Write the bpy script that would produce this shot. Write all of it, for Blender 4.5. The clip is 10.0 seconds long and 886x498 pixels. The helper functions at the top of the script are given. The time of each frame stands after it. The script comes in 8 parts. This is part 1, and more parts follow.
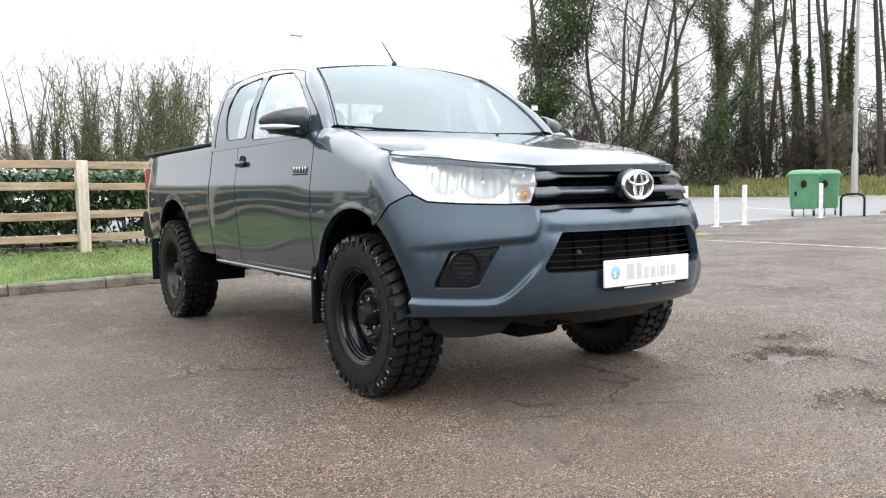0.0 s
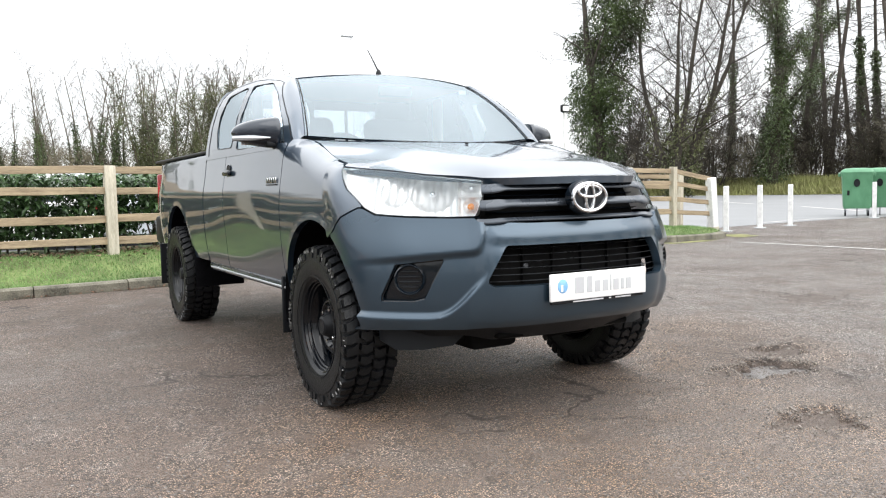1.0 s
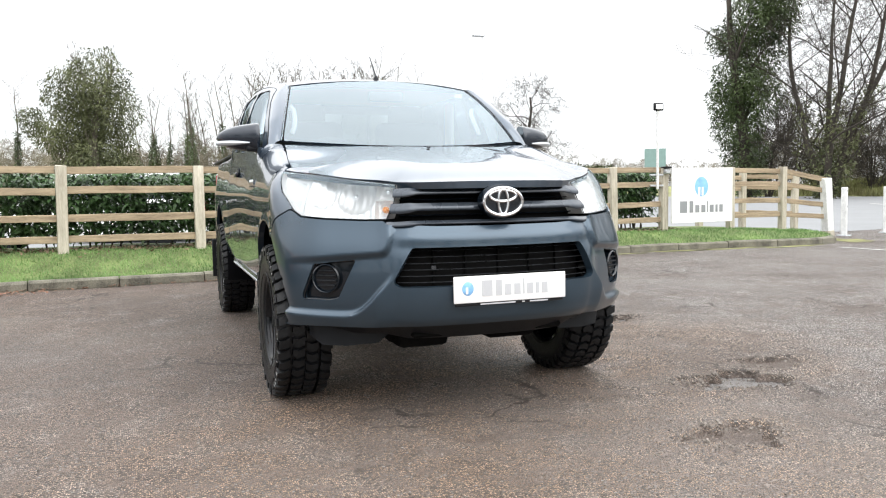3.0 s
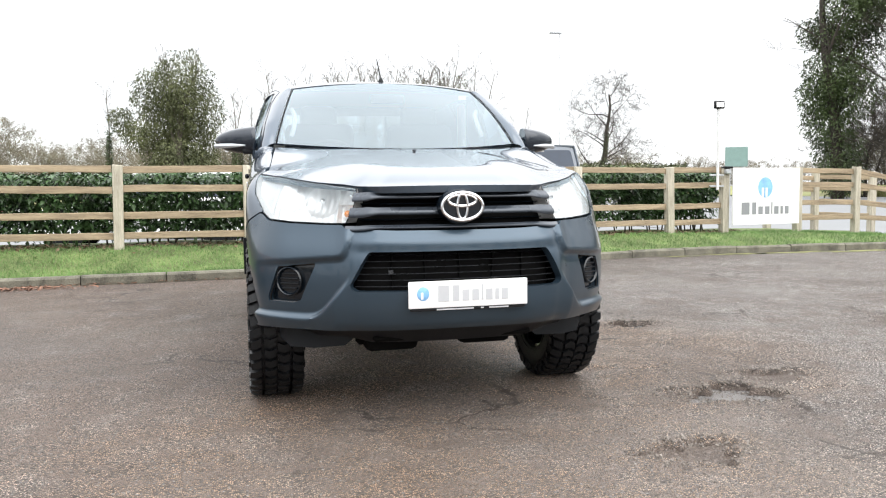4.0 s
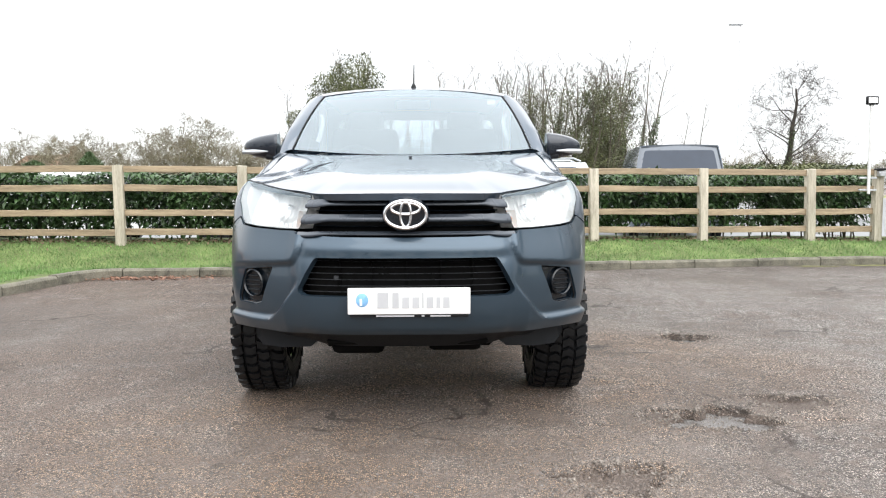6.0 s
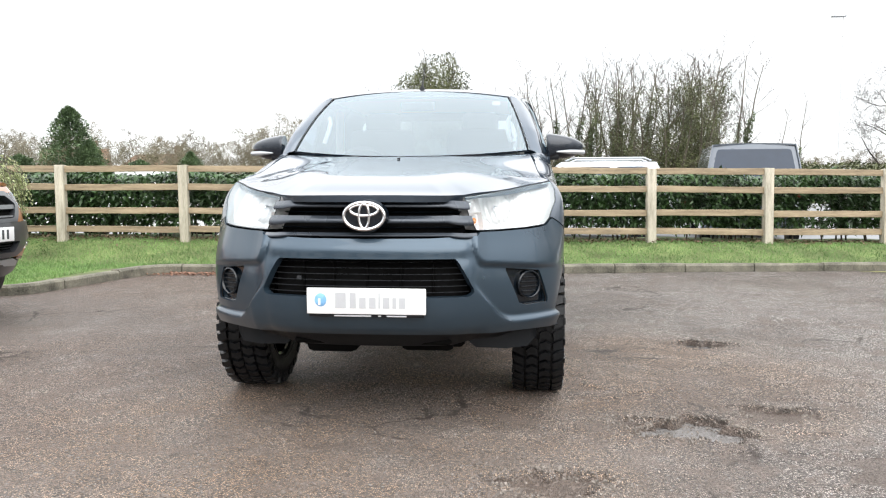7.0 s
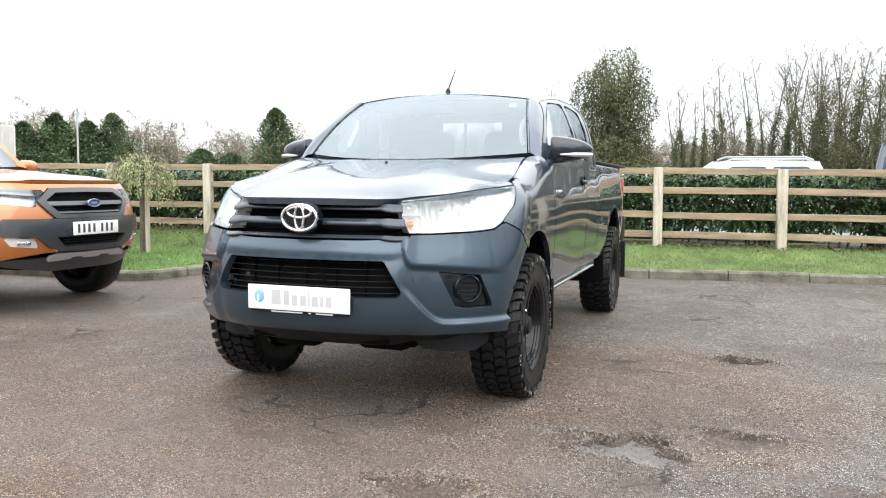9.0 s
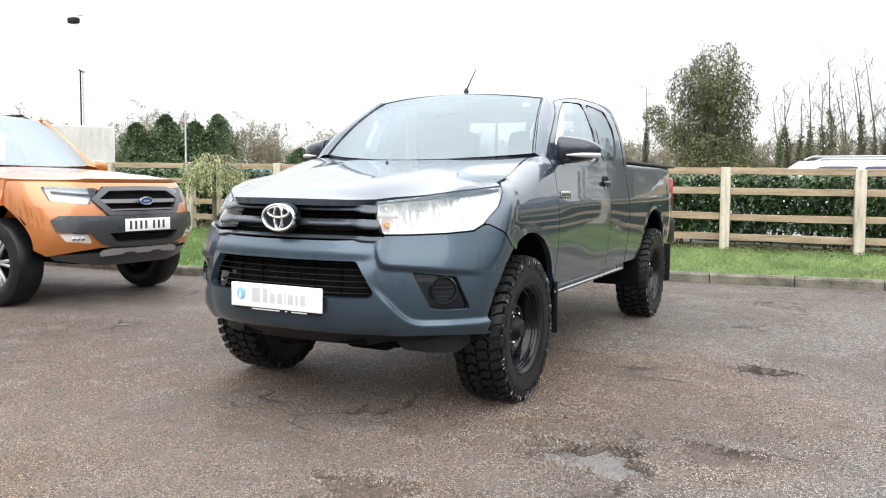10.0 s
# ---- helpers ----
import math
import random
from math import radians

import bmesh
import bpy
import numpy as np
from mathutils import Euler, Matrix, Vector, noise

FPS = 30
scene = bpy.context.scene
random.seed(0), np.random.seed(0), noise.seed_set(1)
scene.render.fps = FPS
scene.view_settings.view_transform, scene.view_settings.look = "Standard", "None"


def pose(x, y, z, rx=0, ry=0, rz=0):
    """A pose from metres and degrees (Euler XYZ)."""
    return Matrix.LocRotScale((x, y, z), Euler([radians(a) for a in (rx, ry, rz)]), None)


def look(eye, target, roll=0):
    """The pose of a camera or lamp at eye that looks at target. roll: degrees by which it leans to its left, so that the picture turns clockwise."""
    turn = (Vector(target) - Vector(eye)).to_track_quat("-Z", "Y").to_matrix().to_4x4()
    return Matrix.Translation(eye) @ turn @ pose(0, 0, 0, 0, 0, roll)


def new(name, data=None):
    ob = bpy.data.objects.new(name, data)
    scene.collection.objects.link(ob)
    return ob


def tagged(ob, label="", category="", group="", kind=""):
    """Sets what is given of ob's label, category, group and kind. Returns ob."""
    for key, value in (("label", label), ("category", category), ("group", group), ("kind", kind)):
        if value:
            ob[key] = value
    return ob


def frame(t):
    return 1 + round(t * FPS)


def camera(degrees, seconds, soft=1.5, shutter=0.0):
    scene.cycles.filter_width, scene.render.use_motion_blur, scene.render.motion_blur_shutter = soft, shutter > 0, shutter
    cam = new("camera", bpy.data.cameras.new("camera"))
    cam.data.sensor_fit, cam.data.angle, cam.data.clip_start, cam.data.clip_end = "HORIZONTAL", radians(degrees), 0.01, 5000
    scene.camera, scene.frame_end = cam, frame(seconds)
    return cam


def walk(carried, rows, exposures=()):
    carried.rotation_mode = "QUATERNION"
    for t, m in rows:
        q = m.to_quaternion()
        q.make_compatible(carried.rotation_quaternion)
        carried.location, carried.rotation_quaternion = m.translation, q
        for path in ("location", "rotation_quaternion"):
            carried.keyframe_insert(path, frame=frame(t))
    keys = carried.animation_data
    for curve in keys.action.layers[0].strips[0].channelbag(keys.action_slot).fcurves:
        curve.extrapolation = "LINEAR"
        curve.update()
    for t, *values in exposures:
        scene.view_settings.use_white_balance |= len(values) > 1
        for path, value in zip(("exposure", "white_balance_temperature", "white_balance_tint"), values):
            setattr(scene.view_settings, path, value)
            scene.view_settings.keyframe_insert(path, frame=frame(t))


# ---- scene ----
cam = camera(57.6, 10.0, soft=1.15)
PATH = [
    (0, (-2.605, -3.306, 0.953), (-1.494, -1.649, 0.806), -1.1),
    (0.5, (-2.436, -3.429, 1.005), (-1.371, -1.743, 0.855), -1.3),
    (1, (-2.213, -3.538, 1.005), (-1.221, -1.807, 0.856), -1.3),
    (1.5, (-2.028, -3.671, 1.0), (-1.111, -1.9, 0.854), -1.2),
    (2, (-1.819, -3.824, 1.025), (-0.989, -2.01, 0.88), -1.2),
    (2.5, (-1.593, -3.934, 1.005), (-0.843, -2.085, 0.862), -1.1),
    (2.7, (-1.513, -3.981, 1.007), (-0.793, -2.12, 0.861), -1.1),
    (3.8, (-1.0, -4.173, 1.026), (-0.484, -2.246, 0.881), -0.6),
    (4, (-0.884, -4.183, 1.031), (-0.41, -2.245, 0.882), -0.7),
    (4.5, (-0.653, -4.231, 1.028), (-0.276, -2.273, 0.88), -0.6),
    (5, (-0.394, -4.292, 1.054), (-0.13, -2.315, 0.904), -0.5),
    (5.5, (-0.145, -4.297, 1.061), (0.007, -2.309, 0.91), -0.4),
    (6, (0.101, -4.316, 1.066), (0.134, -2.322, 0.916), -0.2),
    (6.2, (0.171, -4.318, 1.07), (0.164, -2.323, 0.918), -0.0),
    (7.3, (0.855, -4.315, 1.09), (0.584, -2.339, 0.936), 0.0),
    (7.5, (0.944, -4.302, 1.099), (0.628, -2.333, 0.944), 0.1),
    (7.6, (1.0, -4.298, 1.101), (0.66, -2.333, 0.947), 0.1),
    (8, (1.256, -4.269, 1.113), (0.818, -2.324, 0.957), 0.2),
    (8.5, (1.55, -4.188, 1.112), (0.999, -2.272, 0.953), 0.3),
    (9, (1.826, -4.116, 1.114), (1.157, -2.238, 0.953), 0.5),
    (9.5, (2.071, -4.026, 1.13), (1.291, -2.192, 0.967), 0.6),
    (10, (2.338, -3.88, 1.129), (1.442, -2.1, 0.963), 0.7),
]
walk(cam, [(t, look(eye, target, roll)) for t, eye, target, roll in PATH])

# ---- sky and light ----
SKY_LOW, SKY_HIGH = 1.45, 3.6
world = bpy.data.worlds.new("overcast_sky")
scene.world = world
world.use_nodes = True
wn, wl = world.node_tree.nodes, world.node_tree.links
wn.clear()
sky = wn.new("ShaderNodeTexSky")
sky.sky_type, sky.sun_disc = "NISHITA", False
sky.sun_elevation, sky.sun_rotation = radians(32), radians(150)
sky_dim = wn.new("ShaderNodeVectorMath")
sky_dim.operation = "SCALE"
sky_dim.inputs["Scale"].default_value = 0.1
wl.new(sky.outputs[0], sky_dim.inputs[0])
wco = wn.new("ShaderNodeTexCoord")
cloud = wn.new("ShaderNodeTexNoise")
cloud.inputs["Scale"].default_value, cloud.inputs["Detail"].default_value = 2.2, 5.0
wl.new(wco.outputs["Generated"], cloud.inputs["Vector"])
cloud_tone = wn.new("ShaderNodeValToRGB")
cloud_tone.color_ramp.elements[0].position, cloud_tone.color_ramp.elements[0].color = 0.3, (0.845, 0.858, 0.875, 1)
cloud_tone.color_ramp.elements[1].position, cloud_tone.color_ramp.elements[1].color = 0.7, (0.965, 0.973, 0.985, 1)
wl.new(cloud.outputs["Fac"], cloud_tone.inputs[0])
veil = wn.new("ShaderNodeMix")
veil.data_type = "RGBA"
veil.inputs["Factor"].default_value = 0.93
wl.new(sky_dim.outputs[0], veil.inputs["A"])
wl.new(cloud_tone.outputs[0], veil.inputs["B"])
bg = wn.new("ShaderNodeBackground")
# an overcast sky is brighter overhead than at the horizon
wsep = wn.new("ShaderNodeSeparateXYZ")
wl.new(wco.outputs["Generated"], wsep.inputs[0])
lift = wn.new("ShaderNodeMapRange")
lift.inputs["To Min"].default_value, lift.inputs["To Max"].default_value = SKY_LOW, SKY_HIGH
lift.interpolation_type = "SMOOTHSTEP"
lift.inputs["From Min"].default_value, lift.inputs["From Max"].default_value = 0.17, 0.72
wl.new(wsep.outputs["Z"], lift.inputs["Value"])
wl.new(lift.outputs[0], bg.inputs["Strength"])
wl.new(veil.outputs["Result"], bg.inputs["Color"])
wout = wn.new("ShaderNodeOutputWorld")
wl.new(bg.outputs[0], wout.inputs["Surface"])

sun_data = bpy.data.lights.new("sun", "SUN")
sun_data.energy, sun_data.angle, sun_data.color = 2.2, radians(75), (1.0, 0.97, 0.92)
sun = new("sun", sun_data)
sun.matrix_world = look((6, -12, 14), (0, 0, 0))


# ---- materials ----
def mat(name, color, rough=0.6, metal=0.0, coat_ior=1.5, vary=0.15, scale=6.0, bump=0.0, bscale=80.0, coat=0.0, tint=None,
        trans=0.0, ior=1.45, stretch=(1, 1, 1), spec=0.5, rvary=0.08, emit=0.0, thin=False):
    """A procedural surface: two scales of colour change, roughness change and fine relief."""
    m = bpy.data.materials.new(name)
    m.use_nodes = True
    n, l = m.node_tree.nodes, m.node_tree.links
    b = n["Principled BSDF"]
    co = n.new("ShaderNodeTexCoord")
    info = n.new("ShaderNodeObjectInfo")
    shift = n.new("ShaderNodeVectorMath")
    shift.operation = "MULTIPLY_ADD"
    comb = n.new("ShaderNodeCombineXYZ")
    for k in range(3):
        l.new(info.outputs["Random"], comb.inputs[k])
    shift.inputs[1].default_value = (17, 13, 11)
    l.new(comb.outputs[0], shift.inputs[0])
    l.new(co.outputs["Object"], shift.inputs[2])
    mp = n.new("ShaderNodeMapping")
    mp.inputs["Scale"].default_value = stretch
    l.new(shift.outputs[0], mp.inputs["Vector"])
    big, small = n.new("ShaderNodeTexNoise"), n.new("ShaderNodeTexNoise")
    big.inputs["Scale"].default_value, big.inputs["Detail"].default_value = scale, 4
    small.inputs["Scale"].default_value, small.inputs["Detail"].default_value = bscale, 3
    for t in (big, small):
        l.new(mp.outputs[0], t.inputs["Vector"])
    mix = n.new("ShaderNodeMath")
    mix.operation = "MULTIPLY_ADD"
    mix.inputs[1].default_value = 0.4
    l.new(small.outputs["Fac"], mix.inputs[0])
    half = n.new("ShaderNodeMath")
    half.operation = "MULTIPLY"
    half.inputs[1].default_value = 0.6
    l.new(big.outputs["Fac"], half.inputs[0])
    l.new(half.outputs[0], mix.inputs[2])
    ramp = n.new("ShaderNodeValToRGB")
    a, c = ramp.color_ramp.elements
    a.position, c.position = 0.3, 0.7
    a.color = (*[x * (1 - vary) for x in color], 1)
    c.color = (*[min(1, x * (1 + vary)) for x in (tint or color)], 1)
    l.new(mix.outputs[0], ramp.inputs[0])
    l.new(ramp.outputs[0], b.inputs["Base Color"])
    rr = n.new("ShaderNodeMapRange")
    rr.inputs["To Min"].default_value, rr.inputs["To Max"].default_value = max(0.0, rough - rvary), min(1.0, rough + rvary)
    l.new(big.outputs["Fac"], rr.inputs["Value"])
    l.new(rr.outputs[0], b.inputs["Roughness"])
    b.inputs["Metallic"].default_value = metal
    b.inputs["Coat Weight"].default_value = coat
    b.inputs["Coat Roughness"].default_value = 0.03
    b.inputs["Coat IOR"].default_value = coat_ior
    b.inputs["Transmission Weight"].default_value = trans
    b.inputs["IOR"].default_value = ior
    b.inputs["Specular IOR Level"].default_value = spec
    if emit:
        b.inputs["Emission Color"].default_value, b.inputs["Emission Strength"].default_value = (*color, 1), emit
    if bump:
        bp = n.new("ShaderNodeBump")
        bp.inputs["Strength"].default_value, bp.inputs["Distance"].default_value = min(1, bump), 0.01
        l.new(small.outputs["Fac"], bp.inputs["Height"])
        l.new(bp.outputs[0], b.inputs["Normal"])
    return m


def glass_mat(name, tint, rough=0.0, clear=0.8):
    """Thin pane: clear see-through with a real mirror coat by Fresnel."""
    m = bpy.data.materials.new(name)
    m.use_nodes = True
    n, l = m.node_tree.nodes, m.node_tree.links
    n.clear()
    out = n.new("ShaderNodeOutputMaterial")
    tr, gl, mx, fr = (n.new("ShaderNodeBsdfTransparent"), n.new("ShaderNodeBsdfGlossy"), n.new("ShaderNodeMixShader"), n.new("ShaderNodeFresnel"))
    tr.inputs[0].default_value = (*tint, 1)
    gl.inputs["Roughness"].default_value = rough
    gl.inputs["Color"].default_value = (0.83, 0.94, 1.0, 1)
    fr.inputs["IOR"].default_value = clear
    l.new(fr.outputs[0], mx.inputs[0])
    l.new(tr.outputs[0], mx.inputs[1])
    l.new(gl.outputs[0], mx.inputs[2])
    l.new(mx.outputs[0], out.inputs["Surface"])
    return m


def tarmac_mat(name, brown, grey, wet=0.5, stone=135.0):
    m = bpy.data.materials.new(name)
    m.use_nodes = True
    n, l = m.node_tree.nodes, m.node_tree.links
    b = n["Principled BSDF"]
    co = n.new("ShaderNodeTexCoord")

    def noise_tex(scale, detail):
        t = n.new("ShaderNodeTexNoise")
        t.inputs["Scale"].default_value, t.inputs["Detail"].default_value = scale, detail
        l.new(co.outputs["Object"], t.inputs["Vector"])
        return t.outputs["Fac"]

    def mixed(fac, a, c, how="MIX"):
        x = n.new("ShaderNodeMix")
        x.data_type, x.blend_type = "RGBA", how
        for sock, v in ((x.inputs["Factor"], fac), (x.inputs["A"], a), (x.inputs["B"], c)):
            if isinstance(v, (float, int)):
                sock.default_value = v
            elif isinstance(v, tuple):
                sock.default_value = (*v, 1)
            else:
                l.new(v, sock)
        return x.outputs["Result"]

    def ramp(v, p0, p1, c0=0.0, c1=1.0):
        r = n.new("ShaderNodeMapRange")
        r.interpolation_type = "SMOOTHSTEP"
        r.inputs["From Min"].default_value, r.inputs["From Max"].default_value = p0, p1
        r.inputs["To Min"].default_value, r.inputs["To Max"].default_value = c0, c1
        l.new(v, r.inputs["Value"])
        return r.outputs[0]

    sep = n.new("ShaderNodeSeparateXYZ")
    l.new(co.outputs["Object"], sep.inputs[0])
    wash = n.new("ShaderNodeMath")
    wash.operation = "MULTIPLY_ADD"
    wash.inputs[1].default_value = 1.3
    l.new(noise_tex(0.55, 4), wash.inputs[0])
    l.new(sep.outputs[0], wash.inputs[2])
    base = mixed(ramp(wash.outputs[0], 0.75, 1.75), brown, grey)
    # rusty sand washed out by the wheel and before the bumper
    # its pale tone also brightens ground that lies in the truck's shade
    for cx, cy, reach in ((1.20, 0.45, 1.25), (-0.05, -1.35, 1.5)):
        spot = n.new("ShaderNodeVectorMath")
        spot.operation = "DISTANCE"
        spot.inputs[1].default_value = (cx, cy, 0.0)
        l.new(co.outputs["Object"], spot.inputs[0])
        sand_lift = n.new("ShaderNodeMath")
        sand_lift.operation = "MULTIPLY_ADD"
        sand_lift.inputs[1].default_value = 1.6
        l.new(noise_tex(1.7, 5), sand_lift.inputs[0])
        l.new(spot.outputs["Value"], sand_lift.inputs[2])
        base = mixed(ramp(sand_lift.outputs[0], 0.2 + reach, 1.3 + reach, 0.75, 0.0), base, (0.58, 0.385, 0.245))
    base = mixed(ramp(noise_tex(0.9, 6), 0.42, 0.66, 0.0, 0.6), base, tuple(x * 0.50 for x in brown))
    base = mixed(ramp(noise_tex(3.1, 6), 0.45, 0.75, 0.0, 0.4), base, tuple(min(1, x * 1.5) for x in grey))
    vor = n.new("ShaderNodeTexVoronoi")
    vor.inputs["Scale"].default_value = stone
    l.new(co.outputs["Object"], vor.inputs["Vector"])
    chip = n.new("ShaderNodeSeparateColor")
    l.new(vor.outputs["Color"], chip.inputs[0])
    chips = ramp(chip.outputs[0], 0.0, 1.0, 0.14, 2.10)
    comb = n.new("ShaderNodeCombineColor")
    for k in range(3):
        l.new(chips, comb.inputs[k])
    base = mixed(1.0, base, comb.outputs[0], "MULTIPLY")
    base = mixed(ramp(vor.outputs["Distance"], 0.30, 0.54, 0.0, 0.9), base, tuple(x * 0.12 for x in brown))
    base = mixed(ramp(noise_tex(13.0, 7), 0.52, 0.66, 0.0, 0.62), base, tuple(x * 0.45 for x in brown))
    # larger stones sit among the fine chippings
    big = n.new("ShaderNodeTexVoronoi")
    big.inputs["Scale"].default_value, big.inputs["Randomness"].default_value = 62.0, 1.0
    l.new(co.outputs["Object"], big.inputs["Vector"])
    big_rand = n.new("ShaderNodeSeparateColor")
    l.new(big.outputs["Color"], big_rand.inputs[0])
    lone = n.new("ShaderNodeMath")
    lone.operation = "MULTIPLY"
    l.new(ramp(big_rand.outputs[0], 0.80, 0.86), lone.inputs[0])
    l.new(ramp(big.outputs["Distance"], 0.30, 0.42, 1.0, 0.0), lone.inputs[1])
    tone = n.new("ShaderNodeCombineColor")
    for k, (lo, hi) in enumerate(((0.11, 0.44), (0.095, 0.41), (0.085, 0.385))):
        l.new(ramp(big_rand.outputs[1], 0.0, 1.0, lo, hi), tone.inputs[k])
    base = mixed(lone.outputs[0], base, tone.outputs[0])
    # worn lanes and damp blotches
    base = mixed(ramp(noise_tex(5.5, 8), 0.53, 0.62, 0.0, 0.5), base, tuple(x * 0.42 for x in brown))
    base = mixed(ramp(noise_tex(0.28, 6), 0.50, 0.66, 0.0, 0.30), base, tuple(x * 0.50 for x in grey))
    # broken cracks through the older, greyer surface
    bent = n.new("ShaderNodeTexNoise")
    bent.inputs["Scale"].default_value, bent.inputs["Detail"].default_value = 2.6, 6
    l.new(co.outputs["Object"], bent.inputs["Vector"])
    warp = n.new("ShaderNodeVectorMath")
    warp.operation = "MULTIPLY_ADD"
    warp.inputs[1].default_value = (0.9, 0.9, 0.9)
    l.new(bent.outputs["Color"], warp.inputs[0])
    l.new(co.outputs["Object"], warp.inputs[2])
    net = n.new("ShaderNodeTexVoronoi")
    net.feature = "DISTANCE_TO_EDGE"
    net.inputs["Scale"].default_value = 0.85
    l.new(warp.outputs[0], net.inputs["Vector"])
    crack = n.new("ShaderNodeMath")
    crack.operation = "MULTIPLY"
    l.new(ramp(net.outputs["Distance"], 0.004, 0.022, 1.0, 0.0), crack.inputs[0])
    l.new(ramp(noise_tex(0.8, 5), 0.50, 0.60), crack.inputs[1])
    base = mixed(crack.outputs[0], base, tuple(x * 0.16 for x in brown))
    # fine silt lies in the hollows, with dark broken rims
    rim = mixed(ramp(sep.outputs[2], -0.016, -0.007, 0.75, 0.0), base, tuple(x * 0.3 for x in brown))
    # at x 1.90, y 1.28 this pale tone stands for a puddle's sky reflection
    base = mixed(ramp(sep.outputs[2], -0.033, -0.024, 0.80, 0.0), rim, (0.19, 0.184, 0.18))
    l.new(base, b.inputs["Base Color"])
    damp = noise_tex(0.7, 5)
    shine = n.new("ShaderNodeMath")
    shine.operation = "MULTIPLY"
    l.new(ramp(damp, 0.35, 0.62, 0.66 - 0.42 * wet, 0.66), shine.inputs[0])
    l.new(ramp(sep.outputs[2], -0.032, -0.020, 0.45, 1.0), shine.inputs[1])
    l.new(shine.outputs[0], b.inputs["Roughness"])
    hgt = n.new("ShaderNodeMath")
    hgt.operation = "MULTIPLY_ADD"
    hgt.inputs[1].default_value = 0.7
    l.new(chip.outputs[2], hgt.inputs[0])
    l.new(ramp(vor.outputs["Distance"], 0.0, 0.7, 1.0, 0.0), hgt.inputs[2])
    bp = n.new("ShaderNodeBump")
    bp.inputs["Strength"].default_value, bp.inputs["Distance"].default_value = 1.0, 0.020
    proud = n.new("ShaderNodeMath")
    proud.operation = "MULTIPLY_ADD"
    proud.inputs[1].default_value = 0.8
    l.new(lone.outputs[0], proud.inputs[0])
    l.new(hgt.outputs[0], proud.inputs[2])
    flat_silt = n.new("ShaderNodeMath")
    flat_silt.operation = "MULTIPLY"
    l.new(proud.outputs[0], flat_silt.inputs[0])
    l.new(ramp(sep.outputs[2], -0.032, -0.022, 0.25, 1.0), flat_silt.inputs[1])
    l.new(flat_silt.outputs[0], bp.inputs["Height"])
    l.new(bp.outputs[0], b.inputs["Normal"])
    b.inputs["Specular IOR Level"].default_value = 0.5
    return m


M_PAINT = mat("dark_blue_grey_paint", (0.030, 0.052, 0.080), rough=0.34, metal=0.6, vary=0.05, scale=3, bscale=900, coat=1.0, coat_ior=1.8, rvary=0.03)
M_BUMPER = mat("satin_blue_grey_plastic", (0.038, 0.063, 0.089), rough=0.29, metal=0.55, vary=0.06, scale=3, bscale=500, coat=0.6, rvary=0.05)
M_DARKPLASTIC = mat("dark_grey_plastic", (0.009, 0.011, 0.014), rough=0.5, spec=0.3, vary=0.2, bscale=300, bump=0.08)
M_MIRROR_CAP = mat("dark_navy_gloss_cap", (0.010, 0.016, 0.026), rough=0.22, metal=0.3, vary=0.1, coat=0.7)
M_BLACK = mat("black_plastic", (0.011, 0.012, 0.014), rough=0.42, spec=0.22, vary=0.2, bscale=300, bump=0.08)
M_GLOSSBLACK = mat("gloss_black_plastic", (0.005, 0.008, 0.012), rough=0.07, vary=0.1, coat=0.2, spec=0.45, rvary=0.03)
M_DARKGREY = mat("dark_grey_trim", (0.040, 0.049, 0.062), rough=0.28, metal=0.4, vary=0.1, coat=0.4)
M_CHROME = mat("chrome", (0.80, 0.81, 0.83), rough=0.10, metal=1.0, vary=0.03, rvary=0.04)
M_RUBBER = mat("tyre_rubber", (0.0042, 0.0048, 0.0058), rough=0.38, spec=0.32, vary=0.35, scale=9, bscale=120, bump=0.25, tint=(0.0105, 0.0115, 0.013))
M_RUBBER_MARK = mat("pale_tyre_marks", (0.26, 0.26, 0.255), rough=0.7, vary=0.3)
M_STEEL_BLACK = mat("black_painted_steel", (0.003, 0.004, 0.006), rough=0.12, vary=0.3, scale=12, bscale=140, coat=0.3, spec=0.2)
M_UNDER = mat("underbody_black", (0.006, 0.006, 0.006), rough=0.85, spec=0.06, vary=0.4, bscale=40, bump=0.3)
M_LINER = mat("wheel_arch_liner", (0.005, 0.005, 0.006), rough=0.9, spec=0.06, vary=0.3, bscale=60, bump=0.3)
M_GLASS = glass_mat("window_glass", (0.72, 0.84, 0.90), clear=2.8)
M_SIDE_GLASS = glass_mat("side_window_glass", (0.93, 0.96, 0.97), clear=7.5)
M_LENS = glass_mat("clear_lamp_lens", (0.96, 0.97, 0.97), clear=1.55)
M_REFLECTOR = mat("lamp_reflector", (0.78, 0.775, 0.77), rough=0.32, metal=0.45, vary=0.02, rvary=0.1)
M_AMBER = mat("amber_bulb", (0.75, 0.26, 0.04), rough=0.25, vary=0.1, coat=0.5)
M_RED_LENS = mat("red_lamp_lens", (0.40, 0.015, 0.02), rough=0.15, vary=0.15, coat=0.6)
M_WHITE_PLATE = mat("white_plastic", (0.80, 0.80, 0.80), rough=0.35, vary=0.03)
M_PALE_GREY = mat("pale_grey_print", (0.47, 0.48, 0.50), rough=0.5, vary=0.04)
M_BLUE_PRINT = mat("blue_print", (0.22, 0.45, 0.75), rough=0.5, vary=0.25, scale=9)
M_DARK_PRINT = mat("dark_print", (0.045, 0.05, 0.055), rough=0.5, vary=0.05)
M_SEAT = mat("dark_grey_cloth", (0.05, 0.055, 0.06), rough=0.9, vary=0.2, bscale=300, bump=0.2)
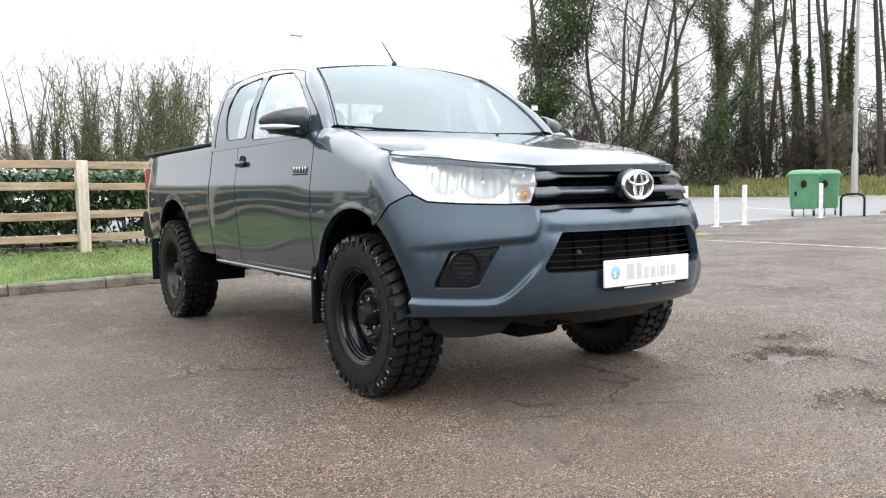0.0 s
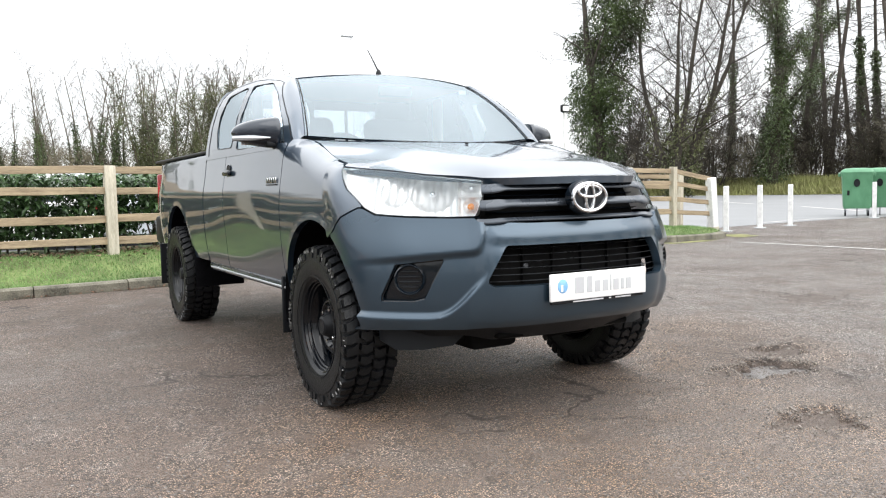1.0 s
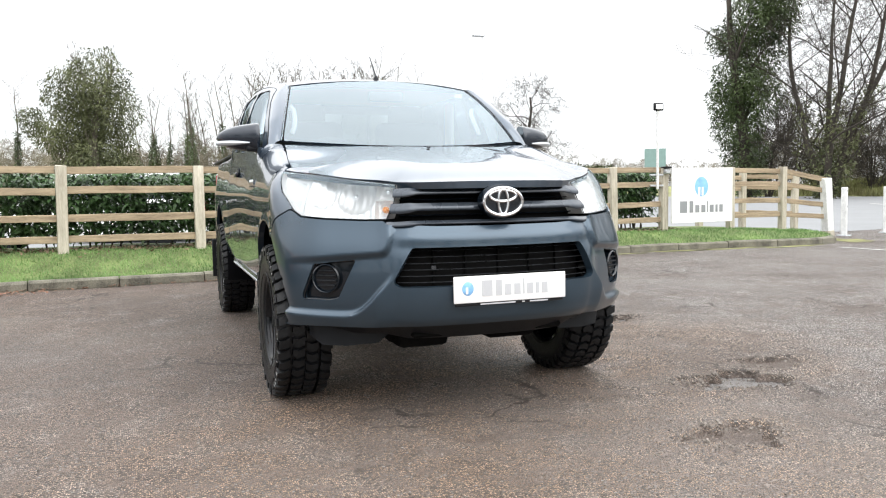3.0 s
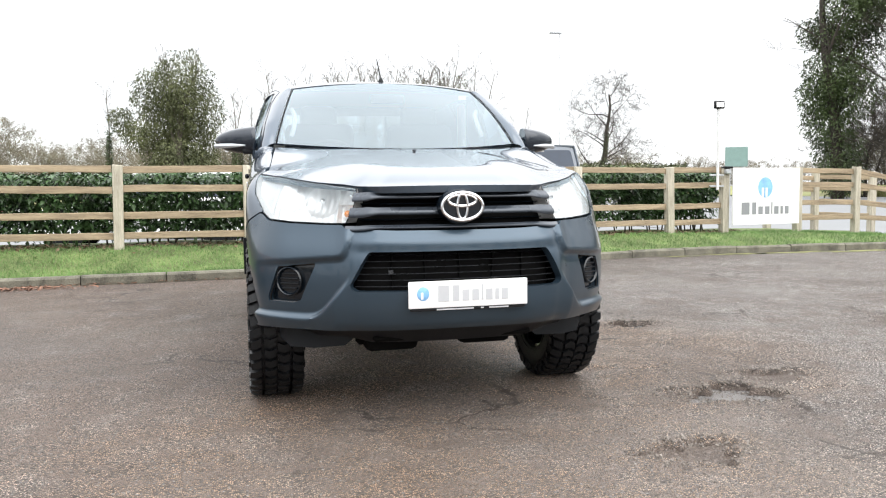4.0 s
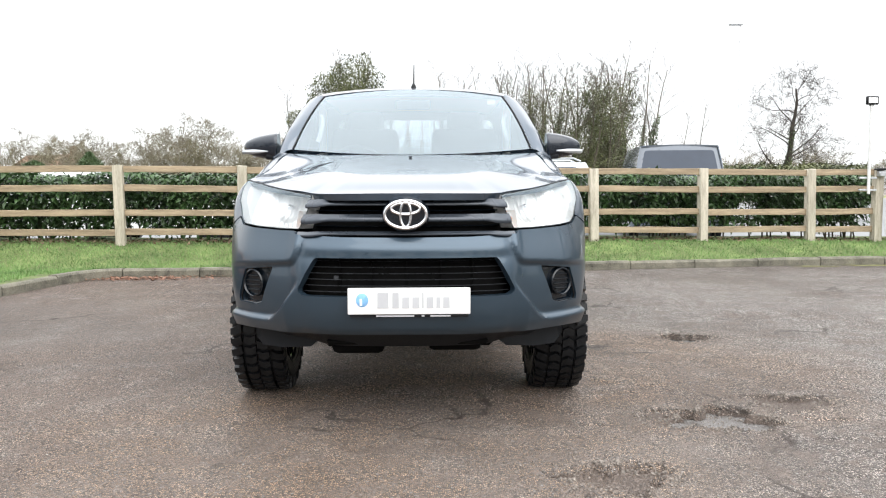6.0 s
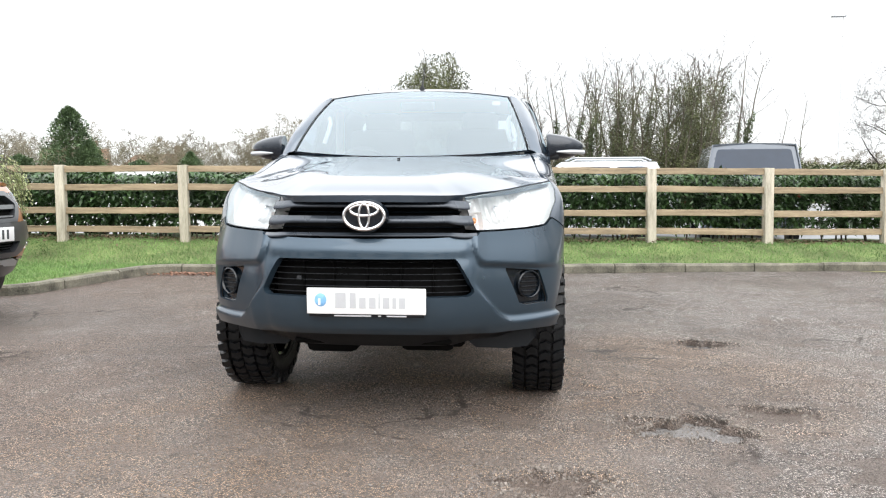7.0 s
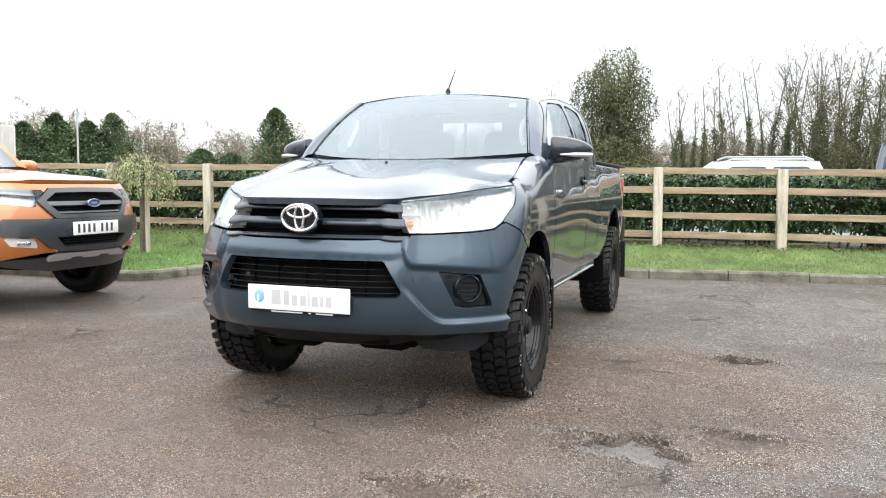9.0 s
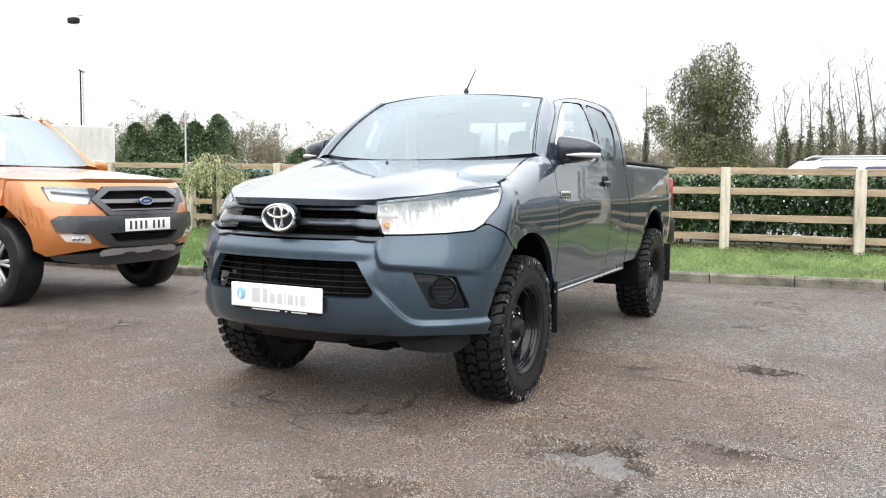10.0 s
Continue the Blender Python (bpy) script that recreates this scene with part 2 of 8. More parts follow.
M_DASH = mat("dashboard_plastic", (0.03, 0.032, 0.035), rough=0.6, vary=0.15, bscale=200, bump=0.1)
M_CREAM = mat("pale_cabin_trim", (0.68, 0.69, 0.68), rough=0.75, vary=0.06)
M_TARMAC = tarmac_mat("worn_brown_tarmac", (0.445, 0.334, 0.270), (0.560, 0.508, 0.472))
M_ROAD = mat("grey_road_tarmac", (0.20, 0.205, 0.21), rough=0.7, vary=0.15, scale=0.6, bscale=60, bump=0.2)
M_LINE = mat("worn_white_line_paint", (0.44, 0.43, 0.415), rough=0.6, vary=0.45, scale=5, bscale=40)
M_KERB = mat("weathered_concrete_kerb", (0.070, 0.067, 0.052), rough=0.9, vary=0.6, scale=5, bscale=70, bump=0.6, tint=(0.165, 0.155, 0.122))
M_SOIL = mat("mossy_soil", (0.075, 0.085, 0.030), rough=0.95, vary=0.5, scale=2.5, bscale=40, bump=0.6, tint=(0.13, 0.17, 0.06))
M_GRASS = mat("short_green_grass", (0.058, 0.145, 0.032), rough=0.7, vary=0.5, scale=1.6, bscale=30, tint=(0.155, 0.262, 0.082))
M_DRYGRASS = mat("dry_verge_grass", (0.20, 0.17, 0.08), rough=0.85, vary=0.4, scale=0.5, bscale=12, tint=(0.22, 0.24, 0.09), bump=0.5)
M_WOOD = mat("sawn_fence_timber", (0.225, 0.165, 0.105), rough=0.75, vary=0.38, scale=3, bscale=28, bump=0.25, stretch=(0.6, 7, 7), tint=(0.345, 0.275, 0.185))
M_POSTWOOD = mat("weathered_post_timber", (0.36, 0.325, 0.255), rough=0.8, vary=0.30, scale=4, bscale=30, bump=0.3, stretch=(6, 6, 0.6), tint=(0.46, 0.425, 0.345))
M_LAUREL = mat("laurel_leaves", (0.012, 0.030, 0.011), rough=0.32, vary=0.6, scale=2.2, bscale=9, tint=(0.05, 0.098, 0.032), spec=0.4)
M_IVY = mat("ivy_leaves", (0.030, 0.055, 0.018), rough=0.45, vary=0.55, scale=0.8, bscale=5, tint=(0.075, 0.105, 0.035))
M_IVY_DRY = mat("brownish_ivy_leaves", (0.044, 0.062, 0.022), rough=0.6, vary=0.55, scale=0.8, bscale=5, tint=(0.104, 0.113, 0.046))
M_CONIFER = mat("conifer_foliage", (0.045, 0.088, 0.046), rough=0.6, vary=0.55, scale=0.7, bscale=6, tint=(0.11, 0.16, 0.08))
M_BARK = mat("winter_bark", (0.080, 0.072, 0.062), rough=0.9, vary=0.4, scale=2, bscale=20, bump=0.5, tint=(0.13, 0.11, 0.085))
M_DARKBARK = mat("dark_damp_bark", (0.030, 0.026, 0.022), rough=0.9, vary=0.4, scale=2, bscale=20, bump=0.5, tint=(0.062, 0.052, 0.042))
M_TWIG = mat("fine_winter_twigs", (0.16, 0.138, 0.105), rough=0.9, vary=0.35, scale=0.7, bscale=10, tint=(0.25, 0.225, 0.17))
M_GALV = mat("galvanised_steel", (0.50, 0.52, 0.54), rough=0.45, metal=0.6, vary=0.12, scale=8)


# ---- mesh tools ----
def link_mesh(name, verts, faces, material, parent=None, label="", smooth=True, angle=38, at=None):
    me = bpy.data.meshes.new(name)
    me.from_pydata([tuple(v) for v in verts], [], [tuple(f) for f in faces])
    me.materials.append(material)
    if smooth:
        me.shade_smooth()
        me.set_sharp_from_angle(angle=radians(angle))
    me.update()
    ob = new(name, me)
    if at is not None:
        ob.matrix_basis = at
    if parent:
        ob.parent = parent
    if label:
        tagged(ob, label)
    return ob


def part(name, bm, material, parent=None, label="", smooth=True, angle=38):
    """Links a bmesh as one mesh object under a thing or a part."""
    me = bpy.data.meshes.new(name)
    bm.to_mesh(me)
    bm.free()
    me.materials.append(material)
    if smooth:
        me.shade_smooth()
        me.set_sharp_from_angle(angle=radians(angle))
    ob = new(name, me)
    if parent:
        ob.parent = parent
    if label:
        tagged(ob, label)
    return ob


def thing(name, label, category, at=None, group="", kind=""):
    ob = new(name)
    ob.empty_display_size = 0.1
    if at is not None:
        ob.matrix_basis = at
    return tagged(ob, label, category, group, kind)


def box_bm(cx, cy, cz, sx, sy, sz, bevel=0.0, seg=1, bm=None, m=None):
    """A box by its centre and full sizes, with rounded edges."""
    out = bm or bmesh.new()
    b = bmesh.new()
    bmesh.ops.create_cube(b, size=1, matrix=Matrix.Translation((cx, cy, cz)) @ Matrix.Diagonal((sx, sy, sz, 1)))
    if bevel:
        bmesh.ops.bevel(b, geom=b.edges[:], offset=bevel, segments=seg, affect="EDGES", profile=0.5)
    if m is not None:
        bmesh.ops.transform(b, matrix=m, verts=b.verts[:])
    if bm is None:
        out.free()
        return b
    tmp = bpy.data.meshes.new("tmp")
    b.to_mesh(tmp)
    b.free()
    out.from_mesh(tmp)
    bpy.data.meshes.remove(tmp)
    return out


def tube(points, radii, sides=6, cap=True):
    """A tapered tube along points: verts and faces."""
    pts = [Vector(p) for p in points]
    verts, faces = [], []
    side = None
    for i, p in enumerate(pts):
        d = (pts[min(i + 1, len(pts) - 1)] - pts[max(i - 1, 0)]).normalized()
        if side is None:
            side = d.orthogonal().normalized()
        else:
            side = (side - d * side.dot(d))
            side = side.normalized() if side.length > 1e-6 else d.orthogonal().normalized()
        up = d.cross(side)
        r = radii[i] if hasattr(radii, "__len__") else radii
        for k in range(sides):
            a = 2 * math.pi * k / sides
            verts.append(p + (side * math.cos(a) + up * math.sin(a)) * r)
    for i in range(len(pts) - 1):
        for k in range(sides):
            a, b = i * sides + k, i * sides + (k + 1) % sides
            faces.append((a, b, b + sides, a + sides))
    if cap:
        faces.append(tuple(range(sides - 1, -1, -1)))
        faces.append(tuple(range((len(pts) - 1) * sides, len(pts) * sides)))
    return verts, faces


def joined(pieces):
    verts, faces = [], []
    for v, f in pieces:
        o = len(verts)
        verts.extend(v)
        faces.extend([tuple(i + o for i in q) for q in f])
    return verts, faces


def lathe(profile, sides=48, axis="x"):
    """Turns (along, radius) pairs round an axis."""
    verts, faces = [], []
    for a, r in profile:
        for k in range(sides):
            t = 2 * math.pi * k / sides
            c, s = r * math.cos(t), r * math.sin(t)
            verts.append((a, c, s) if axis == "x" else ((c, s, a) if axis == "z" else (c, a, s)))
    for i in range(len(profile) - 1):
        for k in range(sides):
            p, q = i * sides + k, i * sides + (k + 1) % sides
            faces.append((p, q, q + sides, p + sides))
    return verts, faces


def spline(pts, t):
    """Catmull-Rom through pts (n x d array) at t in 0 .. n-1 (array)."""
    pts = np.asarray(pts, float)
    t = np.clip(np.asarray(t, float), 0, len(pts) - 1)
    i = np.minimum(t.astype(int), len(pts) - 2)
    f = (t - i)[..., None]
    p = lambda k: pts[np.clip(k, 0, len(pts) - 1)]
    p0, p1, p2, p3 = p(i - 1), p(i), p(i + 1), p(i + 2)
    p0 = np.where((i == 0)[..., None], 2 * p1 - p2, p0)
    p3 = np.where((i == len(pts) - 2)[..., None], 2 * p2 - p1, p3)
    return 0.5 * (2 * p1 + (p2 - p0) * f + (2 * p0 - 5 * p1 + 4 * p2 - p3) * f ** 2 + (3 * p1 - p0 - 3 * p2 + p3) * f ** 3)


def inside(poly, u, v):
    poly = np.asarray(poly, float)
    hit = np.zeros(np.shape(u), bool)
    j = len(poly) - 1
    for i in range(len(poly)):
        (a, b), (c, d) = poly[i], poly[j]
        cond = ((b > v) != (d > v)) & (u < (c - a) * (v - b) / ((d - b) or 1e-12) + a)
        hit ^= cond
        j = i
    return hit


def rounded(poly, r, n=4):
    """A polygon with its corners rounded."""
    out = []
    p = [np.array(q, float) for q in poly]
    for i in range(len(p)):
        a, b, c = p[i - 1], p[i], p[(i + 1) % len(p)]
        da, dc = (a - b), (c - b)
        ra = min(r, np.hypot(*da) * 0.45)
        rc = min(r, np.hypot(*dc) * 0.45)
        s, e = b + da / np.hypot(*da) * ra, b + dc / np.hypot(*dc) * rc
        for k in range(n + 1):
            t = k / n
            out.append(tuple((1 - t) ** 2 * s + 2 * t * (1 - t) * b + t * t * e))
    return out


def patch(f, us, vs, holes=(), keep=None, rim=0.0, flip=False):
    """A curved sheet f(u, v), trimmed to an outline and with holes; its edge turns in by rim."""
    us, vs = np.asarray(us, float), np.asarray(vs, float)
    U, V = np.meshgrid(us, vs, indexing="ij")
    U, V = U.copy(), V.copy()
    du, dv = np.gradient(us)[:, None] * np.ones_like(V), np.gradient(vs)[None, :] * np.ones_like(U)
    best = np.full(U.shape, 1e9)
    BU, BV = U.copy(), V.copy()
    for poly in list(holes) + ([keep] if keep is not None else []):
        q = np.asarray(poly, float)
        for i in range(len(q)):
            a, b = q[i], q[(i + 1) % len(q)]
            ax, ay, bx, by = a[0] / du, a[1] / dv, b[0] / du, b[1] / dv
            ex, ey = bx - ax, by - ay
            t = np.clip(((U / du - ax) * ex + (V / dv - ay) * ey) / np.maximum(ex ** 2 + ey ** 2, 1e-12), 0, 1)
            px, py = a[0] + (b[0] - a[0]) * t, a[1] + (b[1] - a[1]) * t
            d = np.hypot((U - px) / du, (V - py) / dv)
            m = d < best
            best = np.where(m, d, best)
            BU, BV = np.where(m, px, BU), np.where(m, py, BV)

    def wanted(u, v):
        w = np.ones(np.shape(u), bool)
        if keep is not None:
            w &= inside(keep, u, v)
        for h in holes:
            w &= ~inside(h, u, v)
        return w
    on_edge = best < 0.45
    good = wanted(U, V) & ~on_edge
    move = on_edge | ~good
    NU, NV = np.where(move, BU, U), np.where(move, BV, V)
    corners = lambda g: (g[:-1, :-1], g[1:, :-1], g[1:, 1:], g[:-1, 1:])
    ok = np.logical_or.reduce(corners(good))
    cu, cv = sum(corners(NU)) / 4, sum(corners(NV)) / 4
    ok |= np.logical_and.reduce(corners(on_edge)) & wanted(cu, cv)
    if keep is None and not holes:
        NU, NV, ok = U, V, np.ones(cu.shape, bool)
    P = np.stack(f(NU, NV), -1).reshape(-1, 3)
    nv = len(vs)
    ii, jj = np.nonzero(ok)
    quads = np.stack([ii * nv + jj, (ii + 1) * nv + jj, (ii + 1) * nv + jj + 1, ii * nv + jj + 1], 1)
    if flip:
        quads = quads[:, ::-1]
    used, inv = np.unique(quads, return_inverse=True)
    quads = inv.reshape(quads.shape)
    P = P[used]
    faces = [tuple(int(x) for x in q) for q in quads]
    verts = [tuple(p) for p in P]
    if rim:
        fn = np.cross(P[quads[:, 2]] - P[quads[:, 0]], P[quads[:, 3]] - P[quads[:, 1]])
        vn = np.zeros_like(P)
        for k in range(4):
            np.add.at(vn, quads[:, k], fn)
        vn /= np.maximum(np.linalg.norm(vn, axis=1, keepdims=True), 1e-9)
        count = {}
        for q in faces:
            for k in range(4):
                e = (q[k], q[(k + 1) % 4])
                if (e[1], e[0]) in count:
                    count[(e[1], e[0])] = 0
                else:
                    count[e] = 1
        extra = {}
        for (a, b), c in list(count.items()):
            if not c:
                continue
            for x in (a, b):
                if x not in extra:
                    extra[x] = len(verts)
                    verts.append(tuple(P[x] - vn[x] * rim))
            faces.append((b, a, extra[a], extra[b]))
    return verts, faces


def span(a, b, step):
    return np.linspace(a, b, max(2, int(round(abs(b - a) / step)) + 1))

# ---- ground ----
POTHOLES = [(1.45, -0.70, 0.20, 0.039), (1.20, -0.62, 0.10, 0.018), (0.80, -1.43, 0.17, 0.027), (1.90, -0.42, 0.15, 0.022), (1.90, 1.28, 0.15, 0.044), (2.9, 2.3, 0.22, 0.012), (0.3, -2.3, 0.25, 0.010), (4.0, 0.9, 0.25, 0.012), (2.3, -1.1, 0.3, 0.014)]


def ground_z(x, y):
    z = np.zeros_like(x)
    near = np.exp(-((x - 0.5) / 9) ** 2 - ((y - 0.5) / 7) ** 2)
    for k, (fx, fy, ph, amp) in enumerate(((0.9, 0.7, 0.3, 0.006), (1.7, -1.3, 1.1, 0.004), (3.9, 2.8, 2.0, 0.002), (6.1, -7.3, 0.7, 0.0012))):
        z += amp * np.sin(fx * x + fy * y + ph) * np.sin(fy * x - fx * y * 1.3 + 2 * ph) * near
    for px, py, r, d in POTHOLES:
        a = np.arctan2(y - py, x - px)
        rr = r * (1 + 0.25 * np.sin(3 * a + px * 7) + 0.15 * np.sin(7 * a + py * 5) + 0.08 * np.sin(13 * a))
        q = np.hypot((x - px) * 0.8, (y - py) * 1.2) / rr
        z -= d * (1 - smooth_np((q - 0.84) / 0.16)) - 0.25 * d * np.exp(-((q - 1.15) / 0.15) ** 2)
    wear = np.exp(-((x - 1.6) / 1.6) ** 2 - ((y + 0.6) / 1.1) ** 2)
    it = np.nditer([x, y, wear, z], op_flags=[["readonly"], ["readonly"], ["readonly"], ["readwrite"]])
    for a, b, w, c in it:
        if w > 0.08:
            n = noise.fractal(Vector((float(a) * 2.4, float(b) * 4.2, 0.5)), 0.8, 2.1, 5)
            c[...] = c - 0.010 * min(1.0, max(0.0, (n - 0.16) / 0.14)) * min(1.0, float(w) * 1.6)
    return z


def smooth_np(t):
    t = np.clip(t, 0, 1)
    return t * t * (3 - 2 * t)


gx = np.concatenate([[-900, -300, -120, -60, -30, -16, -10], np.linspace(-6.5, -0.6, 80), np.linspace(-0.57, 3.4, 230), np.linspace(3.45, 12, 120), [16, 24, 40, 80, 200, 500, 900]])
gy = np.concatenate([[-900, -300, -120, -50, -25, -12, -8], np.linspace(-5.5, -2.6, 30), np.linspace(-2.57, 1.9, 260), np.linspace(1.95, 7.5, 75), [10, 14, 20, 30, 50, 100, 300, 900]])
v, f = patch(lambda x, y: (x, y, ground_z(x, y)), gx, gy)
ground = link_mesh("ground", v, f, M_TARMAC)
tagged(ground, "worn damp brown tarmac car park with potholes", "ground", kind="structure")

# loose chippings round the potholes and over the worn surface
rng = random.Random(4)
spots = []
for k in range(13000):
    if k >= 4600:
        spots.append((rng.uniform(-2.6, 3.6), -2.5 + 4.0 * rng.random() ** 1.3, rng.uniform(0.0016, 0.0058) * rng.choice((0.8, 1, 1, 1.3))))
    elif k % 5 < 2:
        px, py, r, d = POTHOLES[rng.choice((0, 0, 0, 1, 1, 2, 2, 3, 3, 4, 6, 7, 8))]
        a, q = rng.uniform(0, 2 * math.pi), (0.7 + abs(rng.gauss(0, 0.9))) * r
        spots.append((px + q * math.cos(a) * 1.3, py + q * math.sin(a) * 0.9, rng.uniform(0.0015, 0.006) * rng.choice((1, 1, 1.6))))
    elif k % 5 == 2:
        px, py, r, d = POTHOLES[rng.choice((0, 0, 0, 1, 2, 2, 3, 4))]
        a, q = rng.uniform(0, 2 * math.pi), r * rng.gauss(1.02, 0.14)
        spots.append((px + q * math.cos(a) * 1.25, py + q * math.sin(a) * 0.83, rng.uniform(0.003, 0.010) * rng.choice((0.7, 1, 1.3))))
    else:
        spots.append((rng.gauss(1.5, 1.0), rng.gauss(-0.9, 0.75), rng.uniform(0.002, 0.0075)))
heights = ground_z(np.array([q[0] for q in spots]), np.array([q[1] for q in spots]))
pieces = []
for (x, y, s), z in zip(spots, heights):
    c = Vector((x, y, float(z) + s * 0.12))
    rot = Euler((rng.uniform(0, 6), rng.uniform(0, 6), rng.uniform(0, 6))).to_matrix()
    vv = [c + rot @ Vector(p) * s for p in ((1, 0, 0), (-0.8, 0.3, 0), (0, 1, 0.1), (0.1, -0.9, 0), (0, 0, 0.7), (0, 0.1, -0.7))]
    pieces.append((vv, [(0, 2, 4), (2, 1, 4), (1, 3, 4), (3, 0, 4), (2, 0, 5), (1, 2, 5), (3, 1, 5), (0, 3, 5)]))
M_CHIP = mat("loose_chippings", (0.050, 0.042, 0.036), rough=0.6, vary=0.6, scale=70, tint=(0.215, 0.187, 0.162))
chips = link_mesh("gravel", *joined(pieces), M_CHIP, smooth=False)
tagged(chips, "loose grey-brown chippings round the potholes", "gravel", kind="stuff")

# ---- grass bank, kerb ----
KERB = [(-16.0, 2.95), (-9.0, 3.05), (-4.75, 3.10), (-4.42, 3.16), (-4.27, 3.36), (-4.16, 4.0), (-4.02, 4.85), (-3.92, 5.2), (-3.66, 5.40), (-3.2, 5.45), (-1.3, 5.54), (0.4, 5.69), (1.9, 5.95), (3.7, 6.28), (5.2, 6.50), (6.4, 6.58),
        (7.6, 6.50), (8.9, 6.36), (9.5, 6.55), (9.9, 7.05), (10.15, 7.8)]


def fence_y(x):
    return 6.95 + 0.105 * x


def bank_z(x, y):
    base = np.interp(x, [-6, -2.5, 4, 8, 10.5], [0.37, 0.33, 0.29, 0.235, 0.12])
    d = y - np.interp(x, [-6, 6, 11], [5.35, 6.4, 6.5])
    z = 0.088 + (base - 0.088) * smooth_np((d - 0.06) / 1.10)
    z = z + 0.012 * np.sin(3.1 * x + 1.7 * y) * np.sin(2.3 * y - 1.1 * x) * smooth_np((d + 0.3) / 0.5)
    return z - (z + 0.03) * smooth_np((y - fence_y(x) - 1.3) / 0.8)


def inset_poly(pts, d):
    """The line moved to its left by d."""
    out = []
    for i in range(len(pts)):
        a, b = Vector(pts[max(i - 1, 0)]), Vector(pts[min(i + 1, len(pts) - 1)])
        t = (b - a).normalized()
        out.append((pts[i][0] - t.y * d, pts[i][1] + t.x * d))
    return out


bank_outline = inset_poly(KERB, 0.07) + [(10.6, 9.2), (7.0, 9.6), (-16, 7.2)]
v, f = patch(lambda x, y: (x, y, bank_z(x, y)), span(-16.2, 10.8, 0.12), span(2.9, 9.8, 0.10), keep=bank_outline)
bank = link_mesh("grass_bank", v, f, M_SOIL)
tagged(bank, "low mossy grass bank behind the kerb", "grass bank", kind="structure")

# grass blades
rng = random.Random(11)
pieces_v, pieces_f = [], []
cnt = 0
while cnt < 90000:
    x = rng.uniform(-9.5, 10.5)
    y = rng.uniform(2.95, fence_y(x) + 0.35)
    if x > -4.4 and y < 5.0:
        continue
    if not inside(bank_outline, np.array(x), np.array(y)):
        continue
    z = float(bank_z(np.array(x), np.array(y))) - 0.004
    if y > fence_y(x) + 0.02 and rng.random() < 0.75:
        continue
    h = rng.uniform(0.022, 0.055)
    a, w = rng.uniform(0, 6.28), rng.uniform(0.0022, 0.0045)
    lx, ly = rng.gauss(0, 0.5) * h, rng.gauss(0, 0.5) * h
    c, s = math.cos(a) * w, math.sin(a) * w
    o = len(pieces_v)
    pieces_v += [(x - c, y - s, z), (x + c, y + s, z), (x + lx, y + ly, z + h)]
    pieces_f.append((o, o + 1, o + 2))
    cnt += 1
grass = link_mesh("grass", pieces_v, pieces_f, M_GRASS, smooth=False)
tagged(grass, "short bright green winter grass on the bank", "grass", kind="stuff")

# fallen leaves along the kerb
rng = random.Random(5)
pieces = []
for k in range(900):
    if k % 3:
        x, y = rng.gauss(-3.45, 0.40), 5.37 - abs(rng.gauss(0, 0.13))
        y -= 0.35 * max(0, -3.85 - x)
    else:
        x = rng.uniform(-3.2, -0.2)
        y = float(np.interp(x, [-3.2, -1.3, 0.4], [5.50, 5.60, 5.73])) - abs(rng.gauss(0, 0.05)) - 0.01
    s, a = rng.uniform(0.012, 0.03), rng.uniform(0, 6.28)
    m = Matrix.Translation((x, y, 0.006 + rng.uniform(0, 0.02))) @ Euler((rng.gauss(0, 0.3), rng.gauss(0, 0.3), a)).to_matrix().to_4x4()
    vv = [m @ Vector(p) * 1.0 for p in ((s, 0, 0), (0.2 * s, 0.5 * s, 0.002), (-s, 0, 0.004), (0.1 * s, -0.5 * s, 0.002))]
    pieces.append((vv, [(0, 1, 2, 3)]))
M_DEADLEAF = mat("fallen_brown_leaves", (0.125, 0.060, 0.036), rough=0.8, vary=0.5, scale=14, tint=(0.25, 0.135, 0.09))
tagged(link_mesh("fallen_leaves", *joined(pieces), M_DEADLEAF, smooth=False), "brown fallen leaves in the kerb corner", "leaves", kind="stuff")

# leaf litter and bare soil under the hedge
rng = random.Random(6)
spots = []
for k in range(3600):
    x = rng.uniform(-9.5, 7.2)
    spots.append((x, fence_y(x) + 0.22 + rng.gauss(0, 0.16)))
heights = bank_z(np.array([q[0] for q in spots]), np.array([q[1] for q in spots]))
pieces = []
for (x, y), z in zip(spots, heights):
    s = rng.uniform(0.015, 0.038)
    m = Matrix.Translation((x, y, float(z) + rng.uniform(0.004, 0.035))) @ Euler((rng.gauss(0, 0.4), rng.gauss(0, 0.4), rng.uniform(0, 6.28))).to_matrix().to_4x4()
    pieces.append(([m @ Vector(p) for p in ((s, 0, 0), (0.2 * s, 0.5 * s, 0.002), (-s, 0, 0.004), (0.1 * s, -0.5 * s, 0.002))], [(0, 1, 2, 3)]))
M_LITTER = mat("damp_leaf_litter", (0.075, 0.050, 0.030), rough=0.85, vary=0.5, scale=12, tint=(0.19, 0.135, 0.085))
tagged(link_mesh("leaf_litter", *joined(pieces), M_LITTER, smooth=False), "damp brown leaf litter under the hedge", "leaves", kind="stuff")

# ---- fence ----
fence = thing("fence", "four-rail sawn timber fence with square posts", "fence")
POST_X = [-12.4, -10.7, -9.05, -7.40, -5.73, -4.03, -2.45, -0.84, 0.91, 2.46, 4.09, 5.75, 6.80]


def post_mesh(w, d, h, rng):
    bm = box_bm(0, 0, h / 2 - 0.15, w, d, h + 0.3, 0.006)
    for vert in bm.verts:
        if vert.co.z > h * 0.9:
            vert.co.z += rng.uniform(-0.008, 0.008)
    return bm


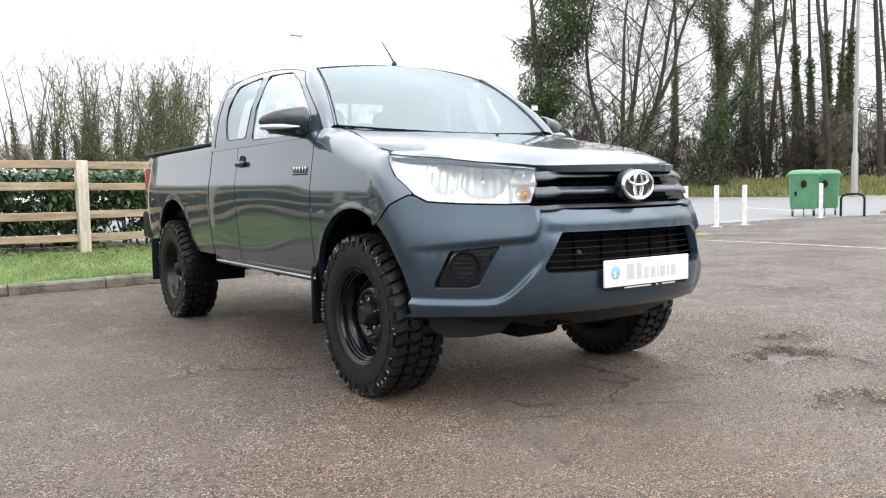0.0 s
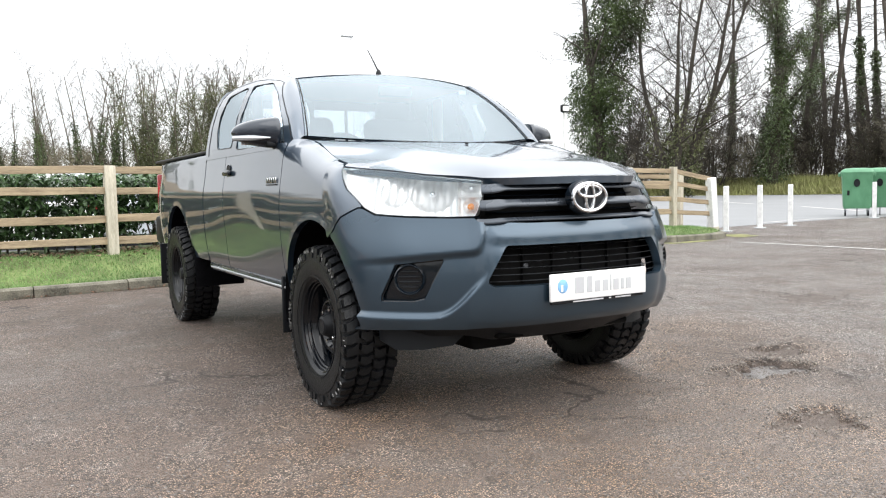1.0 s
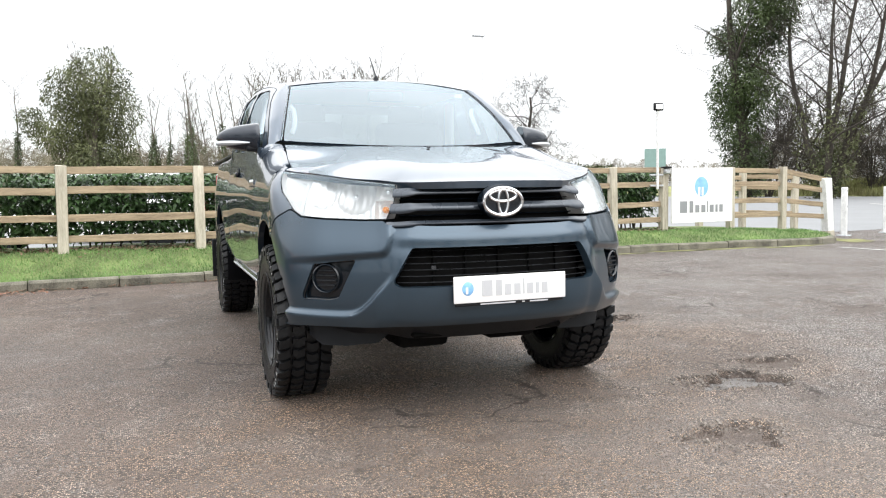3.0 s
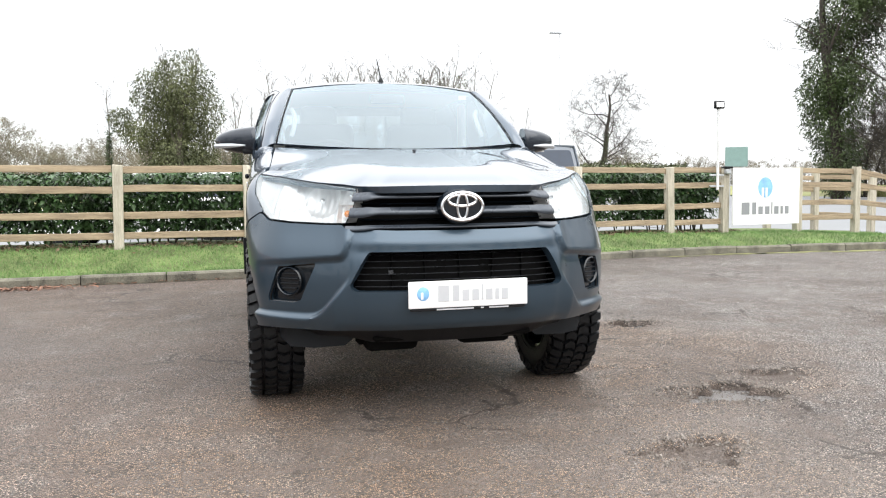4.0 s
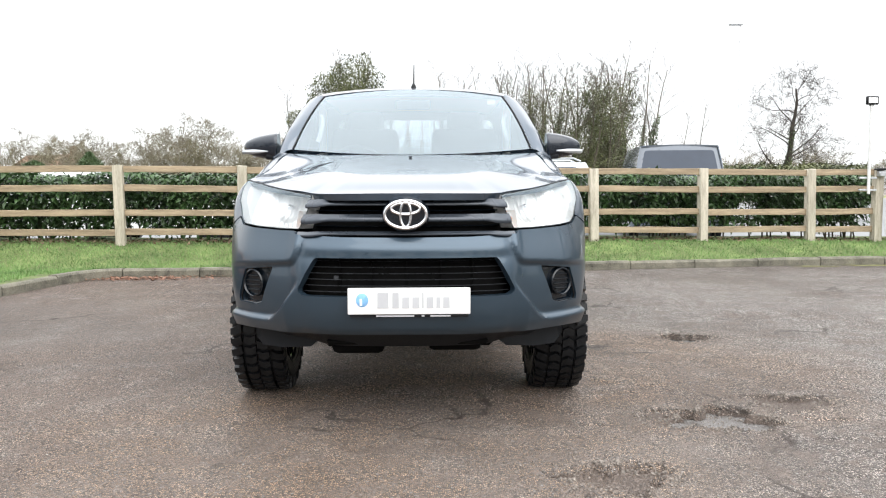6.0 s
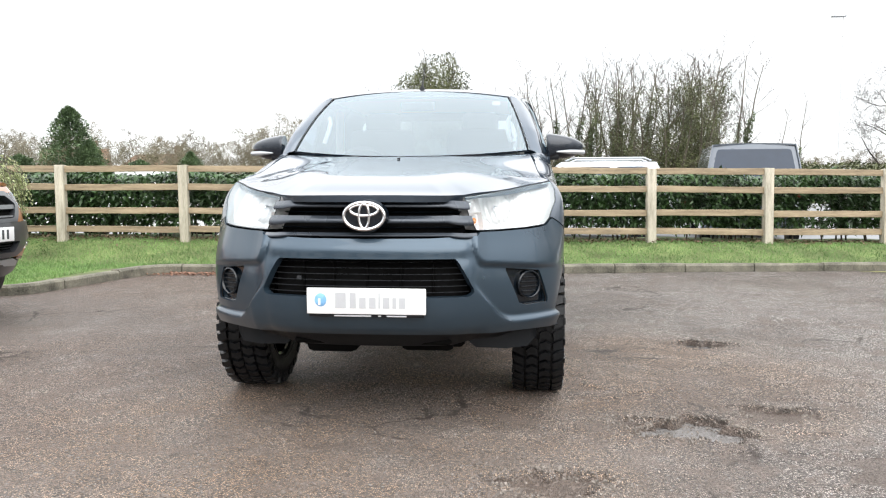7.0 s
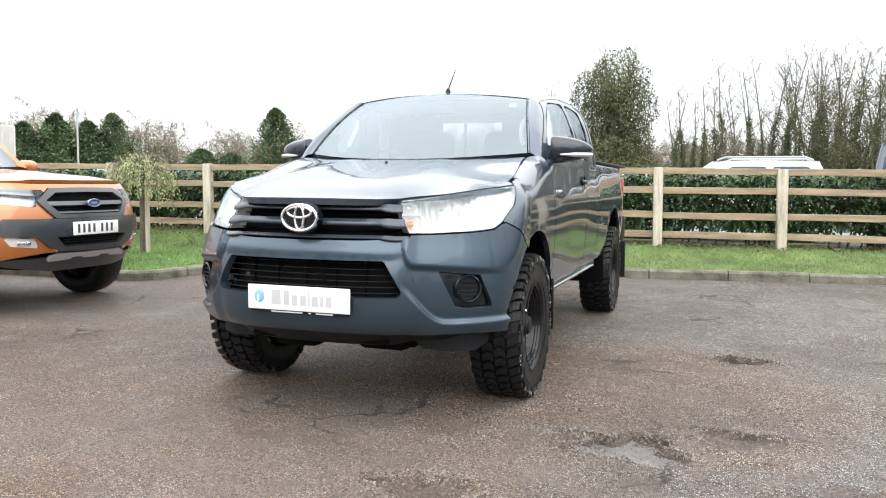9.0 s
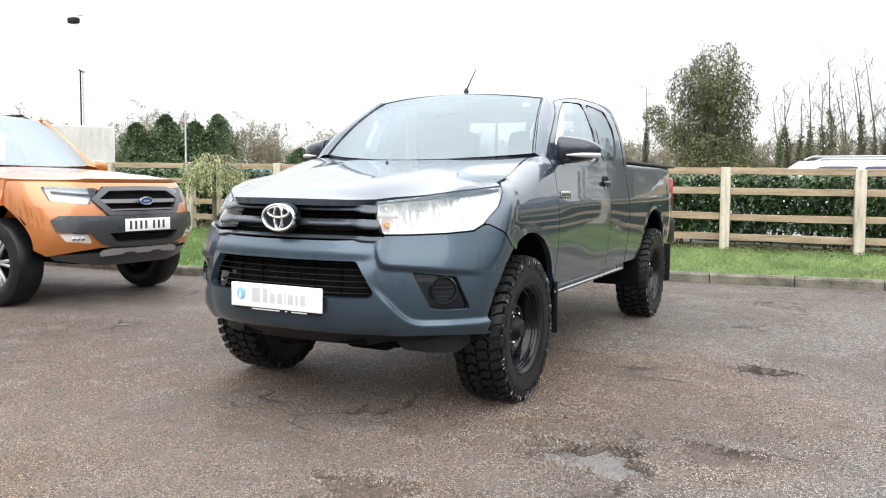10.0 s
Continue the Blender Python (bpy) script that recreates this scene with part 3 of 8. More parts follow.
rngf = random.Random(21)
for k, x in enumerate(POST_X):
    y = fence_y(x)
    base = float(bank_z(np.array(x), np.array(y)))
    top = 1.375 - 0.005 * (x + 2.5) + rngf.uniform(-0.012, 0.012)
    p = part("post", post_mesh(0.125, 0.115, top - base, rngf), M_POSTWOOD, fence)
    p.matrix_basis = pose(x, y, base, rngf.gauss(0, 0.6), rngf.gauss(-0.3, 0.7), 6 + rngf.gauss(0, 1.5))


def rail(x0, y0, z0, x1, y1, z1, parent, h=0.088, d=0.038):
    ln = math.dist((x0, y0, z0), (x1, y1, z1))
    bm = bmesh.new()
    n = 7
    prev = None
    for k in range(n):
        x = -ln / 2 + ln * k / (n - 1)
        jz, jh = rngf.uniform(-0.003, 0.003), h / 2 + rngf.uniform(-0.003, 0.003)
        ring = [bm.verts.new((x, -d / 2, -jh + jz)), bm.verts.new((x, d / 2, -jh + jz)), bm.verts.new((x, d / 2, jh + jz)), bm.verts.new((x, -d / 2, jh + jz))]
        if prev:
            for j in range(4):
                bm.faces.new((prev[j], prev[(j + 1) % 4], ring[(j + 1) % 4], ring[j]))
        else:
            bm.faces.new(ring)
        prev = ring
    bm.faces.new(prev[::-1])
    bmesh.ops.recalc_face_normals(bm, faces=bm.faces[:])
    bmesh.ops.bevel(bm, geom=[e for e in bm.edges if abs((e.verts[0].co - e.verts[1].co).normalized().x) > 0.9], offset=0.004, segments=1, affect="EDGES")
    ob = part("rail", bm, M_WOOD, parent, smooth=False)
    ob.matrix_basis = Matrix.Translation(((x0 + x1) / 2, (y0 + y1) / 2, (z0 + z1) / 2)) @ Vector((x1 - x0, y1 - y0, z1 - z0)).to_track_quat("X", "Z").to_matrix().to_4x4()
    return ob


for k in range(len(POST_X) - 1):
    xa, xb = POST_X[k] + 0.055, POST_X[k + 1] - 0.055
    for zr in (1.328, 1.075, 0.745, 0.485):
        za, zb = [zr - 0.005 * (x + 2.5) + rngf.uniform(-0.012, 0.012) for x in (xa, xb)]
        rail(xa, fence_y(xa) + 0.01, za, xb, fence_y(xb) + 0.01, zb, fence)

# ---- laurel hedge ----
rng = random.Random(31)


def leaf(c, ln, w, rot):
    p = [(0, 0, 0), (ln * 0.35, w, 0.12 * w), (ln, 0, -0.15 * ln), (ln * 0.35, -w, 0.12 * w), (ln * 0.4, 0, -0.1 * w)]
    vv = [c + rot @ Vector(q) for q in p]
    return vv, [(0, 4, 1), (1, 4, 2), (2, 4, 3), (3, 4, 0)]


def leaf_cloud(n, where, ln, rng, droop=0.3):
    V, F = [], []
    for k in range(n):
        c, out = where()
        rot = Euler((rng.gauss(0, 0.5), rng.gauss(droop, 0.5), math.atan2(out.y, out.x) + rng.gauss(0, 0.9))).to_matrix()
        s = rng.uniform(0.7, 1.3) * ln
        vv, ff = leaf(c, s, s * 0.2, rot)
        o = len(V)
        V += [tuple(q) for q in vv]
        F += [tuple(i + o for i in q) for q in ff]
    return V, F


def hedge_spot():
    while True:
        x = rng.uniform(-10.5, 7.1)
        dy = rng.betavariate(1.1, 1.6) * 0.95
        lump = noise.noise(Vector((x * 1.3, 0.0, 4.0))) * 0.09
        top = 1.30 + lump
        z = 0.42 + (top - 0.42) * rng.random() ** 0.85
        hole = noise.noise(Vector((x * 1.1, z * 2.2, 9.0)))
        gap_low = 0.52 + 0.12 * noise.noise(Vector((x * 1.7, 3.0, 1.0)))
        if z < gap_low and rng.random() < 0.62:
            continue
        if hole > 0.42 and z < 1.0 and rng.random() < 0.9:
            continue
        return Vector((x, fence_y(x) + 0.38 + dy + lump * 0.6, z)), Vector((rng.gauss(0, 0.6), -1 if dy < 0.6 else 0.6, 0))


hedge = thing("hedge", "dense dark green laurel hedge behind the fence", "hedge", kind="stuff")
V, F = leaf_cloud(62000, hedge_spot, 0.105, rng)
link_mesh("leaves", V, F, M_LAUREL, hedge, smooth=False)
pieces = []
for k in range(150):
    x = rng.uniform(-10.4, 7.0)
    y = fence_y(x) + rng.uniform(0.6, 1.1)
    z = float(bank_z(np.array(x), np.array(y))) - 0.05
    pts = [(x, y, z), (x + rng.gauss(0, 0.06), y + rng.gauss(0, 0.05), z + 0.4), (x + rng.gauss(0, 0.15), y + rng.gauss(0, 0.12), z + rng.uniform(0.7, 0.95))]
    pieces.append(tube(pts, [0.014, 0.011, 0.005], 5))
link_mesh("stems", *joined(pieces), M_BARK, hedge)

# ---- kerb stones ----
kerb = thing("kerb", "weathered concrete kerb edging the grass", "kerb", kind="structure")
line = [Vector((*p, 0)) for p in KERB]
at_len, acc = [0.0], 0.0
for a, b in zip(line, line[1:]):
    acc += (b - a).length
    at_len.append(acc)


def on_kerb(d):
    d = min(max(d, 0), acc)
    for i in range(len(line) - 1):
        if d <= at_len[i + 1] + 1e-9:
            return line[i].lerp(line[i + 1], (d - at_len[i]) / max(1e-9, at_len[i + 1] - at_len[i]))
    return line[-1]


rngk = random.Random(8)
d = 5.0
while d < acc - 0.2:
    ln = 0.91
    bm = bmesh.new()
    prof = [(0.0, -0.06), (0.0, 0.085), (0.022, 0.108), (0.125, 0.108), (0.125, -0.06)]
    prev = None
    n = 4
    up = rngk.uniform(-0.006, 0.006)
    for k in range(n + 1):
        dd = d + 0.004 + (min(ln, acc - d) - 0.012) * k / n
        p, q = on_kerb(dd - 0.02), on_kerb(dd + 0.02)
        t = (q - p).normalized()
        nrm = Vector((-t.y, t.x, 0))
        c = on_kerb(dd)
        ring = [bm.verts.new(c + nrm * (a + rngk.uniform(-0.002, 0.002)) + Vector((0, 0, z + up + rngk.uniform(-0.0025, 0.0025)))) for a, z in prof]
        if prev:
            for j in range(len(prof)):
                bm.faces.new((prev[j], prev[(j + 1) % len(prof)], ring[(j + 1) % len(prof)], ring[j]))
        else:
            bm.faces.new(ring)
        prev = ring
    bm.faces.new(prev[::-1])
    bmesh.ops.recalc_face_normals(bm, faces=bm.faces[:])
    part("kerb_stone", bm, M_KERB, kerb, smooth=False)
    d += ln

# ---- pickup truck: body surfaces (front to -y, axles at y 0 and 3.085) ----
SIDE_X = np.array([0.818, 0.846, 0.863, 0.873, 0.877, 0.876, 0.865, 0.850, 0.836, 0.815])
ARCH_F, ARCH_R = (0.02, 0.43, 0.445), (2.985, 0.43, 0.49)


def smooth01(t):
    t = np.clip(t, 0, 1)
    return t * t * (3 - 2 * t)


def edge_top(y):
    """Height of the bonnet's side edge along the truck."""
    k = np.array([1.045, 1.075, 1.113, 1.163, 1.252, 1.295, 1.31])[:, None]
    return spline(k, (np.asarray(y, float) + 0.9) / 0.3)[..., 0]


def hood_edge_x(y):
    return np.interp(y, [-0.45, -0.19, 0.075, 0.30, 0.5], [0.735, 0.772, 0.748, 0.722, 0.71])


def side_x(y, z):
    """Half width of the body side."""
    y, z = np.asarray(y, float), np.asarray(z, float)
    x = spline(SIDE_X[:, None], (z - 0.45) / 0.1)[..., 0]
    x = x - 0.045 * np.clip((y - 3.45) / 0.55, 0, 1) ** 2 - 0.012 * np.clip((y - 2.2) / 1.8, 0, 1)
    for yc, zc, r in (ARCH_F, ARCH_R):
        d = np.hypot(y - yc, (z - zc))
        x = x + 0.004 * smooth01(1 - (d - r) / 0.035) * (d > r - 0.2) * smooth01((z - 0.36) / 0.2)
    x = x + (0.0006 * np.sin(5.3 * y + 2.1 * z + 0.4) + 0.0004 * np.sin(9.1 * y - 6.0 * z)) * smooth01((y - 0.45) / 0.3)
    # the doors are scooped between the arches, under a soft shoulder
    x = x - 0.013 * np.exp(-((z - 0.74) / 0.15) ** 2) * np.exp(-((y - 1.30) / 0.55) ** 2) + 0.003 * np.exp(-((z - 1.01) / 0.045) ** 2) * smooth01((y - 0.45) / 0.3)
    zt = edge_top(y)
    zr = zt - 0.12
    t = np.clip((z - zr) / (zt - zr), 0, 1)
    w = smooth01((0.56 - y) / 0.16)
    xt = hood_edge_x(y)
    return np.where(t > 0, x + w * (xt - x) * (1 - np.sqrt(np.maximum(0, 1 - t ** 2))), x)


NOSE = np.array([(0, -0.938), (0.24, -0.924), (0.42, -0.876), (0.54, -0.785), (0.65, -0.69), (0.75, -0.595), (0.835, -0.475)])
NOSE_BACK = np.array([0.10, 0.02, 0.0, 0.01, 0.055, 0.095, 0.15])
NOSE_IN = np.array([0.955, 0.985, 1.0, 1.0, 0.985, 0.95, 0.88])


def nose_back(z):
    return spline(NOSE_BACK[:, None], (np.asarray(z, float) - 0.36) / 0.125)[..., 0]


def seam_y(z):
    return -0.21 + nose_back(np.minimum(z, 1.15))


def nose(u, z):
    """The truck's front from the middle (u 0) round the corner to the wing (u 8)."""
    u, z = np.asarray(u, float), np.asarray(z, float)
    s, a = np.sign(u), np.abs(u)
    back = nose_back(np.minimum(z, 1.15))
    sx = spline(NOSE_IN[:, None], (z - 0.36) / 0.125)[..., 0]
    cols = [(p[0] * sx, p[1] + back) for p in NOSE]
    y7, y8, y9 = -0.355 + back, -0.21 + back, -0.06 + back
    cols += [(side_x(yy, z), yy) for yy in (y7, y8, y9)]
    C = np.stack([np.stack(np.broadcast_arrays(*c), -1) for c in cols])
    i = np.clip(a.astype(int), 0, 7)
    f = (a - i)[..., None]
    idx = np.indices(i.shape)
    get = lambda k: C[(np.clip(k, 0, 9),) + tuple(idx)]
    p1, p2, p3 = get(i), get(i + 1), get(i + 2)
    p0 = get(i - 1)
    p0 = np.where((i == 0)[..., None], p2 * np.array([-1, 1]), p0)
    q = 0.5 * (2 * p1 + (p2 - p0) * f + (2 * p0 - 5 * p1 + 4 * p2 - p3) * f ** 2 + (3 * p1 - p0 - 3 * p2 + p3) * f ** 3)
    return q[..., 0] * np.where(s == 0, 1, s), q[..., 1], z + 0 * u


BONNET_MID = np.array([1.030, 1.092, 1.126, 1.152, 1.176, 1.199, 1.221, 1.242, 1.260, 1.270, 1.276])


def bonnet_z(x, y):
    a = np.abs(x) / 0.75
    mid = spline(BONNET_MID[:, None], (np.asarray(y, float) + 0.92) / 0.15)[..., 0]
    return mid + (edge_top(y) - mid) * smooth01((a - 0.35) / 0.65)


CAB_FRONT = ([0, 0.17, 0.37, 0.75, 1], [0.455, 0.515, 0.60, 0.838, 0.985])
CAB_V = [0, 0.15, 0.45, 0.72, 0.86, 0.93, 0.97, 1.0]


def cab_sheet(t, v):
    """Cab side above the doors: t from windscreen to rear, v from the waist up to the roof."""
    zr = np.interp(t, [0, 0.12, 0.25, 0.4, 0.75, 1], [1.664, 1.690, 1.711, 1.724, 1.724, 1.705])
    y0 = np.interp(v, *CAB_FRONT)
    y1 = np.interp(v, [0, 0.5, 0.85, 1], [2.10, 2.11, 2.07, 2.0])
    x = np.interp(v, CAB_V, [0.842, 0.828, 0.782, 0.730, 0.690, 0.660, 0.630, 0.585]) + 0.05 * v * smooth01(t / 0.7) - 0.055 * (1 - v) * (1 - smooth01(t / 0.12))
    return x, y0 + (y1 - y0) * t, 1.235 + (zr - 1.235) * v


def cab_tv(y, z):
    """Finds t, v on the cab side for a place y, z."""
    t, v = 0.5, 0.5
    for _ in range(40):
        y0, y1 = float(np.interp(v, *CAB_FRONT)), float(np.interp(v, [0, 0.5, 0.85, 1], [2.10, 2.11, 2.07, 2.0]))
        t = (y - y0) / (y1 - y0)
        zr = float(np.interp(t, [0, 0.12, 0.25, 0.4, 0.75, 1], [1.664, 1.690, 1.711, 1.724, 1.724, 1.705]))
        v = (z - 1.235) / (zr - 1.235)
    return t, v


def screen(a, b):
    """Windscreen: a from -1 to 1 across, b from 0 (base) to 1 (top)."""
    bx, by, bz = 0.712 * a, 0.215 + 0.285 * a ** 2, 1.255 + 0.045 * a ** 2
    tx, ty, tz = 0.582 * a, 0.885 + 0.095 * a ** 2, 1.694 - 0.034 * a ** 2
    k = 0.03 * 4 * b * (1 - b)
    return bx + (tx - bx) * b, by + (ty - by) * b - k * 0.6, bz + (tz - bz) * b + k * 0.8

# ---- pickup truck: parts ----
truck = thing("pickup_truck", "dark blue-grey extended-cab pickup truck with black steel wheels on tarmac", "pickup truck")


def plan_normal(u, z):
    e = 0.02
    x1, y1, _ = nose(u + e, z)
    x0, y0, _ = nose(u - e, z)
    tx, ty = x1 - x0, y1 - y0
    k = np.maximum(np.hypot(tx, ty), 1e-9)
    return ty / k, -tx / k


def nose_out(u, z, d):
    """The nose surface moved outwards by d."""
    x, y, zz = nose(u, z)
    nx, ny = plan_normal(u, z)
    return x + nx * d, y + ny * d, zz


def bumper_relief(u, z):
    a = np.abs(u)
    z_over = 0.722 - 0.011 * (a - 3.5) + 0.16 * np.exp(-((a - 2.05) / 0.27) ** 2)
    z_lip = 0.503 + 0.155 * 0.16 * np.log1p(np.exp(np.clip((3.45 - a) / 0.16, -30, 30)))
    over = 0.024 * smooth01((z - z_over) / 0.026) * smooth01((a - 2.15) / 0.22) * smooth01((6.6 - a) / 2.4)
    lip = 0.030 * smooth01((z_lip - z) / 0.03) * smooth01((a - 2.2) / 0.7) * smooth01((8.0 - a) / 1.6)
    mid = 0.006 * smooth01((2.75 - a) / 0.55)
    bar = 0.012 * smooth01(1 - np.abs(z - 0.815) / 0.05) * smooth01((2.5 - a) / 0.6)
    tuck = -0.02 * smooth01((0.47 - z) / 0.06) * smooth01((3.2 - a) / 1.0)
    return over + lip + mid + bar + tuck


def mirror_poly(half):
    """A closed outline from its half on the +u side, listed from the middle of the bottom to the middle of the top."""
    return list(half) + [(-u, z) for u, z in half[::-1] if u > 1e-6]


def arch_on_nose():
    """The front wheel arch as (u, z) on the nose surface."""
    out = []
    yc, zc, r = ARCH_F
    for k in range(0, 11):
        a = radians(180 - 6 * k)
        y, z = yc + r * math.cos(a), zc + r * math.sin(a)
        us_ = np.linspace(4, 8.2, 400)
        ys_ = nose(us_, np.full(400, z))[1]
        out.append((float(us_[np.argmin(np.abs(ys_ - y))]), z))
    return out


ARCH_U = [p for p in arch_on_nose() if p[1] < 0.83]
HEADLIGHT = rounded([(2.22, 1.036), (2.24, 0.965), (2.47, 0.890), (3.2, 0.889), (4.5, 0.895), (5.5, 0.905), (5.9, 0.932), (6.5, 1.01), (6.90, 1.109), (6.2, 1.098), (5.4, 1.088), (3.85, 1.062)], 0.03, 2)
FOG = rounded([(5.02, 0.700), (3.5, 0.722), (3.62, 0.69), (4.15, 0.556), (4.5, 0.543), (5.5, 0.543), (5.5, 0.565)], 0.03, 3)
LOWER_GRILLE = rounded([(-1.82, 0.772), (1.82, 0.772), (2.36, 0.628), (2.2, 0.608), (-2.2, 0.608), (-2.36, 0.628)], 0.06, 3)
UPPER_GRILLE = [(-2.28, 1.043), (2.28, 1.043), (2.26, 0.965), (2.46, 0.885), (2.40, 0.872), (1.2, 0.862), (0, 0.860), (-1.2, 0.862), (-2.40, 0.872), (-2.46, 0.885), (-2.26, 0.965)]


def flipped(poly):
    return [(-u, v) for u, v in poly]


bumper_half = [(0, 0.440), (1.5, 0.437), (3.6, 0.430), (4.8, 0.427), (6.45, 0.415)] + ARCH_U + [(7.43, 0.826), (6.8, 0.889), (6.08, 0.930), (5.88, 0.925), (5.5, 0.900), (4.5, 0.890), (3.2, 0.884), (2.49, 0.884), (2.40, 0.869), (1.2, 0.859), (0, 0.857)]
v, f = patch(lambda u, z: nose_out(u, z, bumper_relief(u, z)), span(-7.7, 7.7, 0.05), span(0.38, 0.94, 0.0085),
             holes=[LOWER_GRILLE, FOG, flipped(FOG)], keep=mirror_poly(bumper_half), rim=0.035)
bumper = link_mesh("front_bumper", v, f, M_BUMPER, truck, "satin blue-grey moulded front bumper", angle=50)

# dark valance and skid plate under the bumper
v, f = patch(lambda u, z: nose_out(u, z, -0.05 - 0.6 * (0.43 - z)), span(-5.6, 5.6, 0.1), span(0.352, 0.44, 0.011), rim=0.03,
             keep=[(-5.5, 0.40), (-4.6, 0.372), (-3.0, 0.385), (-2.0, 0.362), (2.0, 0.362), (3.0, 0.385), (4.6, 0.372), (5.5, 0.40), (5.5, 0.438), (-5.5, 0.438)])
link_mesh("valance", v, f, M_BLACK, truck, "black plastic lower valance")
bm = box_bm(0, -0.48, 0.385, 0.72, 0.55, 0.03, 0.01)
box_bm(0, -0.30, 0.40, 0.62, 0.5, 0.10, 0.02, 1, bm)
part("skid_plate", bm, M_UNDER, truck)

for s in (-1, 1):
    bm = bmesh.new()
    rows = []
    for xx, y0_, z0_, z1_ in ((0.40, -0.56, 0.375, 0.45), (0.46, -0.55, 0.325, 0.45), (0.60, -0.53, 0.318, 0.45), (0.70, -0.48, 0.322, 0.45), (0.745, -0.42, 0.36, 0.45)):
        rows.append([bm.verts.new((s * xx, y0_ + dy, z)) for dy, z in ((0, z0_), (0, z1_), (0.014, z1_), (0.014, z0_))])
    for p, q in zip(rows, rows[1:]):
        for j in range(4):
            bm.faces.new((p[j], p[(j + 1) % 4], q[(j + 1) % 4], q[j]))
    bm.faces.new(rows[0])
    bm.faces.new(rows[-1][::-1])
    bmesh.ops.recalc_face_normals(bm, faces=bm.faces[:])
    part("air_deflector", bm, M_DARKPLASTIC, truck, "dark grey plastic deflector before the wheel")
bm = box_bm(-0.24, -0.40, 0.345, 0.25, 0.30, 0.12, 0.03, 2)
box_bm(0.22, -0.36, 0.345, 0.26, 0.30, 0.11, 0.03, 2, bm)
box_bm(0.0, -0.46, 0.355, 0.80, 0.06, 0.09, 0.015, 1, bm)
part("sump_guard", bm, M_UNDER, truck)

# lower grille
M_SLAT = mat("dark_edged_slat", (0.040, 0.043, 0.047), rough=0.30, metal=0.3, spec=0.5, vary=0.1)
grille_low = link_mesh("lower_grille", *patch(lambda u, z: nose_out(u, z, -0.085), span(-2.5, 2.5, 0.25), span(0.59, 0.79, 0.02)), M_UNDER, truck, "black lower intake with thin horizontal bars")
for k in range(6):
    zc = 0.626 + 0.0262 * k
    half = np.interp(zc, [0.62, 0.772], [2.32, 1.86])
    v, f = patch(lambda u, z: nose_out(u, z, -0.024 - 5.0 * np.abs(z - zc)), span(-half, half, 0.16), [zc - 0.0018, zc, zc + 0.0018], rim=0.003)
    link_mesh("slat", v, f, M_SLAT, grille_low)
for uu in (-1.3, -0.62, 0.0, 0.62, 1.3):
    x, y, _ = nose_out(np.array(uu), np.array(0.69), -0.06)
    part("divider", box_bm(float(x), float(y) + 0.02, 0.69, 0.008, 0.02, 0.155, 0.002), M_UNDER, grille_low)
for k in range(9):
    part("cooling_fin", box_bm(0.0, -0.79, 0.622 + 0.017 * k, 0.74, 0.008, 0.004, 0.0), M_UNDER, grille_low, smooth=False)
part("sensor", box_bm(-0.30, -0.872, 0.685, 0.022, 0.012, 0.02, 0.003), M_SLAT, grille_low, "small grey sensor")

# upper grille with emblem
grille_up = link_mesh("upper_grille", *patch(lambda u, z: nose_out(u, z, -0.075), span(-2.5, 2.5, 0.12), span(0.85, 1.05, 0.02), keep=UPPER_GRILLE), M_UNDER, truck, "black upper grille with three dark grey bars")
for zc, h, wide in ((1.006, 0.028, 2.27), (0.940, 0.031, 2.33), (0.874, 0.017, 2.45)):
    def bar_shape(u, z, zc=zc, h=h):
        bend = 0.006 * smooth01((np.abs(u) - 1.55) / 0.6)
        zz = zc + (z - zc) * (1 + 0.35 * smooth01((np.abs(u) - 1.6) / 0.3)) - bend
        t = (z - zc) / (h / 2)
        return nose_out(u, zz, 0.007 - 0.011 * np.clip(t, 0, 1) ** 0.8 - 0.006 * np.clip(-t, 0, 1) ** 4 + 0.012 * smooth01((np.abs(u) - 1.5) / 0.3))
    v, f = patch(bar_shape, span(-wide, wide, 0.06), span(zc - h / 2, zc + h / 2, h / 7), rim=0.016)
    link_mesh("bar", v, f, M_DARKGREY, grille_up, "dark grey satin grille bar", angle=30)
for zc in (1.030, 0.971, 0.904):
    v, f = patch(lambda u, z: nose_out(u, z, -0.045), span(-2.2, 2.2, 0.2), [zc - 0.002, zc + 0.002], rim=0.03)
    link_mesh("thin_slat", v, f, M_GLOSSBLACK, grille_up)


def ring_mesh(rx, rz, w, depth, cx=0, cz=0, y=0, n=56):
    pts = [(cx + rx * math.cos(2 * math.pi * k / n), y, cz + rz * math.sin(2 * math.pi * k / n)) for k in range(n)]
    verts, faces = [], []
    prof = [(-w, 0), (-w * 0.7, -depth * 0.8), (0, -depth), (w * 0.7, -depth * 0.8), (w, 0)]
    for k in range(n):
        a = 2 * math.pi * k / n
        nx, nz = math.cos(a) * rz, math.sin(a) * rx
        q = math.hypot(nx, nz)
        nx, nz = nx / q, nz / q
        for o, d in prof:
            verts.append((pts[k][0] + nx * o, y + d, pts[k][2] + nz * o))
    m = len(prof)
    for k in range(n):
        for j in range(m - 1):
            a, b = k * m + j, ((k + 1) % n) * m + j
            faces.append((a, b, b + 1, a + 1))
    return verts, faces


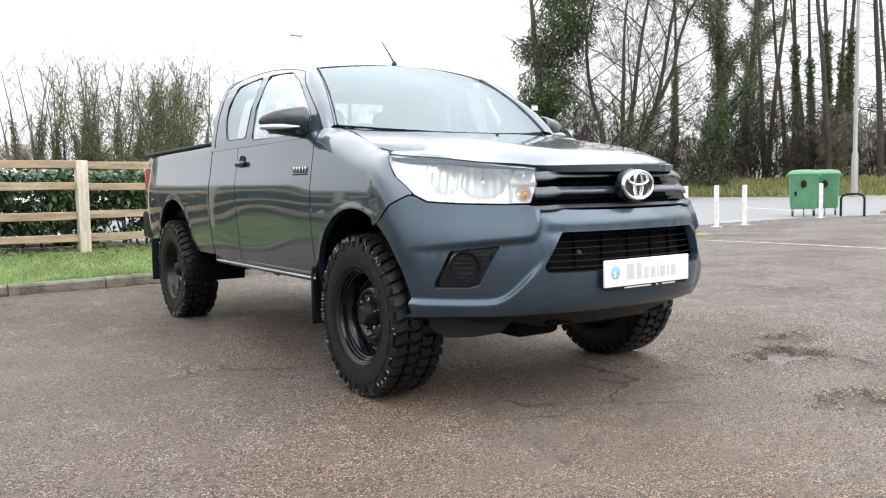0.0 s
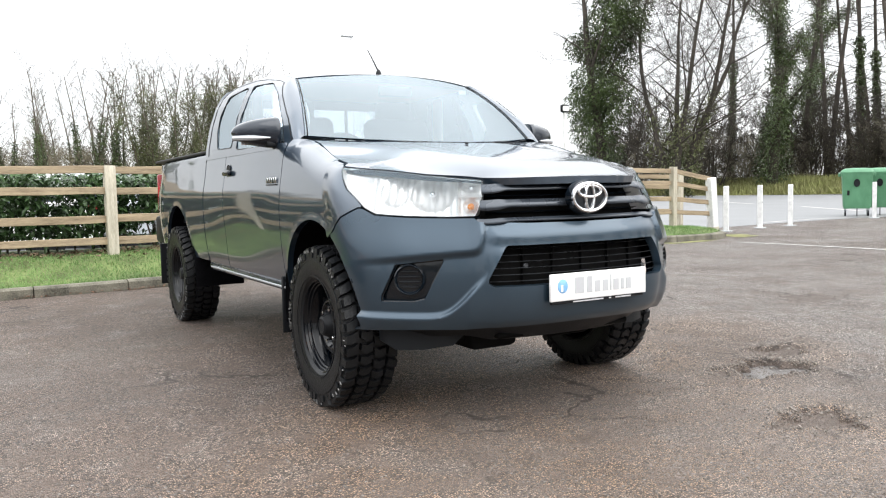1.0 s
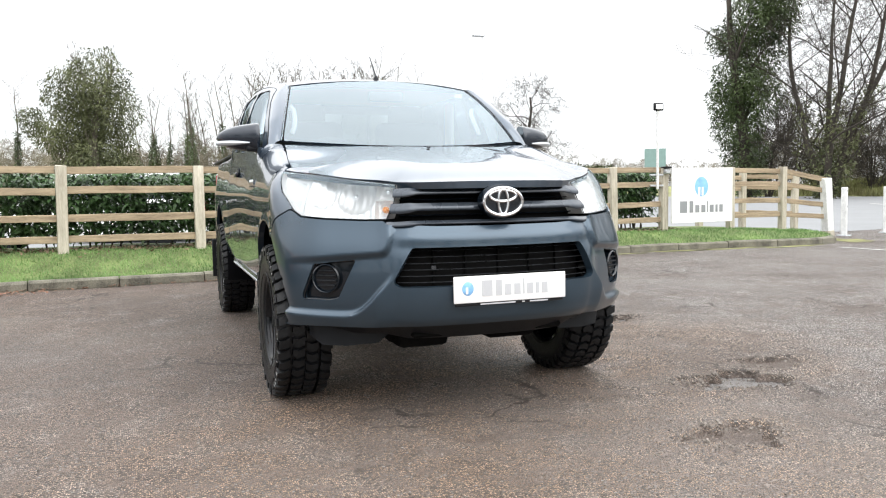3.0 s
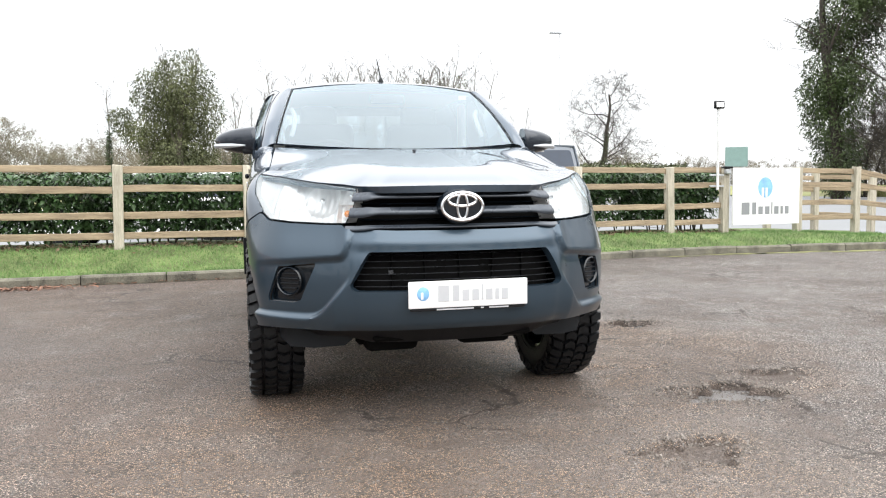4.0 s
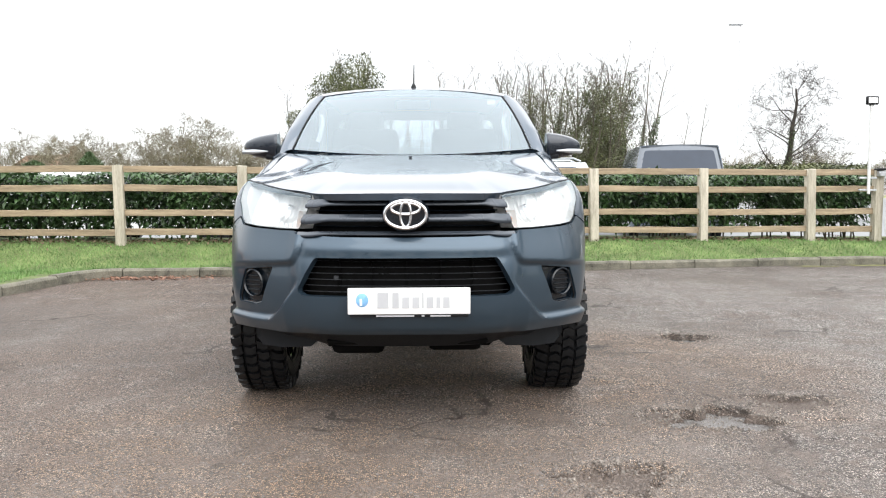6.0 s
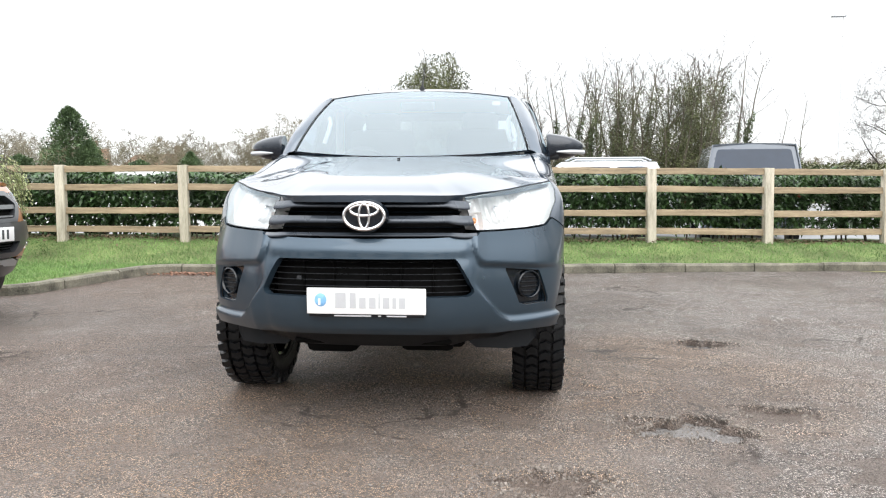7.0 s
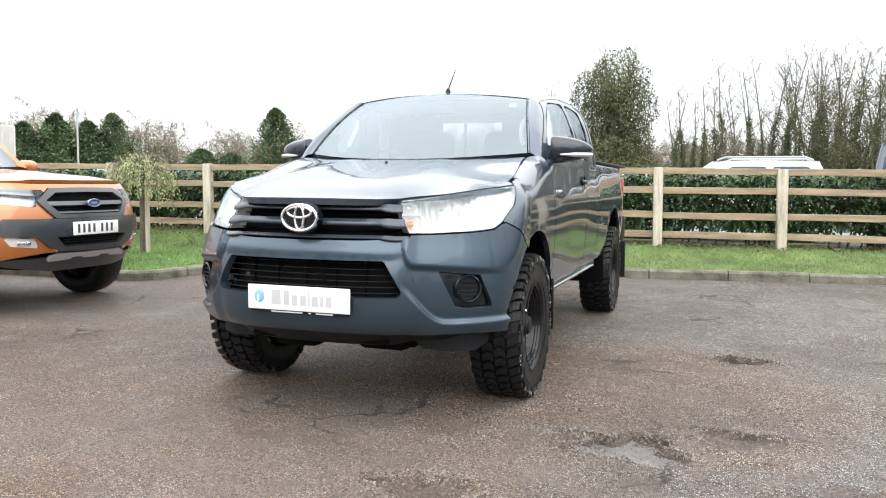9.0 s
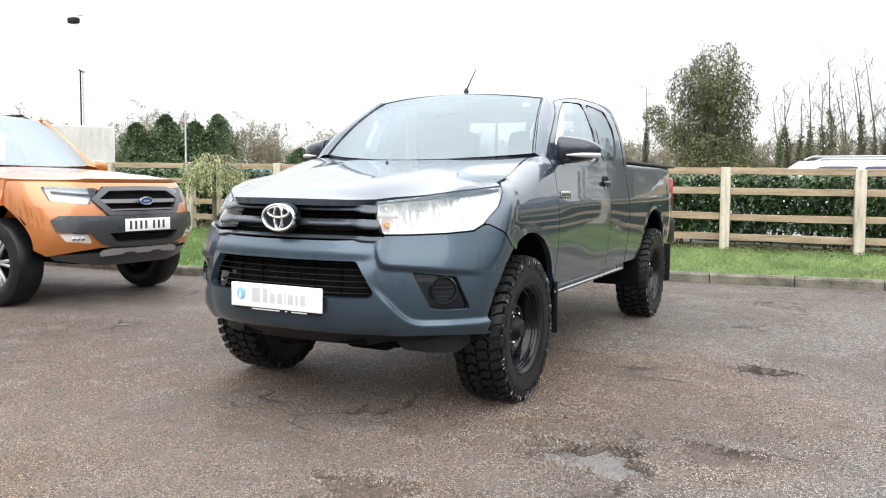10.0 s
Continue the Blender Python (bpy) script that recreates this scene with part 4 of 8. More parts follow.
def disc_mesh(rx, rz, depth, cx=0, cz=0, y=0, n=40):
    verts = [(cx, y - depth, cz)] + [(cx + rx * 0.94 * math.cos(2 * math.pi * k / n), y - depth, cz + rz * 0.92 * math.sin(2 * math.pi * k / n)) for k in range(n)]
    verts += [(cx + rx * math.cos(2 * math.pi * k / n), y, cz + rz * math.sin(2 * math.pi * k / n)) for k in range(n)]
    faces = [(0, 1 + (k + 1) % n, 1 + k) for k in range(n)]
    faces += [(1 + k, 1 + (k + 1) % n, 1 + n + (k + 1) % n, 1 + n + k) for k in range(n)]
    return verts, faces


emblem = link_mesh("emblem", *disc_mesh(0.103, 0.074, 0.03, 0, 0.957, -0.885), M_GLOSSBLACK, truck, "oval badge of chrome rings on black")
link_mesh("outer_ring", *ring_mesh(0.088, 0.058, 0.0085, 0.014, 0, 0.957, -0.913), M_CHROME, emblem)
link_mesh("wide_ring", *ring_mesh(0.060, 0.024, 0.0075, 0.010, 0, 0.982, -0.915), M_CHROME, emblem)
link_mesh("tall_ring", *ring_mesh(0.022, 0.054, 0.0070, 0.010, 0, 0.957, -0.916), M_CHROME, emblem)

# number plate with plain shapes for its print
plate = part("number_plate", box_bm(0.0135, -0.958, 0.595, 0.515, 0.012, 0.112, 0.004, 2), M_WHITE_PLATE, truck, "white show plate with a pale blue disc and grey bars")
part("plate_holder", box_bm(0.0135, -0.950, 0.585, 0.50, 0.012, 0.118, 0.003), M_BLACK, plate)
link_mesh("disc", *disc_mesh(0.026, 0.029, 0.0015, -0.183, 0.600, -0.9645), M_BLUE_PRINT, plate)
part("disc_notch", box_bm(-0.188, -0.9665, 0.592, 0.010, 0.002, 0.028, 0.0, m=None), M_WHITE_PLATE, plate, smooth=False)
x_at = -0.125
for w, h in ((0.058, 0.066), (0.034, 0.066), (0.036, 0.046), (0.036, 0.046), (0.009, 0.066), (0.036, 0.046), (0.020, 0.046), (0.034, 0.046)):
    part("print_bar", box_bm(x_at + w / 2, -0.9645, 0.566 + h / 2, w * 0.80, 0.002, h, 0), M_PALE_GREY, plate, smooth=False)
    x_at += w + 0.007
for xa, w in ((-0.045, 0.16), (0.072, 0.012), (0.145, 0.085)):
    part("small_print", box_bm(xa, -0.9585, 0.532, w, 0.002, 0.006, 0), M_PALE_GREY, plate, smooth=False)


def lamp_depth(u, z):
    """How far the reflector lies behind the lens: a deep main bowl, a shallow outer one and two boxes beside the grille."""
    a = np.abs(u)
    d = -0.034 - 0.050 * smooth01((a - 2.2) / 1.2) * smooth01((5.7 - a) / 1.3)
    for uc, zc, ru, rz, dep in ((3.85, 0.982, 0.72, 0.074, 0.034), (5.05, 1.000, 0.50, 0.070, 0.020), (2.62, 1.005, 0.28, 0.030, 0.020), (2.66, 0.928, 0.24, 0.030, 0.024)):
        r2 = ((a - uc) / ru) ** 2 + ((z - zc) / rz) ** 2
        d = d - dep * np.maximum(0, 1 - r2) ** 0.6
    wall = 0.026 * smooth01(1 - np.abs(a - 3.0) / 0.05) + 0.018 * smooth01(1 - np.abs(z - 0.967) / 0.007) * (a < 3.0)
    flute = 0.0022 * np.sin(a * 26) * smooth01((a - 3.05) / 0.1) * smooth01((6.0 - a) / 0.5)
    return d + wall + flute


def headlight(s):
    fl = (lambda p: p) if s > 0 else flipped
    us_ = span(2.1, 7.2, 0.03) if s > 0 else span(-7.2, -2.1, 0.03)
    v, f = patch(lambda u, z: nose_out(u, z, lamp_depth(u, z)), us_, span(0.88, 1.12, 0.0055), keep=fl(HEADLIGHT))
    lamp = link_mesh("headlight", v, f, M_REFLECTOR, truck, "clear wrap-around headlight with bright reflector", angle=60)
    v, f = patch(lambda u, z: nose_out(u, z, 0.004), us_, span(0.88, 1.12, 0.007), keep=fl(HEADLIGHT), rim=0.012)
    lens = link_mesh("lens", v, f, M_LENS, lamp, "clear plastic lens", angle=60)
    lens.visible_shadow = False
    # wall that closes the lamp round its edge, and a thin seal
    edge = []
    q = fl(HEADLIGHT)
    for (u0, z0), (u1, z1) in zip(q, q[1:] + q[:1]):
        edge += [(u0 + (u1 - u0) * k / 6, z0 + (z1 - z0) * k / 6) for k in range(6)]
    rings = [[tuple(float(c) for c in nose_out(np.array(u), np.array(z), d)) for u, z in edge] for d in (-0.003, -0.095)]
    n = len(edge)
    link_mesh("housing", rings[0] + rings[1], [(k, (k + 1) % n, n + (k + 1) % n, n + k) for k in range(n)], M_REFLECTOR, lamp, "bright silver housing wall", angle=30)
    rim = [tuple(float(c) for c in nose_out(np.array(u), np.array(z), 0.001)) for u, z in edge]
    link_mesh("seal", *tube(rim + rim[:1], 0.0024, 5, cap=False), M_BLACK, lamp)
    # bulb shield in the main bowl, small bulb above, amber bulb below
    for uu, zz, r, dd, m_, nm in ((3.85, 0.982, 0.013, -0.085, M_CHROME, "bulb_shield"), (2.62, 1.005, 0.010, -0.050, M_CHROME, "bulb"), (2.66, 0.928, 0.015, -0.048, M_AMBER, "indicator")):
        x, y, _ = nose_out(np.array(s * uu), np.array(zz), dd)
        vv, ff = lathe([(0.03, r * 0.5), (0.0, r * 0.75), (-r * 0.4, r), (-r, r * 0.8), (-r * 1.4, r * 0.35), (-r * 1.5, 0.0)], 16, "y")
        link_mesh(nm, vv, ff, m_, lamp, "amber indicator bulb" if nm == "indicator" else "", at=Matrix.Translation((float(x), float(y), zz)) @ Matrix.Rotation(s * 0.35, 4, "Z"))
    return lamp


for s in (-1, 1):
    headlight(s)


def fog_unit(s):
    fl = (lambda p: p) if s > 0 else flipped
    us_ = span(3.4, 5.7, 0.05) if s > 0 else span(-5.7, -3.4, 0.05)
    v, f = patch(lambda u, z: nose_out(u, z, -0.028), us_, span(0.53, 0.74, 0.0085), keep=fl(FOG), rim=0.02)
    fog = link_mesh("fog_lamp_cover", v, f, M_GLOSSBLACK, truck, "gloss black blank fog lamp surround with slatted disc")
    q = [tuple(float(c) for c in nose_out(np.array(u), np.array(z), -0.012)) for u, z in fl(FOG)]
    link_mesh("lip", *tube(q + q[:1], 0.0052, 6, cap=False), M_GLOSSBLACK, fog)
    x, y, _ = nose_out(np.array(s * 4.62), np.array(0.638), -0.022)
    at = Matrix.Translation((float(x), float(y), 0.638)) @ Matrix.Rotation(s * 0.62, 4, "Z")
    vv, ff = lathe([(0.01, 0.064), (-0.016, 0.064), (-0.021, 0.059), (-0.016, 0.054), (-0.004, 0.052), (-0.002, 0.0)], 32, "y")
    link_mesh("disc", vv, ff, M_GLOSSBLACK, fog, at=at)
    for k in range(4):
        zz = -0.031 + 0.021 * k
        w = 2 * math.sqrt(max(0.0, 0.05 ** 2 - zz ** 2)) * 0.92
        link = part("slat", box_bm(0, -0.010, zz, w, 0.014, 0.006, 0.002), M_BLACK, fog)
        link.matrix_basis = at


for s in (-1, 1):
    fog_unit(s)

# wings: a nose piece and the side behind it
def fender(s):
    fl = (lambda p: p) if s > 0 else flipped
    keep = [(6.12, 0.936), (6.83, 0.895), (7.47, 0.832), (8.02, 0.80), (8.02, 1.152), (7.4, 1.132), (6.95, 1.116), (6.55, 1.012), (5.93, 0.934)]
    v1, f1 = patch(nose, span(5.8, 8.0, 0.055) if s > 0 else span(-8.0, -5.8, 0.055), span(0.80, 1.15, 0.0085), keep=fl(keep), rim=0.02)

    def wing(t, z):
        y0 = seam_y(z)
        y = y0 + (0.478 - y0) * t
        return s * side_x(y, z), y, z + 0 * t
    zs = np.concatenate([span(0.46, 1.0, 0.012), span(1.005, 1.296, 0.006)])

    def ty(y, z):
        y0 = float(seam_y(np.array(z)))
        return (y - y0) / (0.478 - y0)
    yc, zc, r = ARCH_F
    hole = [(ty(yc + r * math.cos(radians(a)), zc + r * math.sin(radians(a))), zc + r * math.sin(radians(a))) for a in range(170, -11, -6)]
    hole += [(ty(yc + r, 0.3), 0.3), (-1.5, 0.3), (-1.5, 0.6)]
    top = [(ty(y, edge_top(y)), float(edge_top(y))) for y in np.linspace(0.478, -0.1, 9)]
    keepw = [(-0.01, 0.75), (0.6, 0.45), (1.001, 0.455)] + top + [(-0.01, 1.148)]
    v2, f2 = patch(wing, span(0, 1, 0.018), zs, holes=[hole], keep=keepw, rim=0.03, flip=s < 0)
    v, f = joined([(v1, f1), (v2, f2)])
    return link_mesh("front_wing", v, f, M_PAINT, truck, "glossy blue-grey front wing with flared arch", angle=32)


for s in (-1, 1):
    fender(s)


def side_sheet(name, y0, y1, z_low, z_high, s, label, material=None, hole=None, roll=0.0):
    def sheet(y, z):
        x = side_x(y, z) - roll * np.clip((z - (z_high - 0.03)) / 0.03, 0, 1) ** 2
        return s * x, y, z + 0 * y
    v, f = patch(sheet, span(y0, y1, 0.02), span(z_low, z_high, 0.0125), holes=[hole] if hole else [], rim=0.025, flip=s < 0,
                 keep=rounded([(y0, z_low), (y1, z_low), (y1, z_high), (y0, z_high)], 0.02, 3))
    return link_mesh(name, v, f, material or M_PAINT, truck, label, angle=32)


for s in (-1, 1):
    door = side_sheet("front_door", 0.486, 1.592, 0.515, 1.262, s, "glossy blue-grey front door with black handle")
    rear_door = side_sheet("rear_access_door", 1.600, 2.092, 0.53, 1.285, s, "narrow rear access door panel")
    yc, zc, r = ARCH_R
    hole = [(yc + r * math.cos(radians(a)), zc + r * math.sin(radians(a))) for a in range(200, -21, -6)] + [(yc + r, 0.2), (yc - r, 0.2)]
    bed = side_sheet("bed_side", 2.108, 4.0, 0.545, 1.295, s, "glossy blue-grey load bed side with flared arch", hole=hole, roll=0.03)
    # bed rail cap
    part("bed_rail", box_bm(s * 0.79, 3.05, 1.293, 0.09, 1.86, 0.022, 0.008, 2), M_BLACK, truck, "black plastic bed rail cap")
    # sill with bright edge
    part("sill", box_bm(s * 0.80, 1.28, 0.515, 0.10, 1.62, 0.05, 0.012, 2), M_DARKGREY, truck)
    part("sill_strip", box_bm(s * 0.852, 1.26, 0.510, 0.008, 1.56, 0.010, 0.002), M_GALV, truck, "thin bright strip along the sill")
    # door handle in a scooped dish
    part("door_handle", box_bm(s * 0.866, 1.500, 1.132, 0.026, 0.150, 0.034, 0.012, 3), M_GLOSSBLACK, door, "black pull handle")
    v, f = lathe([(0.0, 0.0), (0.0, 0.045), (0.006, 0.048), (0.0, 0.052)], 24, "x")
    link_mesh("handle_dish", v, f, M_BLACK, door, at=Matrix.Translation((s * 0.854, 1.50, 1.132)))
    # side badge as plain bars
    for k in range(5):
        part("badge_bar", box_bm(s * 0.868, 0.545 + 0.036 * k, 1.070, 0.006, 0.020, 0.030, 0.002), M_CHROME, truck)
    part("badge_line", box_bm(s * 0.869, 0.617, 1.047, 0.006, 0.17, 0.006, 0.001), M_BLACK, truck)
    # rear lamp
    part("tail_lamp", box_bm(s * 0.772, 3.988, 1.02, 0.10, 0.05, 0.34, 0.015, 2), M_RED_LENS, truck, "red upright tail lamp")
    # mud flaps
    part("mud_flap", box_bm(s * 0.782, 0.515, 0.42, 0.17, 0.014, 0.30, 0.005), M_BLACK, truck, "black rubber mud flap")
    part("mud_flap", box_bm(s * 0.80, 3.53, 0.43, 0.22, 0.014, 0.34, 0.005), M_BLACK, truck, "black rubber mud flap")
    # wheel arch liners
    for (yc, zc, r), w in ((ARCH_F, 0.36), (ARCH_R, 0.36)):
        verts, faces = [], []
        n = 22
        for k in range(n + 1):
            a = radians(-12 + (168 if yc < 1 else 204) * k / n)
            for xx in (0.862, 0.862 - w):
                verts.append((s * xx, yc + (r + 0.012) * math.cos(a), zc + (r + 0.012) * math.sin(a)))
        for k in range(n):
            faces.append((2 * k, 2 * k + 1, 2 * k + 3, 2 * k + 2))
        link_mesh("arch_liner", verts, faces, M_LINER, truck)
    part("inner_wall", box_bm(s * 0.49, 0.02, 0.66, 0.03, 0.95, 0.5, 0), M_LINER, truck)
    part("inner_wall", box_bm(s * 0.50, 2.98, 0.83, 0.03, 0.96, 0.46, 0), M_LINER, truck)

# bonnet
LIP_U, LIP_Z = [2.25, 3.85, 5.4, 6.2, 6.95], [1.043, 1.067, 1.093, 1.103, 1.116]
rim_line = [(0.0, -0.882, 1.046), (0.12, -0.878, 1.046), (0.24, -0.862, 1.045), (0.34, -0.82, 1.044)]
for u in np.linspace(2.25, 6.95, 26):
    zt = float(np.interp(u, LIP_U, LIP_Z))
    x, y, _ = nose(np.array(u), np.array(zt))
    rim_line.append((float(x), float(y) - 0.004, zt))
for y in np.linspace(rim_line[-1][1] + 0.03, 0.40, 16):
    rim_line.append((float(hood_edge_x(y)) - 0.004, float(y), float(edge_top(y))))
half = [(x, y) for x, y, _ in rim_line] + [(0.706, 0.420), (0.69, 0.438), (0.655, 0.432), (0.5, 0.335), (0.25, 0.236), (0, 0.205)]
outline = half + [(-x, y) for x, y in half[::-1] if x > 1e-6]
RIM = np.array(rim_line)


def bonnet(x, y):
    """Bonnet skin whose edge meets the lamps and wings and rises to the crown."""
    x, y = np.broadcast_arrays(np.asarray(x, float), np.asarray(y, float))
    a = np.abs(x)
    best, ze = np.full(a.shape, 9.0), np.zeros(a.shape)
    for p, q in zip(RIM[:-1], RIM[1:]):
        dx, dy = q[0] - p[0], q[1] - p[1]
        k = np.clip(((a - p[0]) * dx + (y - p[1]) * dy) / (dx * dx + dy * dy), 0, 1)
        d = np.hypot(a - p[0] - k * dx, y - p[1] - k * dy)
        near = d < best
        best, ze = np.where(near, d, best), np.where(near, p[2] + k * (q[2] - p[2]), ze)
    t = np.clip(best / 0.26, 0, 1)
    core = bonnet_z(x, y)
    z = ze + (core - ze) * (1 - (1 - t) ** 2.6)
    crease = 0.006 * smooth01(1 - np.abs(a - (0.44 - 0.10 * (y + 0.8) / 1.2)) / 0.17) * smooth01((0.12 - y) / 0.3)
    return x, y, z + crease * smooth01((y + 0.86) / 0.2)


v, f = patch(bonnet, span(-0.80, 0.80, 0.0125), span(-0.90, 0.49, 0.0125), keep=outline, rim=0.03, flip=False)
link_mesh("bonnet", v, f, M_PAINT, truck, "glossy blue-grey bonnet reflecting the sky", angle=40)
part("washer_jet", box_bm(0.0, 0.05, 1.236, 0.018, 0.014, 0.008, 0.003), M_BLACK, truck)
# cowl and wipers
v, f = patch(lambda a, b: (0.74 * a, 0.20 + 0.26 * a ** 2 + 0.12 * b, 1.207 + 0.035 * a ** 2 + 0.035 * b), span(-1, 1, 0.05), span(0, 1, 0.2))
link_mesh("cowl", v, f, M_BLACK, truck, "black plastic scuttle panel")
for x0, x1 in ((-0.42, 0.02), (0.16, 0.52)):
    pts = []
    for k in range(9):
        a = (x0 + (x1 - x0) * k / 8) / 0.7
        X, Y, Z = screen(np.array(a), np.array(-0.062 + 0.046 * math.sin(math.pi * k / 8)))
        pts.append((float(X), float(Y) - 0.008, float(Z) + 0.004))
    link_mesh("wiper", *tube(pts, 0.0036, 6), M_BLACK, truck, "black wiper blade")

# ---- pickup truck: cab, glass, wheels ----
v, f = patch(screen, span(-1, 1, 0.05), span(0, 1, 0.05))
ws = link_mesh("windscreen", v, f, M_GLASS, truck, "windscreen reflecting the pale sky")
ws.visible_shadow = False
# black band round the windscreen
v, f = patch(lambda a, b: screen(a, b), span(-1.015, 1.015, 0.02), span(-0.01, 1.01, 0.02), holes=[rounded([(-0.968, 0.018), (0.968, 0.018), (0.968, 0.978), (-0.968, 0.978)], 0.05, 3)])
v = [(x, y + 0.006, z - 0.004) for x, y, z in v]
link_mesh("screen_band", v, f, M_GLOSSBLACK, truck)


def cab_side(s):
    def sheet(t, v):
        x, y, z = cab_sheet(t, v)
        return s * x, y, z
    w1 = rounded([cab_tv(*p) for p in ((0.56, 1.257), (1.36, 1.270), (1.375, 1.46), (1.34, 1.655), (1.07, 1.643), (0.905, 1.565), (0.655, 1.375))], 0.03, 3)
    w2 = rounded([cab_tv(*p) for p in ((1.47, 1.288), (1.80, 1.292), (1.87, 1.40), (1.885, 1.52), (1.80, 1.635), (1.43, 1.658), (1.455, 1.45))], 0.035, 3)
    ts, vs = span(0, 1, 0.0105), np.concatenate([span(0, 0.9, 0.02), span(0.91, 1.0, 0.01)])
    v, f = patch(sheet, ts, vs, holes=[w1, w2], rim=0.010, flip=s < 0)
    link_mesh("cab_side", v, f, M_PAINT, truck, "blue-grey cab side with two windows", angle=32)
    for nm, w in (("front_side_window", w1), ("rear_quarter_window", w2)):
        v, f = patch(lambda t, z: tuple(c - (s * 0.004 if k == 0 else 0) for k, c in enumerate(sheet(t, z))), ts, vs, keep=w, flip=s < 0)
        g = link_mesh(nm, v, f, M_SIDE_GLASS, truck, "side window reflecting white sky")
        g.visible_shadow = False
        q = [sheet(np.array(a), np.array(b)) for a, b in w]
        q = [(float(a) + s * 0.001, float(b), float(c)) for a, b, c in q]
        link_mesh("window_seal", *tube(q + q[:1], 0.0026, 5, cap=False), M_BLACK, truck)
    # pillar between windscreen and side
    vs_, fs_ = [], []
    n = 24
    for k in range(n + 1):
        b = k / n
        X, Y, Z = [float(c) for c in screen(np.array(s * 1.0), np.array(b))]
        Xs, Ys, Zs = [float(c) for c in sheet(np.array(0.0), np.array(b))]
        mx, my, mz = (X + Xs) / 2 + s * 0.008, (Y + Ys) / 2 - 0.010, (Z + Zs) / 2 + 0.008
        vs_ += [(X, Y, Z), ((X + mx) / 2 + s * 0.004, (Y + my) / 2 - 0.006, (Z + mz) / 2 + 0.004), (mx, my, mz), ((Xs + mx) / 2 + s * 0.004, (Ys + my) / 2 - 0.006, (Zs + mz) / 2 + 0.004), (Xs, Ys, Zs)]
    for k in range(n):
        for j in range(4):
            a = k * 5 + j
            fs_.append((a, a + 1, a + 6, a + 5))
    link_mesh("windscreen_pillar", vs_, fs_, M_PAINT, truck, angle=60)
    q = [tuple(float(c) for c in screen(np.array(s * 0.99), np.array(b))) for b in np.linspace(0, 1, 12)]
    link_mesh("screen_seal", *tube([(a, b - 0.004, c + 0.003) for a, b, c in q], 0.0035, 5), M_BLACK, truck)
    q = [tuple(float(c) for c in sheet(np.array(0.012), np.array(k))) for k in np.linspace(0.03, 0.92, 14)]
    q += [tuple(float(c) for c in sheet(np.array(t), np.array(0.935))) for t in np.linspace(0.05, 0.93, 18)]
    q += [tuple(float(c) for c in sheet(np.array(0.955), np.array(k))) for k in np.linspace(0.88, 0.05, 10)]
    link_mesh("door_gap", *tube([(a + s * 0.001, b, c) for a, b, c in q], 0.0026, 4), M_BLACK, truck)


for s in (-1, 1):
    cab_side(s)


def roof(a, b):
    ty = screen(a, np.ones_like(a))[1]
    xe, ye, ze = cab_sheet(b, np.ones_like(b))
    y = ty + (2.0 - ty) * b
    return xe * a, y, ze + (0.034 - 0.012 * b) * (1 - np.abs(a) ** 2.4) * (1 - 0.10 * (1 - b) ** 6)


v, f = patch(roof, span(-1, 1, 0.05), span(0, 1, 0.04), rim=0.02)
link_mesh("roof", v, f, M_PAINT, truck, "blue-grey cab roof", angle=50)
v, f = patch(lambda a, b: (0.57 * a, 0.99 + 1.0 * b, 1.66 - 0.02 * a ** 2 + 0 * b), span(-1, 1, 0.2), span(0, 1, 0.2))
link_mesh("headlining", v, f, M_CREAM, truck)
# back of the cab with its window
def cab_back(x, z):
    v = np.clip((z - 1.235) / 0.47, 0, 1)
    return x * (np.interp(v, CAB_V, [0.842, 0.828, 0.782, 0.730, 0.690, 0.660, 0.630, 0.585]) + 0.05 * v), np.interp(v, [0, 0.5, 0.85, 1], [2.10, 2.11, 2.07, 2.0]) - 0.004 + 0 * x, z


BACK_WIN = rounded([(-0.80, 1.32), (0.80, 1.32), (0.78, 1.60), (-0.78, 1.60)], 0.04, 3)
v, f = patch(cab_back, span(-1, 1, 0.05), span(0.55, 1.70, 0.02), holes=[BACK_WIN], rim=0.02)
link_mesh("cab_back", v, f, M_PAINT, truck)
v, f = patch(cab_back, span(-1, 1, 0.05), span(0.55, 1.70, 0.02), keep=BACK_WIN)
g = link_mesh("rear_window", v, f, M_SIDE_GLASS, truck)
g.visible_shadow = False
for xx in (-0.2, 0.2):
    part("window_divider", box_bm(xx, 2.085, 1.46, 0.02, 0.02, 0.30, 0.004), M_BLACK, truck)

# aerial
link_mesh("aerial_base", *lathe([(0, 0.022), (0.02, 0.018), (0.04, 0.009), (0.045, 0.0)], 16, "z"), M_BLACK, truck, at=Matrix.Translation((0.0, 1.085, 1.715)))
link_mesh("aerial", *tube([(0, 1.085, 1.745), (0, 1.17, 1.835), (0, 1.235, 1.90)], [0.006, 0.004, 0.003], 6), M_BLACK, truck, "short black roof aerial")


